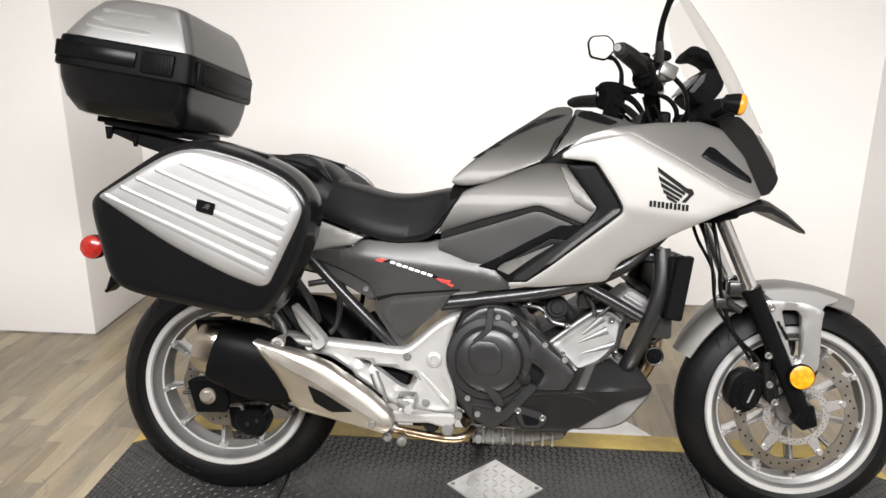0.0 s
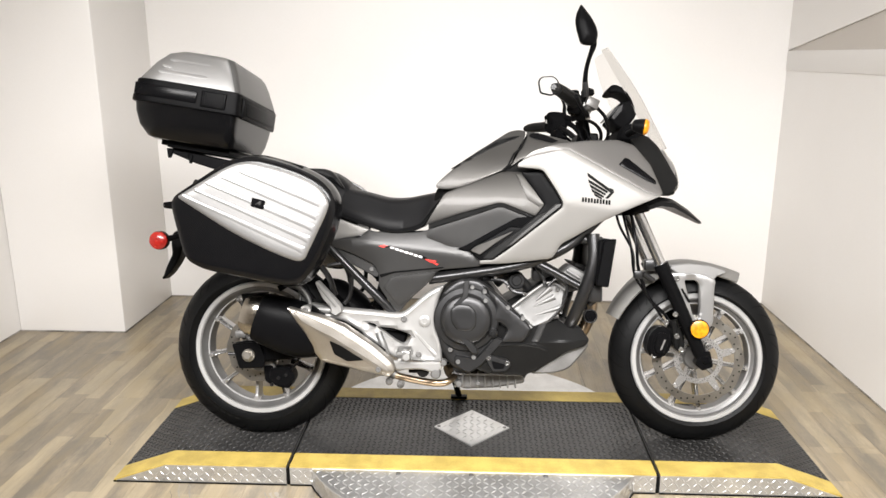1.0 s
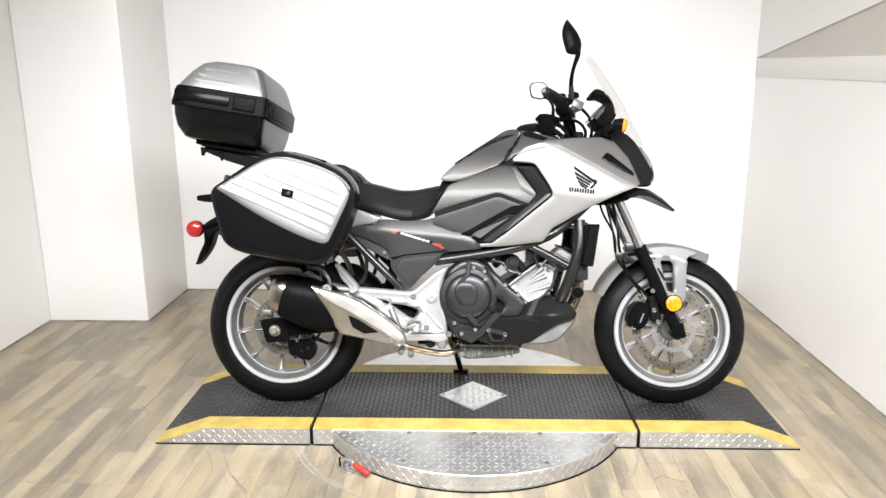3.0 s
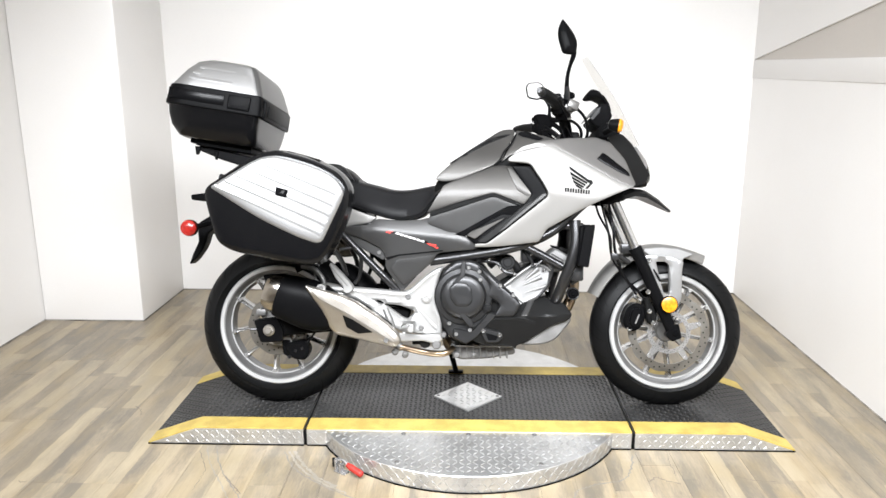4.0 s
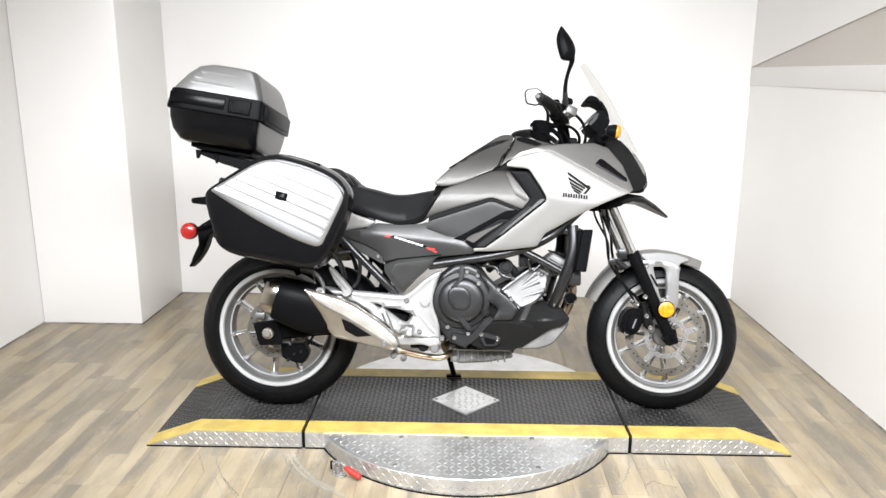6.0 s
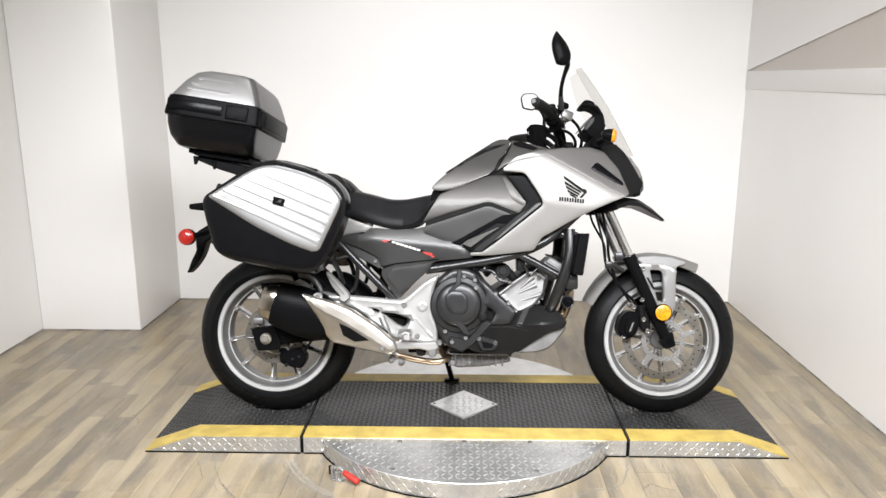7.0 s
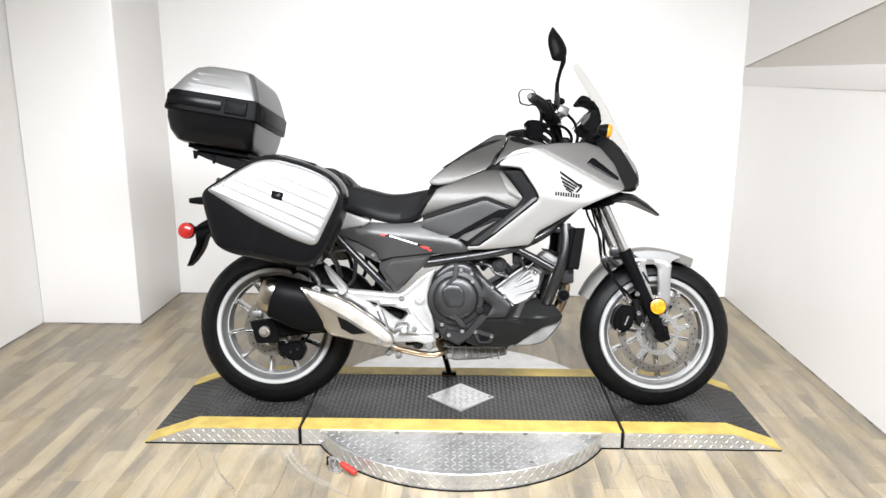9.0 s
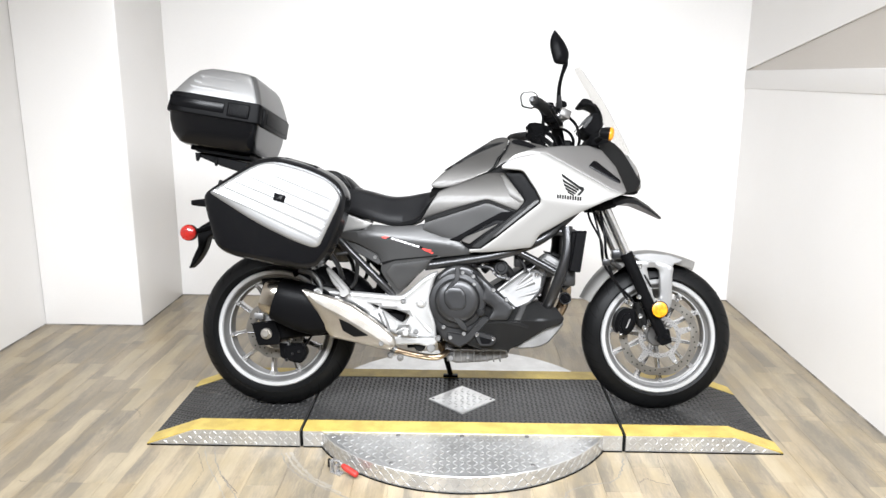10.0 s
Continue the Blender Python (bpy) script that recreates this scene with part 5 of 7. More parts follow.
M0, M1 = (-0.775, -0.225, 0.470), (-0.300, -0.205, 0.330)
muffler = along(M0, M1, [(0.02, 0.05, 0.058), (0.06, 0.060, 0.070), (0.14, 0.066, 0.079), (0.30, 0.066, 0.088), (0.40, 0.060, 0.080)], POLISHED, "muffler", bike, "steel muffler with a black sleeve")
along(M0, (M1[0], M1[1], M1[2] - 0.016), [(0.125, 0.066, 0.080), (0.14, 0.070, 0.083), (0.30, 0.072, 0.093), (0.37, 0.071, 0.094), (0.46, 0.068, 0.090), (0.53, 0.062, 0.078), (0.60, 0.056, 0.056), (0.82, 0.044, 0.050), (0.96, 0.03, 0.036), (1.0, 0.026, 0.030)], BLACK, "muffler_sleeve", muffler, "satin black muffler sleeve")
part("end_cap_outlet", tube([(-0.778, -0.200, 0.478), (-0.745, -0.200, 0.470)], 0.020, 16), DARK, muffler)
part("muffler_bracket", join(prism([(-0.772, 0.526), (-0.690, 0.530), (-0.702, 0.500), (-0.764, 0.496)], -0.246, -0.19, 0.003, 0.004), tube([(-0.66, -0.19, 0.54), (-0.60, -0.17, 0.565), (-0.545, -0.17, 0.50)], 0.011, 10)), BLACK, muffler)
def shield_face(px, pz):
    d = 0.532 * (px + 0.56) + 0.846 * (pz - 0.452)
    return 0.286 - 0.10 * (px + 0.55) - 0.10 * ramp(d, 0.003) - 0.46 * ramp(-d, 0.003)


shield_out = [(-0.606, 0.493), (-0.574, 0.484), (-0.474, 0.455), (-0.418, 0.430), (-0.361, 0.391), (-0.311, 0.355), (-0.261, 0.309), (-0.253, 0.281), (-0.275, 0.260), (-0.379, 0.282), (-0.499, 0.306), (-0.524, 0.340), (-0.546, 0.400)]
shield = part("heat_shield", shell(shield_out, shield_face, [(0, -0.03), (0, 0.010), (0.002, 0.013), (0.006, 0.0155), (0.020, 0.018)], -1, 0.010, grain=0.009), STEEL, muffler, "brushed steel exhaust heat shield")
# Black plate in place of an opening, whose darkness is put into colour.
part("shield_slot", shell([(-0.466, 0.383), (-0.429, 0.367), (-0.388, 0.340), (-0.354, 0.319), (-0.410, 0.312), (-0.453, 0.336)], lambda px, pz: shield_face(px, pz) + 0.0165, [(0, -0.02), (0, 0.0030)], -1, 0.005), GAP, shield)
part("shield_ribbon", shell([(-0.586, 0.482), (-0.532, 0.463), (-0.460, 0.427), (-0.356, 0.360), (-0.284, 0.302), (-0.270, 0.276), (-0.356, 0.331), (-0.456, 0.394), (-0.548, 0.440)], lambda px, pz: shield_face(px, pz) + 0.0150, [(0, -0.01), (0, 0.0034), (0.0012, 0.0046)], -1, 0.010, grain=0.008), STEEL, shield, "raised bright band along the shield")
part("shield_lip", shell([(-0.497, 0.318), (-0.405, 0.302), (-0.345, 0.304), (-0.290, 0.276), (-0.278, 0.262), (-0.379, 0.284), (-0.497, 0.309)], lambda px, pz: shield_face(px, pz) + 0.0100, [(0, -0.01), (0, 0.0040), (0.002, 0.0070)], -1, 0.004, grain=0.008), STEEL, shield)
part("shield_bolt", bolt(-0.306, 0.289, 0.284, 0.0095), CAST, shield)
part("link_pipe", tube([(-0.300, -0.20, 0.272), (-0.262, -0.20, 0.255), (-0.194, -0.18, 0.235), (-0.125, -0.165, 0.222), (-0.085, -0.16, 0.226), (-0.060, -0.13, 0.240)], [0.010, 0.012, 0.0125, 0.0125, 0.012, 0.011], 14), PIPE_STEEL, muffler, "heat-tinted steel link pipe")
part("pipe_clamp", tube([(-0.277, -0.20, 0.263), (-0.258, -0.20, 0.254)], 0.0150, 16), CAST, muffler)
for bx, bz in ((-0.278, 0.236), (-0.240, 0.226)):
    part("clamp_bolt", join(disc(bx, bz, -0.222, -0.196, 0.0125, 0.003, 20), disc(bx, bz, -0.230, -0.220, 0.0075, 0.002, 6)), SUMP, muffler)

# -- stand --
part("side_stand", join(tube([(-0.100, 0.14, 0.255), (-0.075, 0.20, 0.17), (-0.052, 0.292, 0.070)], [0.014, 0.012, 0.012], 10), box(-0.085, -0.020, 0.27, 0.315, 0.062, 0.072, 0.003)), BLACK, bike, "black side stand, folded out")

# -- seat --
def seat_body(stations, name, mat, label):
    """stations of (x, top, bottom, half width at the top, half width below)."""
    bm = bmesh.new()
    rows = smooth_path([(x, t, b) for x, t, b, _, _ in stations], 4)
    ws = smooth_path([(x, a, b) for x, _, _, a, b in stations], 4)
    loops = []
    for (x, t, b), (_, wt, wb) in zip(rows, ws):
        ring = []
        hh = (t - b)
        prof = [(0, t), (wt * 0.55, t - 0.004), (wt * 0.85, t - 0.012), (wt, t - min(0.030, hh * 0.35)), (wt * 1.0 + (wb - wt) * 0.6, t - hh * 0.65), (wb, b + min(0.012, hh * 0.15)), (wb * 0.97, b)]
        for y, z in prof:
            ring.append(bm.verts.new((x, y, z)))
        for y, z in reversed(prof[1:]):
            ring.append(bm.verts.new((x, -y, z)))
        loops.append(ring)
    k = len(loops[0])
    for lo, hi in zip(loops, loops[1:]):
        for j in range(k):
            bm.faces.new((lo[j], lo[(j + 1) % k], hi[(j + 1) % k], hi[j]))
    bm.faces.new(list(reversed(loops[0]))), bm.faces.new(loops[-1])
    return part(name, bm, mat, bike, label, 50)


seat = seat_body([(-0.500, 0.890, 0.800, 0.110, 0.135), (-0.440, 0.890, 0.783, 0.122, 0.152), (-0.374, 0.876, 0.762, 0.134, 0.166), (-0.300, 0.858, 0.741, 0.142, 0.175), (-0.235, 0.858, 0.738, 0.140, 0.178), (-0.180, 0.868, 0.756, 0.130, 0.176), (-0.140, 0.876, 0.806, 0.122, 0.172), (-0.118, 0.878, 0.840, 0.116, 0.166), (-0.104, 0.876, 0.862, 0.112, 0.160)], "seat", SEAT_VINYL, "black vinyl rider seat")
pillion = seat_body([(-0.860, 0.960, 0.900, 0.085, 0.100), (-0.760, 0.962, 0.880, 0.105, 0.125), (-0.640, 0.958, 0.860, 0.115, 0.135), (-0.520, 0.950, 0.840, 0.115, 0.135), (-0.470, 0.932, 0.830, 0.112, 0.130), (-0.435, 0.900, 0.82, 0.105, 0.125)], "pillion_seat", SEAT_VINYL, "black vinyl passenger seat")
part("seat_welt", tube([(-0.480, -0.146, 0.796), (-0.417, -0.161, 0.775), (-0.358, -0.172, 0.756), (-0.299, -0.179, 0.740), (-0.255, -0.181, 0.736), (-0.204, -0.181, 0.743), (-0.176, -0.180, 0.757), (-0.150, -0.178, 0.790), (-0.120, -0.172, 0.836), (-0.102, -0.164, 0.868), (-0.112, -0.130, 0.882)], 0.0032, 8), GAP, seat, "black welt round the seat")
part("pillion_end", shell([(-0.620, 0.953), (-0.513, 0.952), (-0.491, 0.942), (-0.468, 0.917), (-0.446, 0.882), (-0.462, 0.890), (-0.483, 0.911), (-0.513, 0.917), (-0.560, 0.902), (-0.620, 0.900)], 0.116, [(0, -0.05), (0, 0.006), (0.003, 0.011), (0.010, 0.016)], -1, [0.01, 0.03, 0.02, 0.02, 0.008, 0.008, 0.02, 0.02, 0.02, 0.01], 4), BELLY_GREY, pillion, "dark front edge of the passenger seat")
for s in (-1, 1):
    part("grab_rail", join(tube([(-0.48, s * 0.13, 0.892), (-0.54, s * 0.155, 0.925), (-0.66, s * 0.165, 0.935), (-0.86, s * 0.14, 0.945)], [0.012, 0.014, 0.014, 0.013], 12)), BLACK, bike)
tail = seat_body([(-1.000, 0.905, 0.865, 0.05, 0.06), (-0.90, 0.905, 0.83, 0.08, 0.10), (-0.75, 0.880, 0.79, 0.11, 0.13), (-0.60, 0.855, 0.75, 0.12, 0.145), (-0.48, 0.815, 0.74, 0.125, 0.15), (-0.40, 0.78, 0.74, 0.12, 0.15)], "tail_cowl", GUNMETAL, "dark grey tail cowl")
part("tail_flash", shell([(-0.520, 0.802), (-0.484, 0.788), (-0.411, 0.763), (-0.353, 0.744), (-0.381, 0.722), (-0.440, 0.714), (-0.491, 0.702), (-0.512, 0.745)], 0.163, PANEL, -1, 0.006), SILVER, tail, "silver strip under the seat")
part("tail_lower", shell([(-0.540, 0.770), (-0.478, 0.754), (-0.381, 0.726), (-0.366, 0.731), (-0.389, 0.716), (-0.515, 0.694), (-0.550, 0.700)], 0.160, PANEL, -1, 0.006), MATT_GREY, tail)

# -- side panels below the seat --
for s in (-1, 1):
    side = part("side_panel", shell([(-0.480, 0.706), (-0.385, 0.716), (-0.354, 0.739), (-0.267, 0.733), (-0.180, 0.737), (-0.159, 0.745), (-0.123, 0.733), (-0.036, 0.690), (0.030, 0.640), (0.026, 0.626), (-0.112, 0.612), (-0.128, 0.600), (-0.176, 0.548), (-0.250, 0.466), (-0.262, 0.466), (-0.322, 0.556), (-0.318, 0.592), (-0.334, 0.625), (-0.402, 0.660), (-0.490, 0.690)], folded(0.188, -0.2, 0.6, 0.06, 0.660, -0.10, 0.30, 0.10), [(0, -0.014), (0, 0.0070), (0.0007, 0.0080), (0.002, 0.0084), (0.03, 0.0098)], s, 0.012, grain=0.011), MATT_GREY, bike, "matt dark grey side panel with a red and white model mark")
    part("panel_inset", shell([(-0.278, 0.586), (-0.122, 0.606), (-0.142, 0.574), (-0.190, 0.530), (-0.250, 0.484), (-0.304, 0.548)], folded(0.198, -0.2, 0.6, 0.06, 0.660, -0.10, 0.30, 0.10), [(0, -0.01), (0, 0.002), (0.003, 0.0045), (0.010, 0.0055)], s, 0.012), MATT_GREY, side)
    part("panel_groove", shell([(-0.318, 0.592), (-0.268, 0.604), (-0.100, 0.622), (-0.100, 0.617), (-0.266, 0.598), (-0.312, 0.582)], folded(0.1975, -0.2, 0.6, 0.06, 0.660, -0.10, 0.30, 0.10), [(0, -0.01), (0, 0.0016)], s, 0.002), GAP, side)
    part("inner_shield", shell([(-0.480, 0.690), (-0.400, 0.660), (-0.334, 0.625), (-0.318, 0.590), (-0.330, 0.580), (-0.440, 0.640)], 0.165, [(0, -0.01), (0, 0.0), (0.003, 0.003)], s, 0.006), MATT_GREY, side)
    part("shield_bolt", bolt(-0.345, 0.610, 0.170, 0.008, s), CAST, side)
mark = [((-0.320, 0.688), (-0.300, 0.694), (-0.282, 0.690), (-0.300, 0.682), RED), ((-0.297, 0.688), (-0.282, 0.690), (-0.274, 0.684), (-0.288, 0.682), DECAL_BLACK)]
mark.append(((-0.284, 0.690), (-0.276, 0.692), (-0.138, 0.650), (-0.136, 0.638), DECAL_BLACK))
for i in range(7):
    a, b = -0.274 + 0.0185 * i, 0.6890 - 0.0056 * i
    mark.append(((a + 0.0036, b - 0.0010), (a + 0.0178, b - 0.0054), (a + 0.0132, b - 0.0118 - 0.001 * (i % 2)), (a - 0.0008, b - 0.0076), WHITE))
mark += [((-0.142, 0.650), (-0.132, 0.647), (-0.128, 0.640), (-0.140, 0.642), DECAL_BLACK), ((-0.138, 0.641), (-0.092, 0.634), (-0.100, 0.6245), (-0.118, 0.628), RED), ((-0.112, 0.630), (-0.082, 0.621), (-0.090, 0.616), (-0.122, 0.6335), RED)]
right_panel = [o for o in bike.children if o.name.startswith("side_panel")][0]
for a, b, c, d, m in mark:
    a, b, c, d = [(-0.318 + 0.86 * (x + 0.318), 0.690 + 0.86 * (z - 0.690)) for x, z in (a, b, c, d)]
    part("model_mark", shell([a, b, c, d], folded(0.1994 if m is WHITE else 0.1990, -0.2, 0.6, 0.06, 0.660, -0.10, 0.30, 0.10), [(0, -0.003), (0, 0.0012)], -1, 0.0006), m, right_panel)

# -- fuel-tank cover, storage lid and fairing --
part("body_core", join(prism([(-0.135, 0.880), (-0.10, 0.905), (0.10, 1.00), (0.18, 1.02), (0.42, 1.01), (0.56, 0.90), (0.45, 0.80), (0.30, 0.69), (0.05, 0.66), (-0.14, 0.74)], -0.165, 0.165, 0.03, 0.04)), DARK, bike)
for s in (-1, 1):
    lid = part("storage_lid" if s < 0 else "storage_lid_side", shell([(-0.136, 0.888), (-0.108, 0.918), (-0.034, 0.982), (0.078, 1.056), (0.124, 1.088), (0.176, 1.088), (0.168, 1.052), (0.150, 1.030), (0.122, 0.966), (0.098, 0.948), (-0.044, 0.888), (-0.098, 0.880)], curved(0.190, 0.05, 0.86, 0.05, 1.7), [(0, -0.02), (0, 0.0030), (0.0006, 0.0038), (0.002, 0.0041), (0.008, 0.0045)], s, [0.02, 0.03, 0.05, 0.05, 0.03, 0.02, 0.02, 0.03, 0.01, 0.01, 0.03, 0.02]), GUNMETAL, bike, "dark grey metallic storage lid")
    lid_face = curved(0.190, 0.05, 0.86, 0.05, 1.7)
    rail = part("lid_rail", shell([(-0.080, 0.950), (-0.064, 0.953), (-0.028, 0.976), (0.018, 1.000), (0.074, 1.030), (0.131, 1.054), (0.158, 1.066), (0.138, 1.067), (0.081, 1.053), (0.011, 1.010)], lid_face, [(0, -0.02), (0, 0.0056), (0.0015, 0.0064)], s, 0.004), BELLY_GREY, lid, "dark moulded rail with slots")
    for slot in ([(-0.074, 0.953), (-0.056, 0.966), (-0.046, 0.964), (-0.062, 0.954)], [(-0.036, 0.976), (-0.016, 0.990), (-0.006, 0.986), (-0.026, 0.977)], [(0.030, 1.016), (0.074, 1.044), (0.086, 1.040), (0.044, 1.018)], [(0.100, 1.053), (0.130, 1.062), (0.140, 1.060), (0.112, 1.050)]):
        part("slot", shell(slot, lid_face, [(0, -0.01), (0, 0.0074)], s, 0.002), GAP, rail)
    part("tank_trim" if s < 0 else "tank_trim_side", shell([(0.176, 1.080), (0.215, 1.074), (0.300, 1.050), (0.332, 1.038), (0.232, 1.018), (0.152, 0.982), (0.118, 0.956), (0.150, 1.012), (0.172, 1.048)], curved(0.195, 0.2, 0.90, 0.08, 1.7), [(0, -0.02), (0, 0.0030), (0.0006, 0.0038), (0.002, 0.0041), (0.008, 0.0045)], s, 0.008), GUNMETAL, bike, "dark grey trim before the storage lid")
    part("trim_gap" if s < 0 else "trim_gap_side", shell([(0.173, 1.066), (0.178, 1.062), (0.158, 1.020), (0.134, 0.998), (0.116, 0.962), (0.096, 0.944), (0.090, 0.946), (0.110, 0.964), (0.128, 1.002), (0.152, 1.024)], curved(0.197, 0.2, 0.90, 0.08, 1.7), [(0, -0.03), (0, 0.006)], s, 0.002), GAP, bike)
    part("trim_recess" if s < 0 else "trim_recess_side", shell([(0.180, 1.064), (0.190, 1.073), (0.214, 1.075), (0.280, 1.046), (0.258, 1.038), (0.196, 1.056)], curved(0.1965, 0.2, 0.90, 0.08, 1.7), [(0, -0.02), (0, 0.006)], s, 0.005), BLACK, bike)
    tank = part("tank_panel", shell([(-0.098, 0.868), (-0.060, 0.884), (0.098, 0.943), (0.162, 0.940), (0.206, 0.872), (0.232, 0.834), (0.206, 0.800), (0.200, 0.794), (0.096, 0.836), (0.078, 0.836), (-0.054, 0.798), (-0.158, 0.762), (-0.164, 0.758)], curved(0.212, 0.05, 0.79, 0.08, 1.6), [(0, -0.02), (0, 0.0030), (0.0006, 0.0038), (0.002, 0.0041), (0.008, 0.0045)], s, 0.012), GUNMETAL, bike, "dark grey metallic tank side")
    part("tank_facet", shell([(0.140, 0.934), (0.162, 0.936), (0.228, 0.834), (0.214, 0.824), (0.176, 0.848)], curved(0.2140, 0.05, 0.79, 0.09, 1.2), [(0, -0.01), (0, 0.0005), (0.002, 0.0012)], s, 0.004), GUNMETAL, tank)
    knee_face = slanted(0.200, 0.0, 0.75, 0.04, 0.05)
    knee = part("knee_panel", shell([(-0.150, 0.754), (-0.053, 0.784), (0.078, 0.826), (0.096, 0.826), (0.196, 0.790), (0.150, 0.754), (0.000, 0.676), (-0.058, 0.680), (-0.123, 0.708), (-0.160, 0.722)], knee_face, [(0, -0.012), (0, 0.0030), (0.0006, 0.0038), (0.002, 0.0041), (0.02, 0.0048)], s, 0.008), MATT_GREY, bike, "matt dark grey knee panel")
    part("knee_rim", shell([(-0.152, 0.764), (-0.054, 0.796), (0.078, 0.834), (0.096, 0.834), (0.200, 0.793), (0.190, 0.788), (0.096, 0.823), (0.078, 0.823), (-0.053, 0.779), (-0.150, 0.748)], slanted(0.2075, 0.0, 0.75, 0.04, 0.05), [(0, -0.008), (0, 0.002), (0.001, 0.003)], s, 0.004), BELLY_GREY, knee)
    part("knee_fold", shell([(-0.056, 0.682), (-0.023, 0.697), (0.060, 0.744), (0.142, 0.789), (0.194, 0.792), (0.200, 0.786), (0.157, 0.754), (0.122, 0.758), (-0.002, 0.688), (-0.015, 0.673)], slanted(0.2085, 0.0, 0.75, 0.04, 0.05), [(0, -0.004), (0, 0.0025), (0.003, 0.005)], s, 0.005), BLACK, knee)
    vent_face = slanted(0.224, 0.15, 0.8, 0.06, -0.05)
    black = part("vent_panel", shell([(0.155, 0.938), (0.226, 0.940), (0.272, 0.868), (0.288, 0.840), (0.286, 0.822), (0.253, 0.793), (0.115, 0.682), (0.064, 0.647), (0.022, 0.646), (-0.012, 0.674), (-0.002, 0.688), (0.120, 0.759), (0.157, 0.756), (0.200, 0.790), (0.231, 0.832)], vent_face, [(0, -0.02), (0, 0.0), (0.002, 0.003), (0.006, 0.004)], s, 0.006), BLACK, bike, "black vent panel")
    part("vent_slat", shell([(-0.010, 0.678), (-0.001, 0.688), (0.087, 0.740), (0.121, 0.758), (0.150, 0.757), (0.135, 0.746), (0.074, 0.706), (0.020, 0.666)], slanted(0.2285, 0.07, 0.71, 0.30, -0.60), [(0, -0.006), (0, 0.002), (0.002, 0.004)], s, 0.004), UPPER_GREY, black, "grey vent slat")
    bar_face = slanted(0.229, 0.15, 0.8, 0.06, -0.05)
    part("vent_bar", shell([(0.030, 0.651), (0.062, 0.651), (0.262, 0.806), (0.233, 0.810), (0.207, 0.798), (0.154, 0.753), (0.034, 0.662)], bar_face, [(0, -0.006), (0, 0.002), (0.003, 0.005)], s, 0.006), BELLY_GREY, black)
    # Lit side of the bar: its light is put into a lighter grey.
    part("vent_lit_edge", shell([(0.150, 0.735), (0.227, 0.799), (0.266, 0.834), (0.285, 0.837), (0.284, 0.826), (0.258, 0.806), (0.122, 0.695), (0.106, 0.692)], bar_face, [(0, -0.006), (0, 0.0055), (0.003, 0.009)], s, 0.005), MATT_GREY, black)
    # the large silver panel runs from the seat forward to the nose
    part("side_fairing", shell([(0.140, 0.964), (0.182, 0.990), (0.240, 1.006), (0.300, 1.020), (0.420, 0.957), (0.552, 0.885), (0.612, 0.864), (0.500, 0.818), (0.393, 0.766), (0.342, 0.734), (0.287, 0.704), (0.267, 0.668), (0.256, 0.655), (0.171, 0.644), (0.100, 0.636), (0.021, 0.634), (0.020, 0.646), (0.064, 0.649), (0.115, 0.684), (0.253, 0.795), (0.287, 0.823), (0.289, 0.838), (0.274, 0.868), (0.226, 0.940), (0.212, 0.946), (0.142, 0.952)], fairing_face(0.0), [(0, -0.03), (0, 0.0042), (0.0008, 0.0056), (0.003, 0.0064), (0.010, 0.0072), (0.020, 0.0078)], s, [0.01, 0.02, 0.03, 0.015, 0.05, 0.03, 0.004, 0.05, 0.04, 0.03, 0.014, 0.01, 0.008, 0.03, 0.03, 0.003, 0.003, 0.012, 0.02, 0.02, 0.008, 0.008, 0.02, 0.012, 0.006, 0.004], grain=0.011), SILVER, bike, "silver metallic side fairing with a black wing emblem")
    upper = part("upper_fairing", shell([(0.150, 0.972), (0.190, 1.006), (0.270, 1.030), (0.360, 1.042), (0.474, 1.048), (0.526, 1.032), (0.580, 0.966), (0.618, 0.868), (0.596, 0.862), (0.550, 0.880), (0.420, 0.952), (0.302, 1.014), (0.240, 1.000), (0.182, 0.987)], fairing_face(0.004), [(0, -0.02), (0, 0.0030), (0.0006, 0.0038), (0.002, 0.0041), (0.008, 0.0045)], s, 0.010), UPPER_GREY, bike, "upper fairing in metallic grey lightened for its reflections")
    part("fairing_inset", shell([(0.470, 0.964), (0.492, 0.988), (0.504, 0.986), (0.594, 0.914), (0.594, 0.900), (0.560, 0.914)], fairing_face(0.0055), [(0, -0.01), (0, 0.0045), (0.003, 0.006)], s, 0.006), GLOSS_BLACK, upper)
    part("cowl_side", shell([(0.515, 1.052), (0.575, 1.068), (0.618, 1.034), (0.653, 0.985), (0.682, 0.940), (0.698, 0.916), (0.680, 0.884), (0.650, 0.870), (0.610, 0.872), (0.565, 0.964)], slanted(0.142, 0.6, 0.98, -0.55, -0.10), [(0, -0.02), (0, 0.0030), (0.0006, 0.0038), (0.002, 0.0041), (0.008, 0.0045)], s, 0.012), BELLY_GREY, bike, "black-brown headlight cowl")
# emblem on the fairing: five swept bars and a line of letter-sized bars
fairing = [o for o in bike.children if o.name.startswith("side_fairing")][0]
face = fairing_face(0.0088)
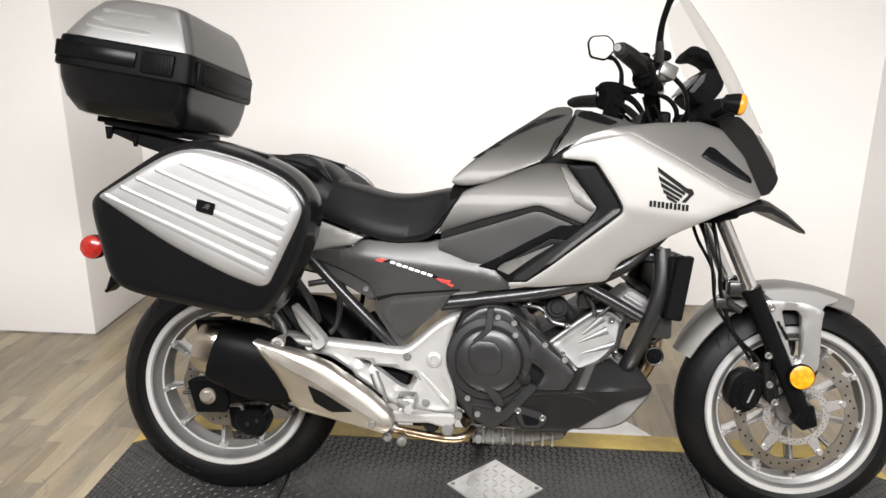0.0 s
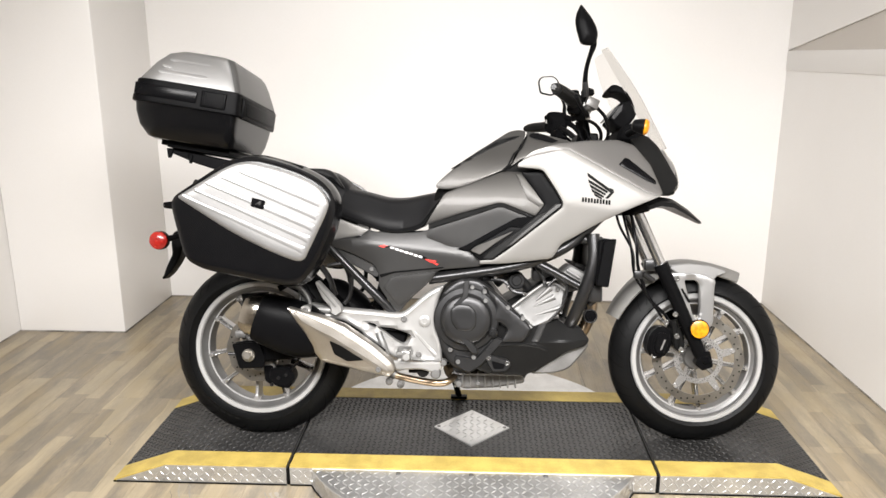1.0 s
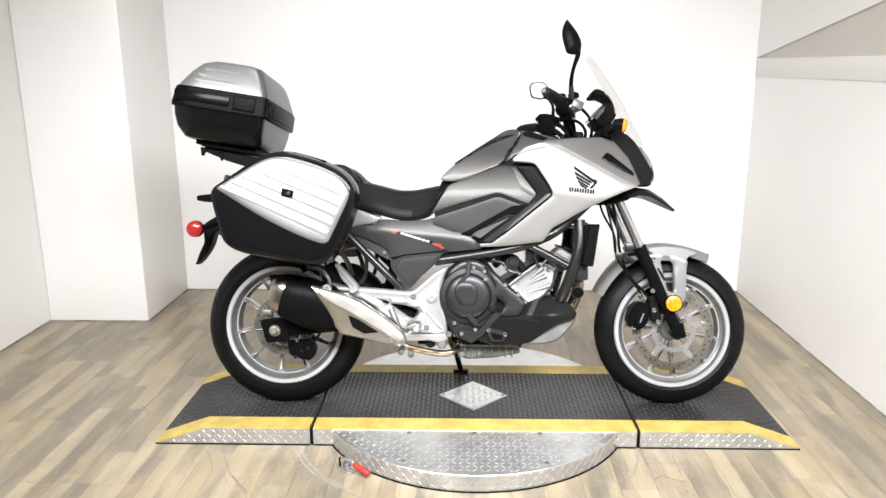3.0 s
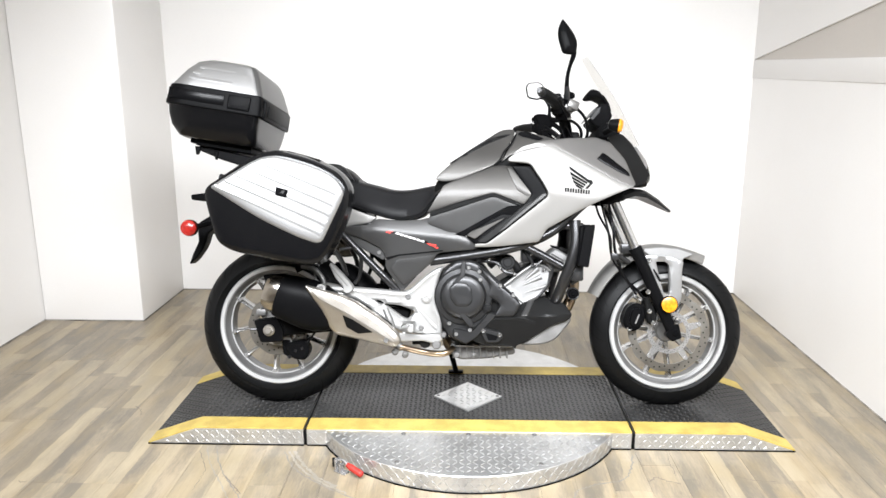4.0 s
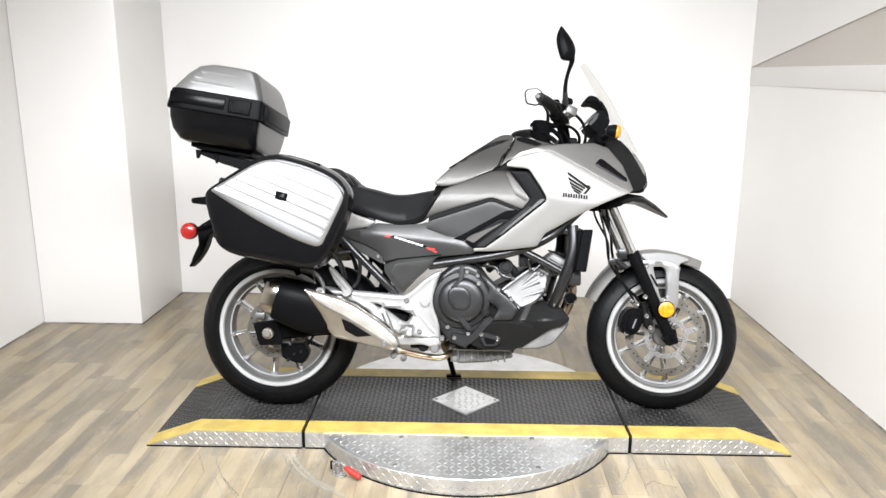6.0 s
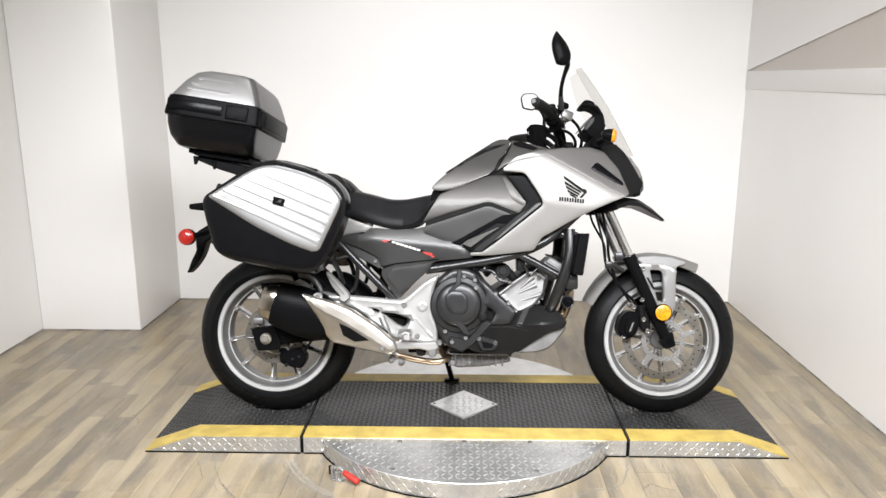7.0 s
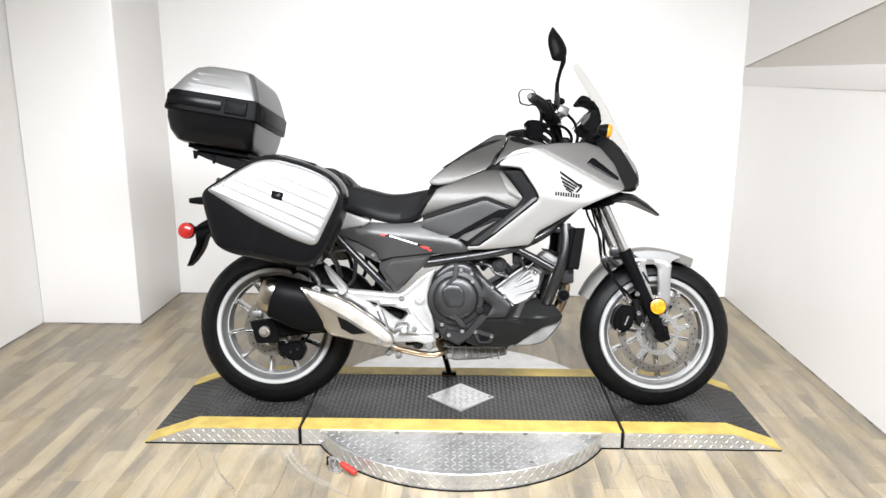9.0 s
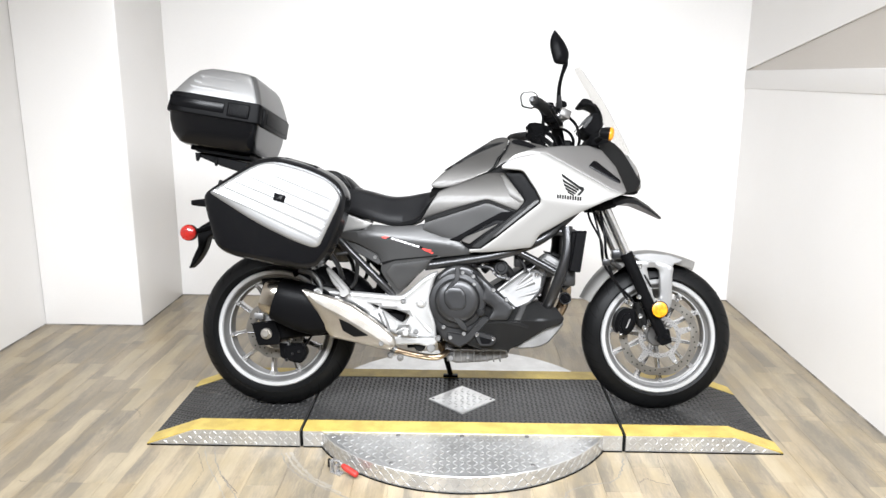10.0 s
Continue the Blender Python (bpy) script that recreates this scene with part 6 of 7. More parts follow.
for (x0, z0), (xh, zh), tail, tip in (((0.366, 0.936), (0.440, 0.884), 0.0095, 0.0085), ((0.369, 0.915), (0.432, 0.8765), 0.0086, 0.0056), ((0.374, 0.899), (0.426, 0.8685), 0.0080, 0.0052), ((0.380, 0.884), (0.420, 0.8610), 0.0074, 0.0048), ((0.388, 0.870), (0.414, 0.8550), 0.0066, 0.0042)):
    part("wing_emblem", shell([(x0, z0), (x0 + 0.002, z0 - tail * 1.25), (xh - 0.0015, zh - tip * 1.2), (xh, zh)], face, [(0, -0.004), (0, 0.0018), (0.001, 0.0019)], -1, 0.001, grain=0.006), DECAL_BLACK, fairing)
part("wing_emblem", shell([(0.436, 0.8870), (0.449, 0.8845), (0.4535, 0.8740), (0.434, 0.8520), (0.424, 0.8535), (0.441, 0.8715), (0.437, 0.8780)], face, [(0, -0.004), (0, 0.0016), (0.001, 0.0017)], -1, 0.002, grain=0.006), DECAL_BLACK, fairing)
for i in range(5):
    for k in (0, 1):
        a, b = 0.3495 + 0.0192 * i + 0.0092 * k, 0.8560 - 0.0020 * i
        part("maker_mark", shell([(a, b), (a + 0.0062, b - 0.0006), (a + 0.0056, b - 0.0152), (a - 0.0006, b - 0.0146)], face, [(0, -0.004), (0, 0.0014), (0.0006, 0.0015)], -1, 0.0006, grain=0.006), DECAL_BLACK, fairing)
# nose: beak, lamp, screen, instruments
part("nose_core", loft([(0.50, 0, 0.97, 0.16, 0.075), (0.58, 0, 0.965, 0.14, 0.085), (0.64, 0, 0.945, 0.105, 0.075), (0.69, 0, 0.915, 0.06, 0.045), (0.705, 0, 0.900, 0.03, 0.025)]), DARK, bike)
headlight = part("headlight", loft([(0.58, 0, 0.960, 0.125, 0.070), (0.655, 0, 0.955, 0.110, 0.078), (0.690, 0, 0.936, 0.080, 0.056), (0.708, 0, 0.920, 0.050, 0.036), (0.716, 0, 0.912, 0.03, 0.020)]), LENS, bike, "clear headlight lens")
part("reflector_bowl", loft([(0.58, 0, 0.955, 0.115, 0.062), (0.655, 0, 0.950, 0.098, 0.068), (0.682, 0, 0.930, 0.068, 0.046), (0.698, 0, 0.916, 0.040, 0.028)]), LIP, headlight, "bright headlight reflector")
beak_bm = bmesh.new()
rows = []
for x, z, hw, th in ((0.590, 0.835, 0.120, 0.034), (0.640, 0.852, 0.105, 0.036), (0.690, 0.846, 0.080, 0.034), (0.745, 0.816, 0.054, 0.027), (0.801, 0.778, 0.018, 0.011)):
    rows.append([beak_bm.verts.new((x, y * hw, z + dz * th)) for y, dz in ((-1, -0.55), (-1, -0.1), (-0.75, 0.3), (0, 0.5), (0.75, 0.3), (1, -0.1), (1, -0.55), (0, -0.5))])
for lo, hi in zip(rows, rows[1:]):
    for j in range(8):
        beak_bm.faces.new((lo[j], lo[(j + 1) % 8], hi[(j + 1) % 8], hi[j]))
beak_bm.faces.new(list(reversed(rows[0]))), beak_bm.faces.new(rows[-1])
part("beak", beak_bm, BELLY_GREY, bike, "dark grey beak under the headlight", 25)
screen_bm = bmesh.new()
prof = smooth_path([(0.676, 1.036, 0.140), (0.624, 1.136, 0.155), (0.580, 1.219, 0.150), (0.528, 1.300, 0.128), (0.468, 1.388, 0.075)], 4)
rows = []
for x, z, hw in prof:
    ring = []
    for skin in (0, 1):
        for j in (range(13) if skin == 0 else range(12, -1, -1)):
            f = j / 6 - 1
            ring.append(screen_bm.verts.new((x - 0.075 * f * f * (hw / 0.16) - skin * 0.002, f * hw, z - 0.02 * f * f)))
    rows.append(ring)
for lo, hi in zip(rows, rows[1:]):
    for j in range(26):
        screen_bm.faces.new((lo[j], lo[(j + 1) % 26], hi[(j + 1) % 26], hi[j]))
screen_bm.faces.new(list(reversed(rows[0]))), screen_bm.faces.new(rows[-1])
screen = part("windscreen", screen_bm, SCREEN, bike, "clear curved windscreen", 60)
screen.visible_shadow = False
dash = part("instrument_binnacle", join(prism([(0.462, 1.130), (0.494, 1.161), (0.500, 1.190), (0.540, 1.192), (0.556, 1.165), (0.552, 1.140), (0.534, 1.114), (0.504, 1.096), (0.482, 1.108)], -0.085, 0.085, 0.006, 0.008),
                                        prism([(0.455, 1.228), (0.471, 1.252), (0.490, 1.252), (0.528, 1.234), (0.549, 1.200), (0.560, 1.172), (0.548, 1.168), (0.536, 1.194), (0.518, 1.214), (0.492, 1.226), (0.470, 1.222)], -0.062, 0.062, 0.006, 0.008)), MATT_BLACK, bike, "black instrument housing under a visor")
part("display", join(prism([(0.459, 1.133), (0.490, 1.164), (0.494, 1.176), (0.489, 1.178), (0.456, 1.137)], -0.075, 0.075, 0.001), prism([(0.466, 1.134), (0.494, 1.174), (0.508, 1.180), (0.504, 1.158), (0.478, 1.128)], -0.0875, -0.084, 0.001)), BELLY_GREY, dash, "grey display side")
part("dash_support", prism([(0.480, 1.05), (0.500, 1.105), (0.560, 1.120), (0.585, 1.07), (0.57, 1.04)], -0.11, 0.11, 0.012, 0.02), MATT_BLACK, bike)
for s in (-1, 1):
    sig = part("front_indicator", join(tube([(0.510, s * 0.17, 1.070), (0.525, s * 0.215, 1.078), (0.535, s * 0.235, 1.082)], [0.012, 0.010, 0.016], 12),
                                       moved(turned([(0.007, -0.036), (0.018, -0.030), (0.024, -0.010), (0.0255, 0.004)], (0, 0, 0), "x", 24), pose(0.538, s * 0.262, 1.083, 0, 10, s * 12))), BLACK, bike, "black indicator with an amber lens")
    part("indicator_lens", moved(turned([(0.0250, 0.003), (0.0250, 0.010), (0.019, 0.017), (0.008, 0.020)], (0, 0, 0), "x", 24), pose(0.538, s * 0.262, 1.083, 0, 10, s * 12)), AMBER, sig, "amber indicator lens")

# -- handlebar and controls --
bar = part("handlebar", tube([(0.244, -0.415, 1.173), (0.314, -0.300, 1.162), (0.362, -0.200, 1.130), (0.400, -0.070, 1.085), (0.400, 0.070, 1.085), (0.370, 0.200, 1.144), (0.324, 0.300, 1.178), (0.254, 0.415, 1.189)], 0.011, 12), BLACK, bike, "black tubular handlebar")
bar.matrix_basis = pose(0.346, 0, 1.135) @ pose(0, 0, 0, -2.5, 0, 2.3) @ pose(-0.360, 0, -1.150)
part("bar_clamp", join(prism([(0.36, 1.055), (0.44, 1.060), (0.44, 1.095), (0.37, 1.098)], -0.075, 0.075, 0.008, 0.01), tube([(0.455, 0, 0.82), (0.40, 0, 1.06)], 0.03, 14)), BLACK, bar)
for s in (-1, 1):
    up, on = (0.016, 0.010) if s > 0 else (0.0, 0.0)
    part("grip", tube([(0.241 + on, s * 0.420, 1.173 + up), (0.262 + on, s * 0.385, 1.171 + up), (0.290 + on, s * 0.340, 1.166 + up), (0.308 + on, s * 0.310, 1.163 + up), (0.312 + on, s * 0.303, 1.162 + up)], [0.0175, 0.0195, 0.0205, 0.0215, 0.0265], 20, 4), RUBBER, bar, "ribbed black rubber grip")
    part("bar_end", tube([(0.229 + on, s * 0.440, 1.174 + up), (0.232 + on, s * 0.434, 1.174 + up), (0.241 + on, s * 0.420, 1.173 + up)], [0.008, 0.0125, 0.0145], 16), FRAME_PAINT if s < 0 else BLACK, bar)
    part("switch_box", join(moved(box(-0.024, 0.024, -0.026, 0.026, -0.030, 0.030, 0.010), pose(0.326 + on, s * 0.276, 1.157 + up, 15, 15, s * 28)), box(0.298 + on, 0.314 + on, s * 0.285 - 0.012, s * 0.285 + 0.012, 1.170 + up, 1.190 + up, 0.004)), MATT_BLACK, bar)
    part("lever", tube([(0.352, s * 0.225, 1.130), (0.362, s * 0.270, 1.120), (0.330, s * 0.350, 1.130), (0.300, s * 0.420, 1.150)], [0.010, 0.008, 0.006, 0.007], 10, 5, 1.0), ALLOY if s > 0 else BLACK, bar)
    part("lever_bracket", join(moved(box(-0.022, 0.026, -0.03, 0.03, -0.018, 0.020, 0.006), pose(0.345, s * 0.232, 1.130, 10, 10, s * 20))), MATT_BLACK, bar)
# near mirror: its rounded back faces outwards; the glass faces the rider
stalk = part("mirror_stalk", tube([(0.346, -0.300, 1.175), (0.344, -0.312, 1.212), (0.343, -0.340, 1.248), (0.349, -0.365, 1.282), (0.357, -0.385, 1.312), (0.352, -0.396, 1.335)], [0.0095, 0.0085, 0.0070, 0.0070, 0.0095, 0.012], 12), BLACK, bike, "black mirror stalk")
back = [(0.316, 1.435), (0.352, 1.393), (0.371, 1.353), (0.363, 1.313), (0.337, 1.309), (0.315, 1.313), (0.299, 1.367), (0.300, 1.401)]
back_r = [0.008, 0.03, 0.02, 0.014, 0.02, 0.010, 0.03, 0.02]
housing = part("mirror_housing", shell(back, slanted(0.400, 0.335, 1.37, -0.25, -0.10), [(0.004, -0.012), (0.0, -0.009), (0.0, -0.002), (0.002, 0.004), (0.006, 0.009), (0.014, 0.015), (0.026, 0.020)], -1, back_r, 5, grain=0.008), BLACK, stalk, "black mirror housing", 50)
part("mirror_glass", shell([(x * 0.9 + 0.0335, z * 0.9 + 0.137) for x, z in back], slanted(0.389, 0.335, 1.37, -0.25, -0.10), [(0, -0.0015), (0, 0.0)], -1, back_r, 5), MIRROR, housing, "mirror glass")
# far mirror: its glass faces across the machine
stalk = part("mirror_stalk", tube([(0.352, 0.295, 1.180), (0.353, 0.305, 1.205), (0.354, 0.330, 1.246), (0.340, 0.372, 1.285), (0.322, 0.398, 1.300)], [0.0085, 0.0080, 0.0065, 0.0065, 0.010], 12), BLACK, bike, "black mirror stalk")
pane = [(0.257, 1.350), (0.269, 1.370), (0.318, 1.370), (0.337, 1.350), (0.342, 1.315), (0.312, 1.282), (0.264, 1.297)]
housing = part("mirror_housing", shell(pane, slanted(-0.402, 0.3, 1.33, 0.42, -0.40), [(0.020, -0.030), (0.008, -0.022), (0.0, -0.008), (0.0, 0.0), (0.0035, 0.003), (0.007, 0.001)], -1, 0.012, 4, grain=0.008), BLACK, stalk, "black mirror housing", 50)
part("mirror_glass", shell([(x * 0.87 + 0.0389, z * 0.87 + 0.1726) for x, z in pane], slanted(-0.3995, 0.3, 1.33, 0.42, -0.40), [(0, -0.0035), (0, 0.003)], -1, 0.010, 4), MIRROR, housing, "mirror glass")
part("stalk_collar", tube([(0.347, -0.302, 1.172), (0.346, -0.310, 1.195), (0.344, -0.316, 1.216)], [0.0105, 0.0100, 0.0085], 14), FRAME_PAINT, stalk.parent, "grey stalk collar")
part("master_cylinder_body", join(moved(box(-0.022, 0.022, -0.02, 0.02, -0.017, 0.017, 0.006), pose(0.372, -0.272, 1.158, 0, 20, 15)), tube([(0.352, -0.285, 1.145), (0.388, -0.262, 1.150)], 0.010, 10)), SUMP, bar, "dull brake master cylinder")
part("brake_reservoir", join(disc(0.350, 1.172, -0.262, -0.215, 0.020, 0.004), box(0.335, 0.375, -0.27, -0.215, 1.150, 1.168, 0.005)), MATT_BLACK, bar)
part("stop_switch", box(0.304, 0.316, -0.300, -0.285, 1.176, 1.184, 0.002), RED, bar, "red stop switch")
part("lever_adjuster", join(tube([(0.352, -0.255, 1.145), (0.372, -0.25, 1.130)], 0.011, 10), tube([(0.36, -0.27, 1.125), (0.366, -0.26, 1.112)], 0.008, 10)), SUMP, bar)
for pts, rad in (([(0.392, -0.26, 1.150), (0.425, -0.245, 1.118), (0.445, -0.20, 1.075), (0.448, -0.13, 1.045), (0.448, -0.08, 1.02)], 0.006), ([(0.352, -0.22, 1.120), (0.40, -0.20, 1.105), (0.425, -0.18, 1.075), (0.425, -0.14, 1.035)], 0.006), ([(0.345, -0.21, 1.105), (0.372, -0.19, 1.085), (0.395, -0.17, 1.045)], 0.005), ([(0.340, -0.20, 1.110), (0.355, -0.18, 1.075), (0.372, -0.17, 1.04)], 0.005),
                 ([(0.34, 0.22, 1.13), (0.38, 0.19, 1.11), (0.41, 0.14, 1.04)], 0.006), ([(0.33, 0.24, 1.11), (0.31, 0.20, 1.07), (0.34, 0.15, 1.04)], 0.005)):
    part("control_cable", tube(pts, rad, 8, 6), GLOSS_BLACK, bar)
# left-hand controls
perch = part("switch_housing", join(prism([(0.276, 1.190), (0.288, 1.201), (0.315, 1.203), (0.346, 1.198), (0.366, 1.160), (0.344, 1.110), (0.306, 1.110), (0.292, 1.138), (0.296, 1.160)], 0.245, 0.300, 0.010, 0.012),
                                   prism([(0.274, 1.192), (0.286, 1.196), (0.296, 1.150), (0.284, 1.142)], 0.288, 0.318, 0.005, 0.006)), MATT_BLACK, bike, "black left-hand switch housing")
part("clutch_perch", join(tube([(0.340, 0.265, 1.186), (0.362, 0.245, 1.176), (0.382, 0.240, 1.172), (0.402, 0.238, 1.181)], [0.013, 0.011, 0.009, 0.007], 10, 5), tube([(0.352, 0.262, 1.165), (0.378, 0.240, 1.146), (0.398, 0.230, 1.122), (0.414, 0.220, 1.090)], [0.012, 0.010, 0.009, 0.008], 10, 5),
                          disc(0.334, 1.136, 0.235, 0.262, 0.022, 0.004, 20)), MATT_BLACK, perch)
for bx, bz, by, br in ((0.284, 1.168, -0.286, 0.0085), (0.318, 1.128, -0.244, 0.0060)):
    part("perch_screw", bolt(bx, bz, by, br, -1), SUMP, perch)
part("control_cable", tube([(0.330, 0.24, 1.115), (0.345, 0.22, 1.085), (0.380, 0.19, 1.082), (0.410, 0.16, 1.095)], 0.0055, 8, 6), GLOSS_BLACK, perch)
# right-hand controls
right = part("throttle_housing", join(prism([(0.296, 1.194), (0.328, 1.196), (0.340, 1.146), (0.306, 1.136), (0.292, 1.160)], -0.296, -0.262, 0.008, 0.010),
                                     prism([(0.336, 1.192), (0.357, 1.205), (0.377, 1.198), (0.380, 1.182), (0.356, 1.176)], -0.285, -0.255, 0.004, 0.005),
                                     tube([(0.336, -0.262, 1.160), (0.344, -0.225, 1.115), (0.356, -0.17, 1.080), (0.366, -0.12, 1.045)], [0.013, 0.015, 0.013, 0.012], 12, 5)), MATT_BLACK, bike, "black throttle housing and brake perch")
for bx, bz, by, br in ((0.306, 1.150, 0.297, 0.0055), (0.330, 1.180, 0.297, 0.0050), (0.346, 1.150, 0.285, 0.0060)):
    part("housing_screw", bolt(bx, bz, by, br), SUMP, right)
for pts, rad in (([(0.310, -0.270, 1.135), (0.330, -0.24, 1.112), (0.350, -0.20, 1.098)], 0.006), ([(0.300, -0.265, 1.128), (0.318, -0.25, 1.118), (0.338, -0.23, 1.122)], 0.0045)):
    part("control_cable", tube(pts, rad, 8, 6), GLOSS_BLACK, right)

# -- tail: indicators, plate holder --
for s in (-1, 1):
    sig = part("rear_indicator", join(tube([(-0.985, s * 0.05, 0.735), (-1.03, s * 0.14, 0.712), (-1.055, s * 0.165, 0.705)], [0.012, 0.010, 0.012], 12), disc(-1.075, 0.700, s * 0.160, s * 0.184, 0.032, 0.004, 28)), BLACK, bike, "black rear indicator stalk")
    part("indicator_lens", turned([(0.031, s * 0.184), (0.030, s * 0.190), (0.020, s * 0.197), (0.008, s * 0.199)], (-1.075, 0, 0.700), "y", 28), RED_LENS, sig, "round red lens")
part("plate_holder", prism([(-0.955, 0.790), (-1.000, 0.775), (-1.088, 0.722), (-1.094, 0.690), (-1.090, 0.645), (-1.112, 0.599), (-1.128, 0.551), (-1.102, 0.574), (-1.076, 0.610), (-1.062, 0.638), (-1.050, 0.680), (-0.985, 0.725), (-0.930, 0.760)], -0.035, 0.035, 0.006, 0.008), BLACK, bike, "black plate holder and mudflap")
part("tail_light", prism([(-1.110, 0.832), (-1.060, 0.838), (-0.960, 0.850), (-0.960, 0.810), (-1.060, 0.806), (-1.108, 0.812)], -0.07, 0.07, 0.008, 0.008), GLOSS_BLACK, bike)
part("rear_fender", prism([(-0.96, 0.86), (-0.98, 0.78), (-0.93, 0.74), (-0.60, 0.70), (-0.40, 0.66), (-0.38, 0.74), (-0.60, 0.80)], -0.10, 0.10, 0.01, 0.02), BLACK, bike)
part("luggage_rack", join(prism([(-1.075, 1.010), (-1.060, 1.024), (-0.80, 0.968), (-0.66, 0.940), (-0.66, 0.925), (-0.90, 0.945), (-0.975, 0.968)], -0.10, 0.10, 0.005, 0.006),
                                 *[tube([(-0.86, s * 0.12, 0.965), (-0.76, s * 0.14, 0.93), (-0.70, s * 0.14, 0.87), (-0.66, s * 0.13, 0.83)], 0.011, 10) for s in (-1, 1)],
                                 prism([(-1.078, 1.022), (-1.052, 1.020), (-1.066, 0.988), (-1.074, 0.988)], -0.105, -0.090, 0.002, 0.003), prism([(-1.004, 1.004), (-0.984, 0.998), (-0.992, 0.968), (-0.998, 0.968)], -0.105, -0.090, 0.002, 0.003)), BLACK, bike, "black rear luggage rack")
for s in (-1, 1):
    part("case_mount", tube([(-0.80, s * 0.13, 0.84), (-0.80, s * 0.20, 0.83), (-0.62, s * 0.21, 0.74), (-0.50, s * 0.19, 0.60), (-0.47, s * 0.17, 0.52)], 0.010, 10), FRAME_PAINT, bike)
    part("mount_link", tube([(-0.495, s * 0.18, 0.62), (-0.44, s * 0.17, 0.625), (-0.415, s * 0.17, 0.59), (-0.42, s * 0.165, 0.52), (-0.44, s * 0.165, 0.49)], 0.008, 10), FRAME_PAINT, bike)


# -- luggage: two side cases and a top case, locked to their mounts --
def side_case(s):
    top = new("side_case")
    top.matrix_world = BIKE
    out = [(-0.920, 0.838), (-0.740, 0.956), (-0.660, 0.968), (-0.545, 0.938), (-0.456, 0.896), (-0.416, 0.838), (-0.424, 0.768), (-0.482, 0.632), (-0.520, 0.584), (-0.565, 0.578), (-0.832, 0.628), (-0.876, 0.655), (-0.914, 0.790)]
    r = [0.03, 0.05, 0.04, 0.05, 0.05, 0.04, 0.06, 0.04, 0.02, 0.03, 0.05, 0.03, 0.05]
    body = part("body", shell(out, 0.0, [(0.075, 0.205), (0.060, 0.212), (0.022, 0.30), (-0.004, 0.372)], s, r, 5), CASE_BLACK, top, "black moulded inner shell")
    part("seam", shell(out, 0.0, [(0.004, 0.370), (-0.002, 0.371), (-0.002, 0.380)], s, r, 5), GAP, top)
    lid = part("lid", shell(out, 0.0, [(0.0, 0.378), (-0.010, 0.380), (-0.011, 0.400), (-0.008, 0.425), (-0.004, 0.440), (0.003, 0.455), (0.011, 0.463), (0.020, 0.466)], s, r, 5), CASE_BLACK, top, "black outer shell with rounded edges")
    face = [(-0.898, 0.842), (-0.740, 0.938), (-0.680, 0.952), (-0.560, 0.922), (-0.468, 0.882), (-0.432, 0.832), (-0.440, 0.800), (-0.508, 0.656), (-0.530, 0.650), (-0.600, 0.674), (-0.730, 0.736)]
    fr = [0.012, 0.05, 0.03, 0.05, 0.04, 0.03, 0.03, 0.012, 0.02, 0.05, 0.06]
    plane = slanted(0.466, -0.65, 0.80, 0.0, 0.0)
    cover = part("cover_panel", shell(face, plane, [(0, -0.02), (0, 0.002), (0.003, 0.0060), (0.008, 0.0090), (0.015, 0.0105), (0.03, 0.0110)], s, fr, 5), CASE_SILVER, top, "silver cover panel with pressed ribs")
    for (xa, za), (xb, zb) in (((-0.880, 0.846), (-0.508, 0.684)), ((-0.842, 0.864), (-0.492, 0.716)), ((-0.806, 0.884), (-0.478, 0.750)), ((-0.762, 0.904), (-0.466, 0.784)), ((-0.706, 0.920), (-0.456, 0.822))):
        a, b = Vector((xa, za)), Vector((xb, zb))
        way = (b - a).normalized()
        n = Vector((-way.y, way.x)) * 0.0125
        part("rib", shell([a - n * 0.5, b - n, b + n, a + n * 0.5], slanted(0.4768, -0.65, 0.80), [(0, -0.006), (0, -0.0004), (0.003, 0.0003), (0.0065, 0.0009), (0.011, 0.0012)], s, 0.007, 4), CASE_SILVER, cover, "", 70)
    badge = part("badge", shell([(-0.664, 0.842), (-0.624, 0.832), (-0.630, 0.806), (-0.668, 0.816)], 0.478, [(0, -0.006), (0, 0.003), (0.002, 0.0045)], s, 0.003), GLOSS_BLACK, cover, "small black badge")
    part("badge_mark", shell([(-0.654, 0.820), (-0.640, 0.832), (-0.634, 0.828), (-0.640, 0.818), (-0.646, 0.823)], 0.4825, [(0, -0.001), (0, 0.0008)], s, 0.002), MATT_GREY, badge)
    part("carry_handle", shell([(-0.640, 0.972), (-0.520, 0.940), (-0.524, 0.924), (-0.642, 0.956)], 0.395, [(0, -0.03), (0, 0.03), (0.003, 0.034)], s, 0.006), BLACK, top, "black carrying handle")
    part("foot", box(-0.80, -0.76, min(s * 0.26, s * 0.30), max(s * 0.26, s * 0.30), 0.612, 0.640, 0.003), BLACK, top)
    return tagged(top, "silver and black hard side case mounted on the motorcycle", "pannier", "motorcycle luggage")


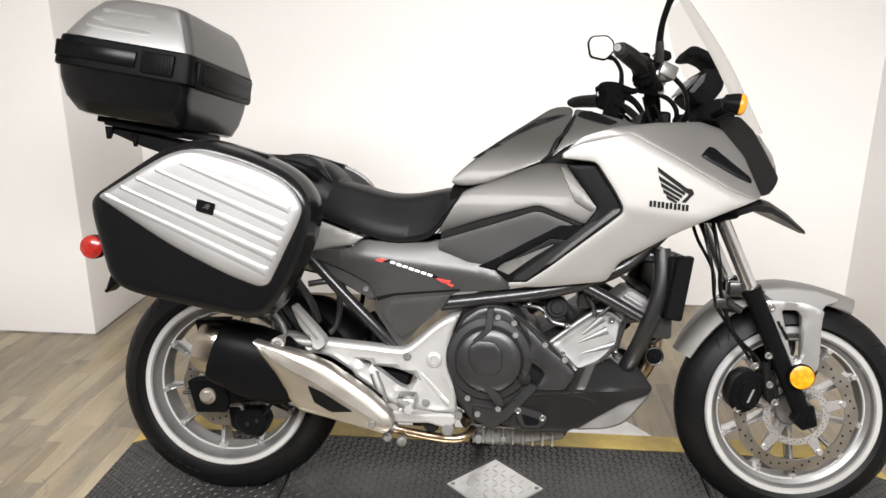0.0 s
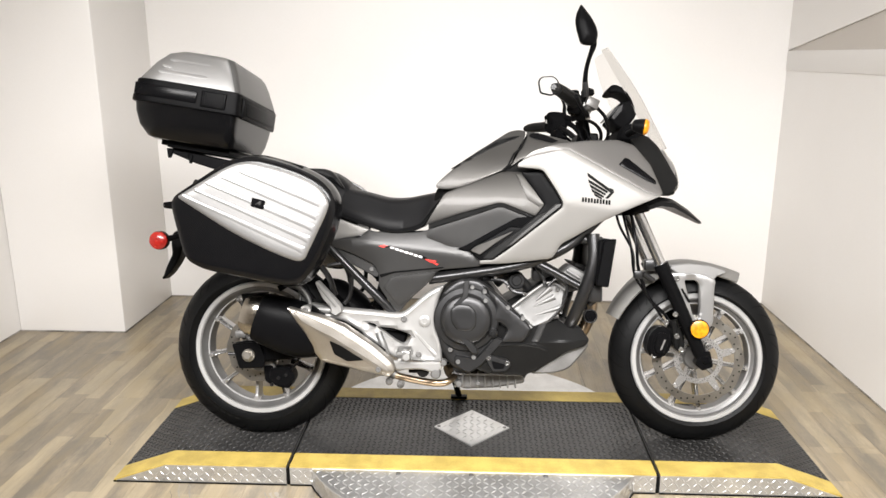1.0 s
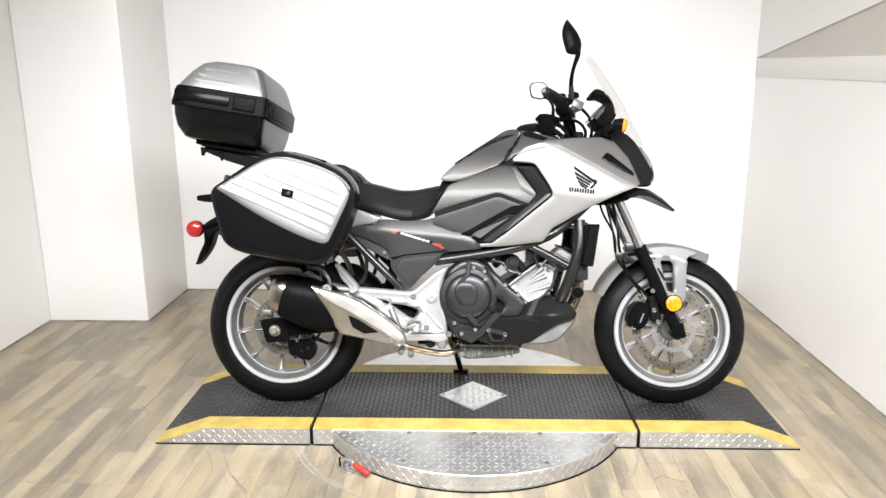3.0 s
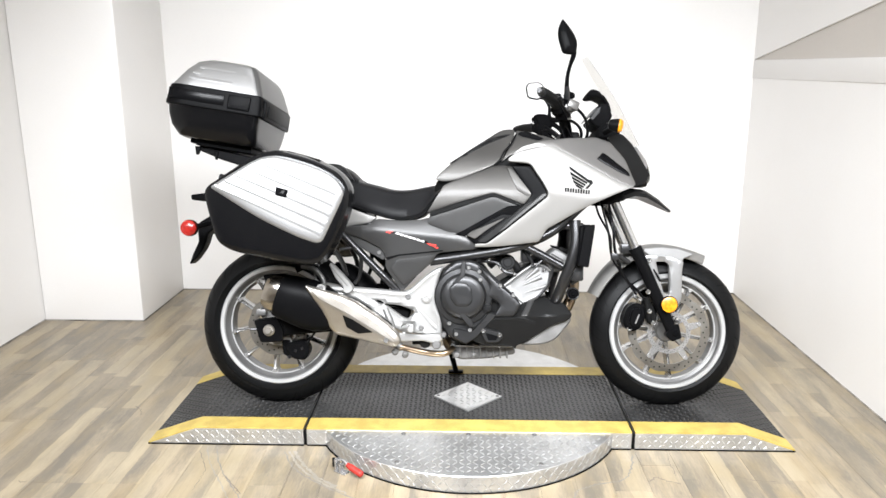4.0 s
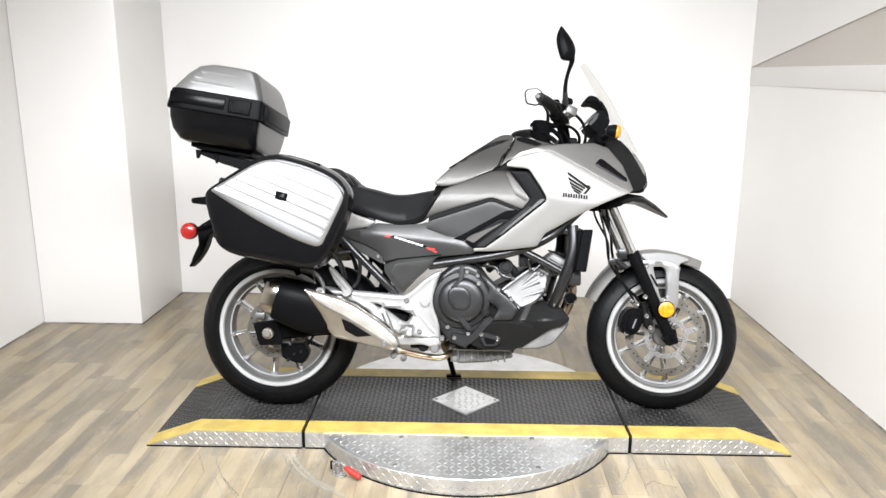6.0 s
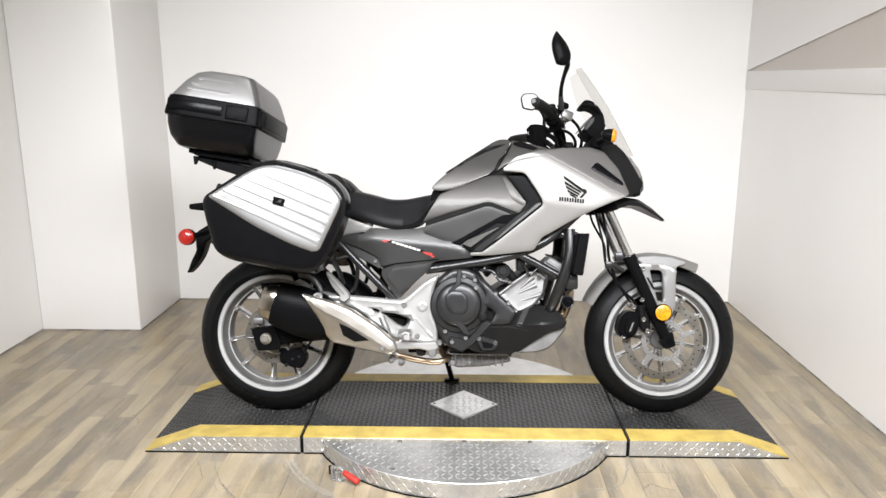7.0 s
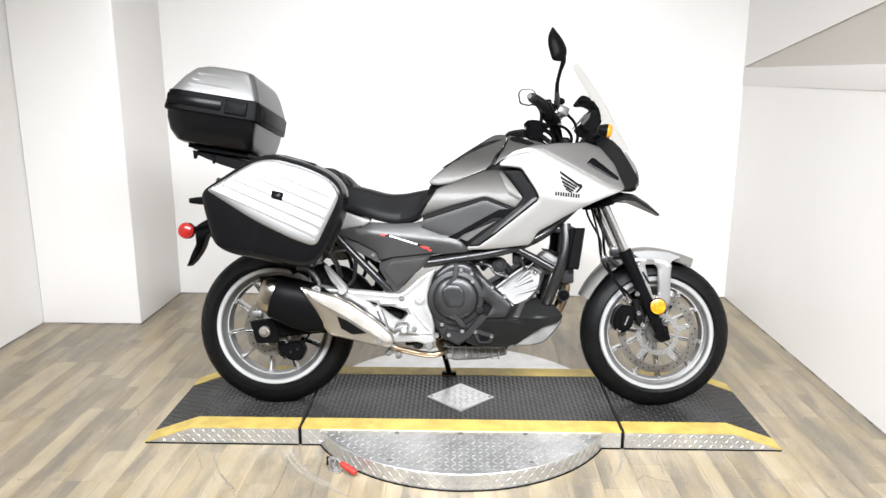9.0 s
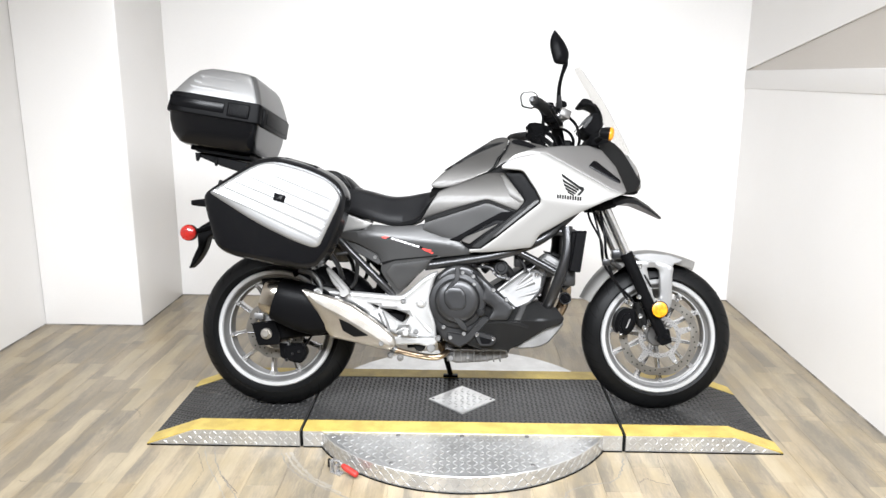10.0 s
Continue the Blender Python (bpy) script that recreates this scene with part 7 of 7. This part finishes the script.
def top_case():
    top = new("top_case")
    top.matrix_world = BIKE @ pose(-1.093, 0, 1.050, 0, 9.0)

    def plan(u0, u1, hw, hf, cr):
        """Rounded plan outline: straight rear, sides and a narrower front."""
        return rounded([(u0, -hw * 0.90), (u0 + 0.05, -hw), (u1 - 0.016, -hw), (u1, -hf), (u1, hf), (u1 - 0.016, hw), (u0 + 0.05, hw), (u0, hw * 0.90)], cr, 5)

    def layers(rows):
        bm = bmesh.new()
        loops = [[bm.verts.new((p.x, p.y, v)) for p in plan(u0, u1, hw, hf, cr)] for v, u0, u1, hw, hf, cr in rows]
        k = len(loops[0])
        for lo, hi in zip(loops, loops[1:]):
            for j in range(k):
                bm.faces.new((lo[j], lo[(j + 1) % k], hi[(j + 1) % k], hi[j]))
        bm.faces.new(list(reversed(loops[0]))), bm.faces.new(loops[-1])
        return bm

    part("body", layers([(0.0, -0.012, 0.262, 0.172, 0.157, 0.03), (0.006, -0.030, 0.271, 0.190, 0.174, 0.03), (0.040, -0.056, 0.279, 0.212, 0.197, 0.03), (0.082, -0.069, 0.283, 0.225, 0.211, 0.03), (0.110, -0.072, 0.284, 0.230, 0.216, 0.03), (0.114, -0.074, 0.286, 0.232, 0.218, 0.03)]), CASE_BLACK, top, "black moulded lower shell", 40)
    part("belt", layers([(0.112, -0.078, 0.290, 0.235, 0.222, 0.03), (0.116, -0.082, 0.294, 0.238, 0.225, 0.03), (0.128, -0.082, 0.294, 0.238, 0.225, 0.03), (0.170, -0.076, 0.290, 0.235, 0.223, 0.03), (0.186, -0.074, 0.290, 0.234, 0.222, 0.03), (0.190, -0.071, 0.286, 0.231, 0.219, 0.03)]), BLACK, top, "black closing band")
    lid = part("lid", layers([(0.186, -0.068, 0.282, 0.229, 0.216, 0.03), (0.198, -0.064, 0.279, 0.227, 0.212, 0.03), (0.254, -0.028, 0.256, 0.211, 0.194, 0.035), (0.290, 0.004, 0.236, 0.194, 0.175, 0.04), (0.306, 0.038, 0.21, 0.170, 0.15, 0.04)]), CASE_SILVER, top, "silver domed lid", 50)
    bm = bmesh.new()
    loops = []
    for v, u0, u1, hw, hf in ((0.188, 0.270, 0.286, 0.2285, 0.219), (0.200, 0.267, 0.283, 0.2265, 0.215), (0.256, 0.244, 0.260, 0.2105, 0.197), (0.286, 0.228, 0.244, 0.1965, 0.182), (0.300, 0.214, 0.230, 0.1815, 0.168)):
        loops.append([bm.verts.new((p.x, p.y, v)) for p in rounded([(u0, -hw), (u1 - 0.014, -hw), (u1, -hf), (u1, hf), (u1 - 0.014, hw), (u0, hw)], [0, 0.012, 0.012, 0.012, 0.012, 0], 3)])
    for lo, hi in zip(loops, loops[1:]):
        for j in range(len(lo)):
            bm.faces.new((lo[j], lo[(j + 1) % len(lo)], hi[(j + 1) % len(lo)], hi[j]))
    bm.faces.new(list(reversed(loops[0]))), bm.faces.new(loops[-1])
    part("lid_front", bm, LID_GREY, lid, "front of the lid, its reflections averaged into a darker grey", 50)
    for s in (-1, 1):
        part("gloss_strip", moved(box(-0.060, 0.150, -0.003, 0.003, 0.132, 0.172, 0.0025), pose(0, s * 0.2385, 0)), GLOSS_BLACK, top, "smooth black strip")
        latch = part("latch_cover", moved(box(0.165, 0.250, -0.005, 0.005, 0.124, 0.178, 0.004), pose(0, s * 0.2385, 0)), BLACK, top, "ribbed black end of the band")
        for i in range(11):
            part("latch_rib", box(0.1725 + 0.0066 * i, 0.1755 + 0.0066 * i, min(s * 0.242, s * 0.2455), max(s * 0.242, s * 0.2455), 0.130, 0.173, 0.0008, 1), GLOSS_BLACK, latch)
        for v, ua, ub in ((0.222, 0.00, 0.17), (0.243, 0.01, 0.16), (0.266, 0.03, 0.17)):
            w = 0.2210 - (v - 0.222) * 0.36
            part("rib", moved(tube([(-(ub - ua) / 2, 0, 0), (-(ub - ua) * 0.38, 0, 0), ((ub - ua) * 0.38, 0, 0), ((ub - ua) / 2, 0, 0)], [0.002, 0.0062, 0.0062, 0.002], 16, 5, 0.08), pose((ua + ub) / 2, s * w, v, s * 19.8)), CASE_SILVER, lid, "", 80)
    part("hinge", join(box(0.286, 0.300, -0.196, 0.196, 0.108, 0.180, 0.005), box(0.296, 0.304, -0.17, 0.17, 0.122, 0.166, 0.003)), BLACK, top, "black front hinge cover")
    part("base_plate", box(0.03, 0.25, -0.13, 0.13, -0.022, 0.002, 0.004), BLACK, top)
    part("base_foot", box(0.004, 0.05, -0.12, -0.06, -0.016, 0.010, 0.003), BLACK, top)
    return tagged(top, "silver-lidded black top case on the rear rack", "top case", "motorcycle luggage")


for s in (-1, 1):
    side_case(s)
top_case()


# ---- the planks of the floor ----
PW, PL = 0.125, 0.92
plank_mesh = {}


def plank(x0, x1, y0, y1):
    key = (round(x1 - x0, 3), round(y1 - y0, 3))
    if key not in plank_mesh:
        hx, hy = key[0] / 2 - 0.0002, key[1] / 2 - 0.0002
        bm = bmesh.new()
        lo = [bm.verts.new((sx * hx, sy * hy, -0.0029)) for sx, sy in ((-1, -1), (1, -1), (1, 1), (-1, 1))]
        mid = [bm.verts.new((sx * hx, sy * hy, -0.0007)) for sx, sy in ((-1, -1), (1, -1), (1, 1), (-1, 1))]
        hi = [bm.verts.new((sx * (hx - 0.0004), sy * (hy - 0.0004), 0)) for sx, sy in ((-1, -1), (1, -1), (1, 1), (-1, 1))]
        for a, b in ((lo, mid), (mid, hi)):
            for i in range(4):
                bm.faces.new((a[i], a[(i + 1) % 4], b[(i + 1) % 4], b[i]))
        bm.faces.new(hi)
        me = bpy.data.meshes.new("plank")
        bm.to_mesh(me)
        bm.free()
        me.materials.append(PLANK)
        plank_mesh[key] = me
    ob = new("plank", plank_mesh[key])
    ob.parent = floor
    ob.location = ((x0 + x1) / 2, (y0 + y1) / 2, 0)


rng = random.Random(4)
columns = math.ceil((X1 - X0) / PW)
for i in range(columns):
    xa, xb = X0 + i * PW, min(X0 + (i + 1) * PW, X1)
    y = Y0 - rng.choice((0.1, 0.25, 0.4, 0.55, 0.7, 0.85))
    while y < Y1:
        ya, yb = max(y, Y0), min(y + PL, Y1)
        if yb - ya > 0.02:
            plank(xa, xb, ya, yb)
        y += PL


# ---- scuffs worn into the floor before the turntable ----
SCUFF = material("dark_floor_scuff", (0.13, 0.11, 0.09), 0.6, second=(0.20, 0.17, 0.135), scale=40)


PALE_SCUFF = material("pale_floor_scuff", (0.300, 0.272, 0.225), 0.42, second=(0.225, 0.205, 0.172), scale=16)
CRACK = material("grey_floor_crack", (0.175, 0.165, 0.152), 0.55, second=(0.235, 0.215, 0.185), scale=30)


def scuff(pts, width, wobble, seed, mat=SCUFF, what="dark scuff worn into the planks"):
    rnd = random.Random(seed)
    path = smooth_path([(x, y, 0.0) for x, y in pts], 10)
    bm = bmesh.new()
    rows = []
    for i, q in enumerate(path):
        way = (path[min(i + 1, len(path) - 1)] - path[max(i - 1, 0)]).normalized()
        n = Vector((-way.y, way.x, 0))
        w = width * rnd.uniform(0.35, 1.0)
        q = q + n * rnd.uniform(-wobble, wobble)
        rows.append((bm.verts.new(q + n * w + Vector((0, 0, 0.0006))), bm.verts.new(q - n * w + Vector((0, 0, 0.0006)))))
    for a, b in zip(rows, rows[1:]):
        bm.faces.new((a[0], b[0], b[1], a[1]))
    part("scratch", bm, mat, floor, what)


LINE, RUBBED = "dark scuff worn into the planks", "pale curved scuff rubbed into the planks"
for n, (pts, width, wobble, mat, what) in enumerate((
        ([(0.349, -0.638), (0.366, -0.585), (0.433, -0.545), (0.531, -0.513), (0.577, -0.440), (0.606, -0.335)], 0.0038, 0.004, CRACK, "grey crack winding over the planks"),
        ([(0.623, -0.520), (0.656, -0.490), (0.677, -0.509), (0.728, -0.533)], 0.0028, 0.004, SCUFF, LINE),
        ([(0.736, -0.318), (0.727, -0.394), (0.727, -0.478)], 0.0016, 0.003, SCUFF, LINE),
        ([(-0.682, -0.343), (-0.622, -0.462), (-0.504, -0.570), (-0.368, -0.657)], 0.0036, 0.003, CRACK, "grey crack winding over the planks"),
        ([(-0.649, -0.342), (-0.596, -0.430), (-0.537, -0.512), (-0.451, -0.579)], 0.0080, 0.003, PALE_SCUFF, RUBBED),
        ([(-0.666, -0.345), (-0.608, -0.448), (-0.520, -0.545), (-0.410, -0.620)], 0.0060, 0.003, PALE_SCUFF, RUBBED),
        ([(-0.860, -0.522), (-0.845, -0.530), (-0.795, -0.594), (-0.766, -0.632)], 0.0028, 0.003, SCUFF, LINE),
        ([(-0.985, -0.310), (-0.933, -0.437), (-0.872, -0.539), (-0.816, -0.634), (-0.791, -0.676)], 0.0034, 0.003, PALE_SCUFF, RUBBED),
        ([(-0.948, -0.310), (-0.891, -0.454), (-0.819, -0.570), (-0.757, -0.663)], 0.0030, 0.003, CRACK, "grey crack winding over the planks"),
        ([(-1.000, -0.346), (-0.939, -0.472), (-0.933, -0.541), (-0.933, -0.613)], 0.0014, 0.003, SCUFF, LINE),
        ([(-1.400, 0.020), (-1.360, -0.020), (-1.345, -0.060)], 0.0022, 0.004, SCUFF, LINE),
        ([(-1.555, -0.570), (-1.545, -0.580), (-1.525, -0.574)], 0.0026, 0.003, SCUFF, LINE),
        ([(0.920, -0.460), (0.980, -0.500), (1.060, -0.510)], 0.0016, 0.003, SCUFF, LINE))):
    scuff(pts, width, wobble, n + 1, mat, what)
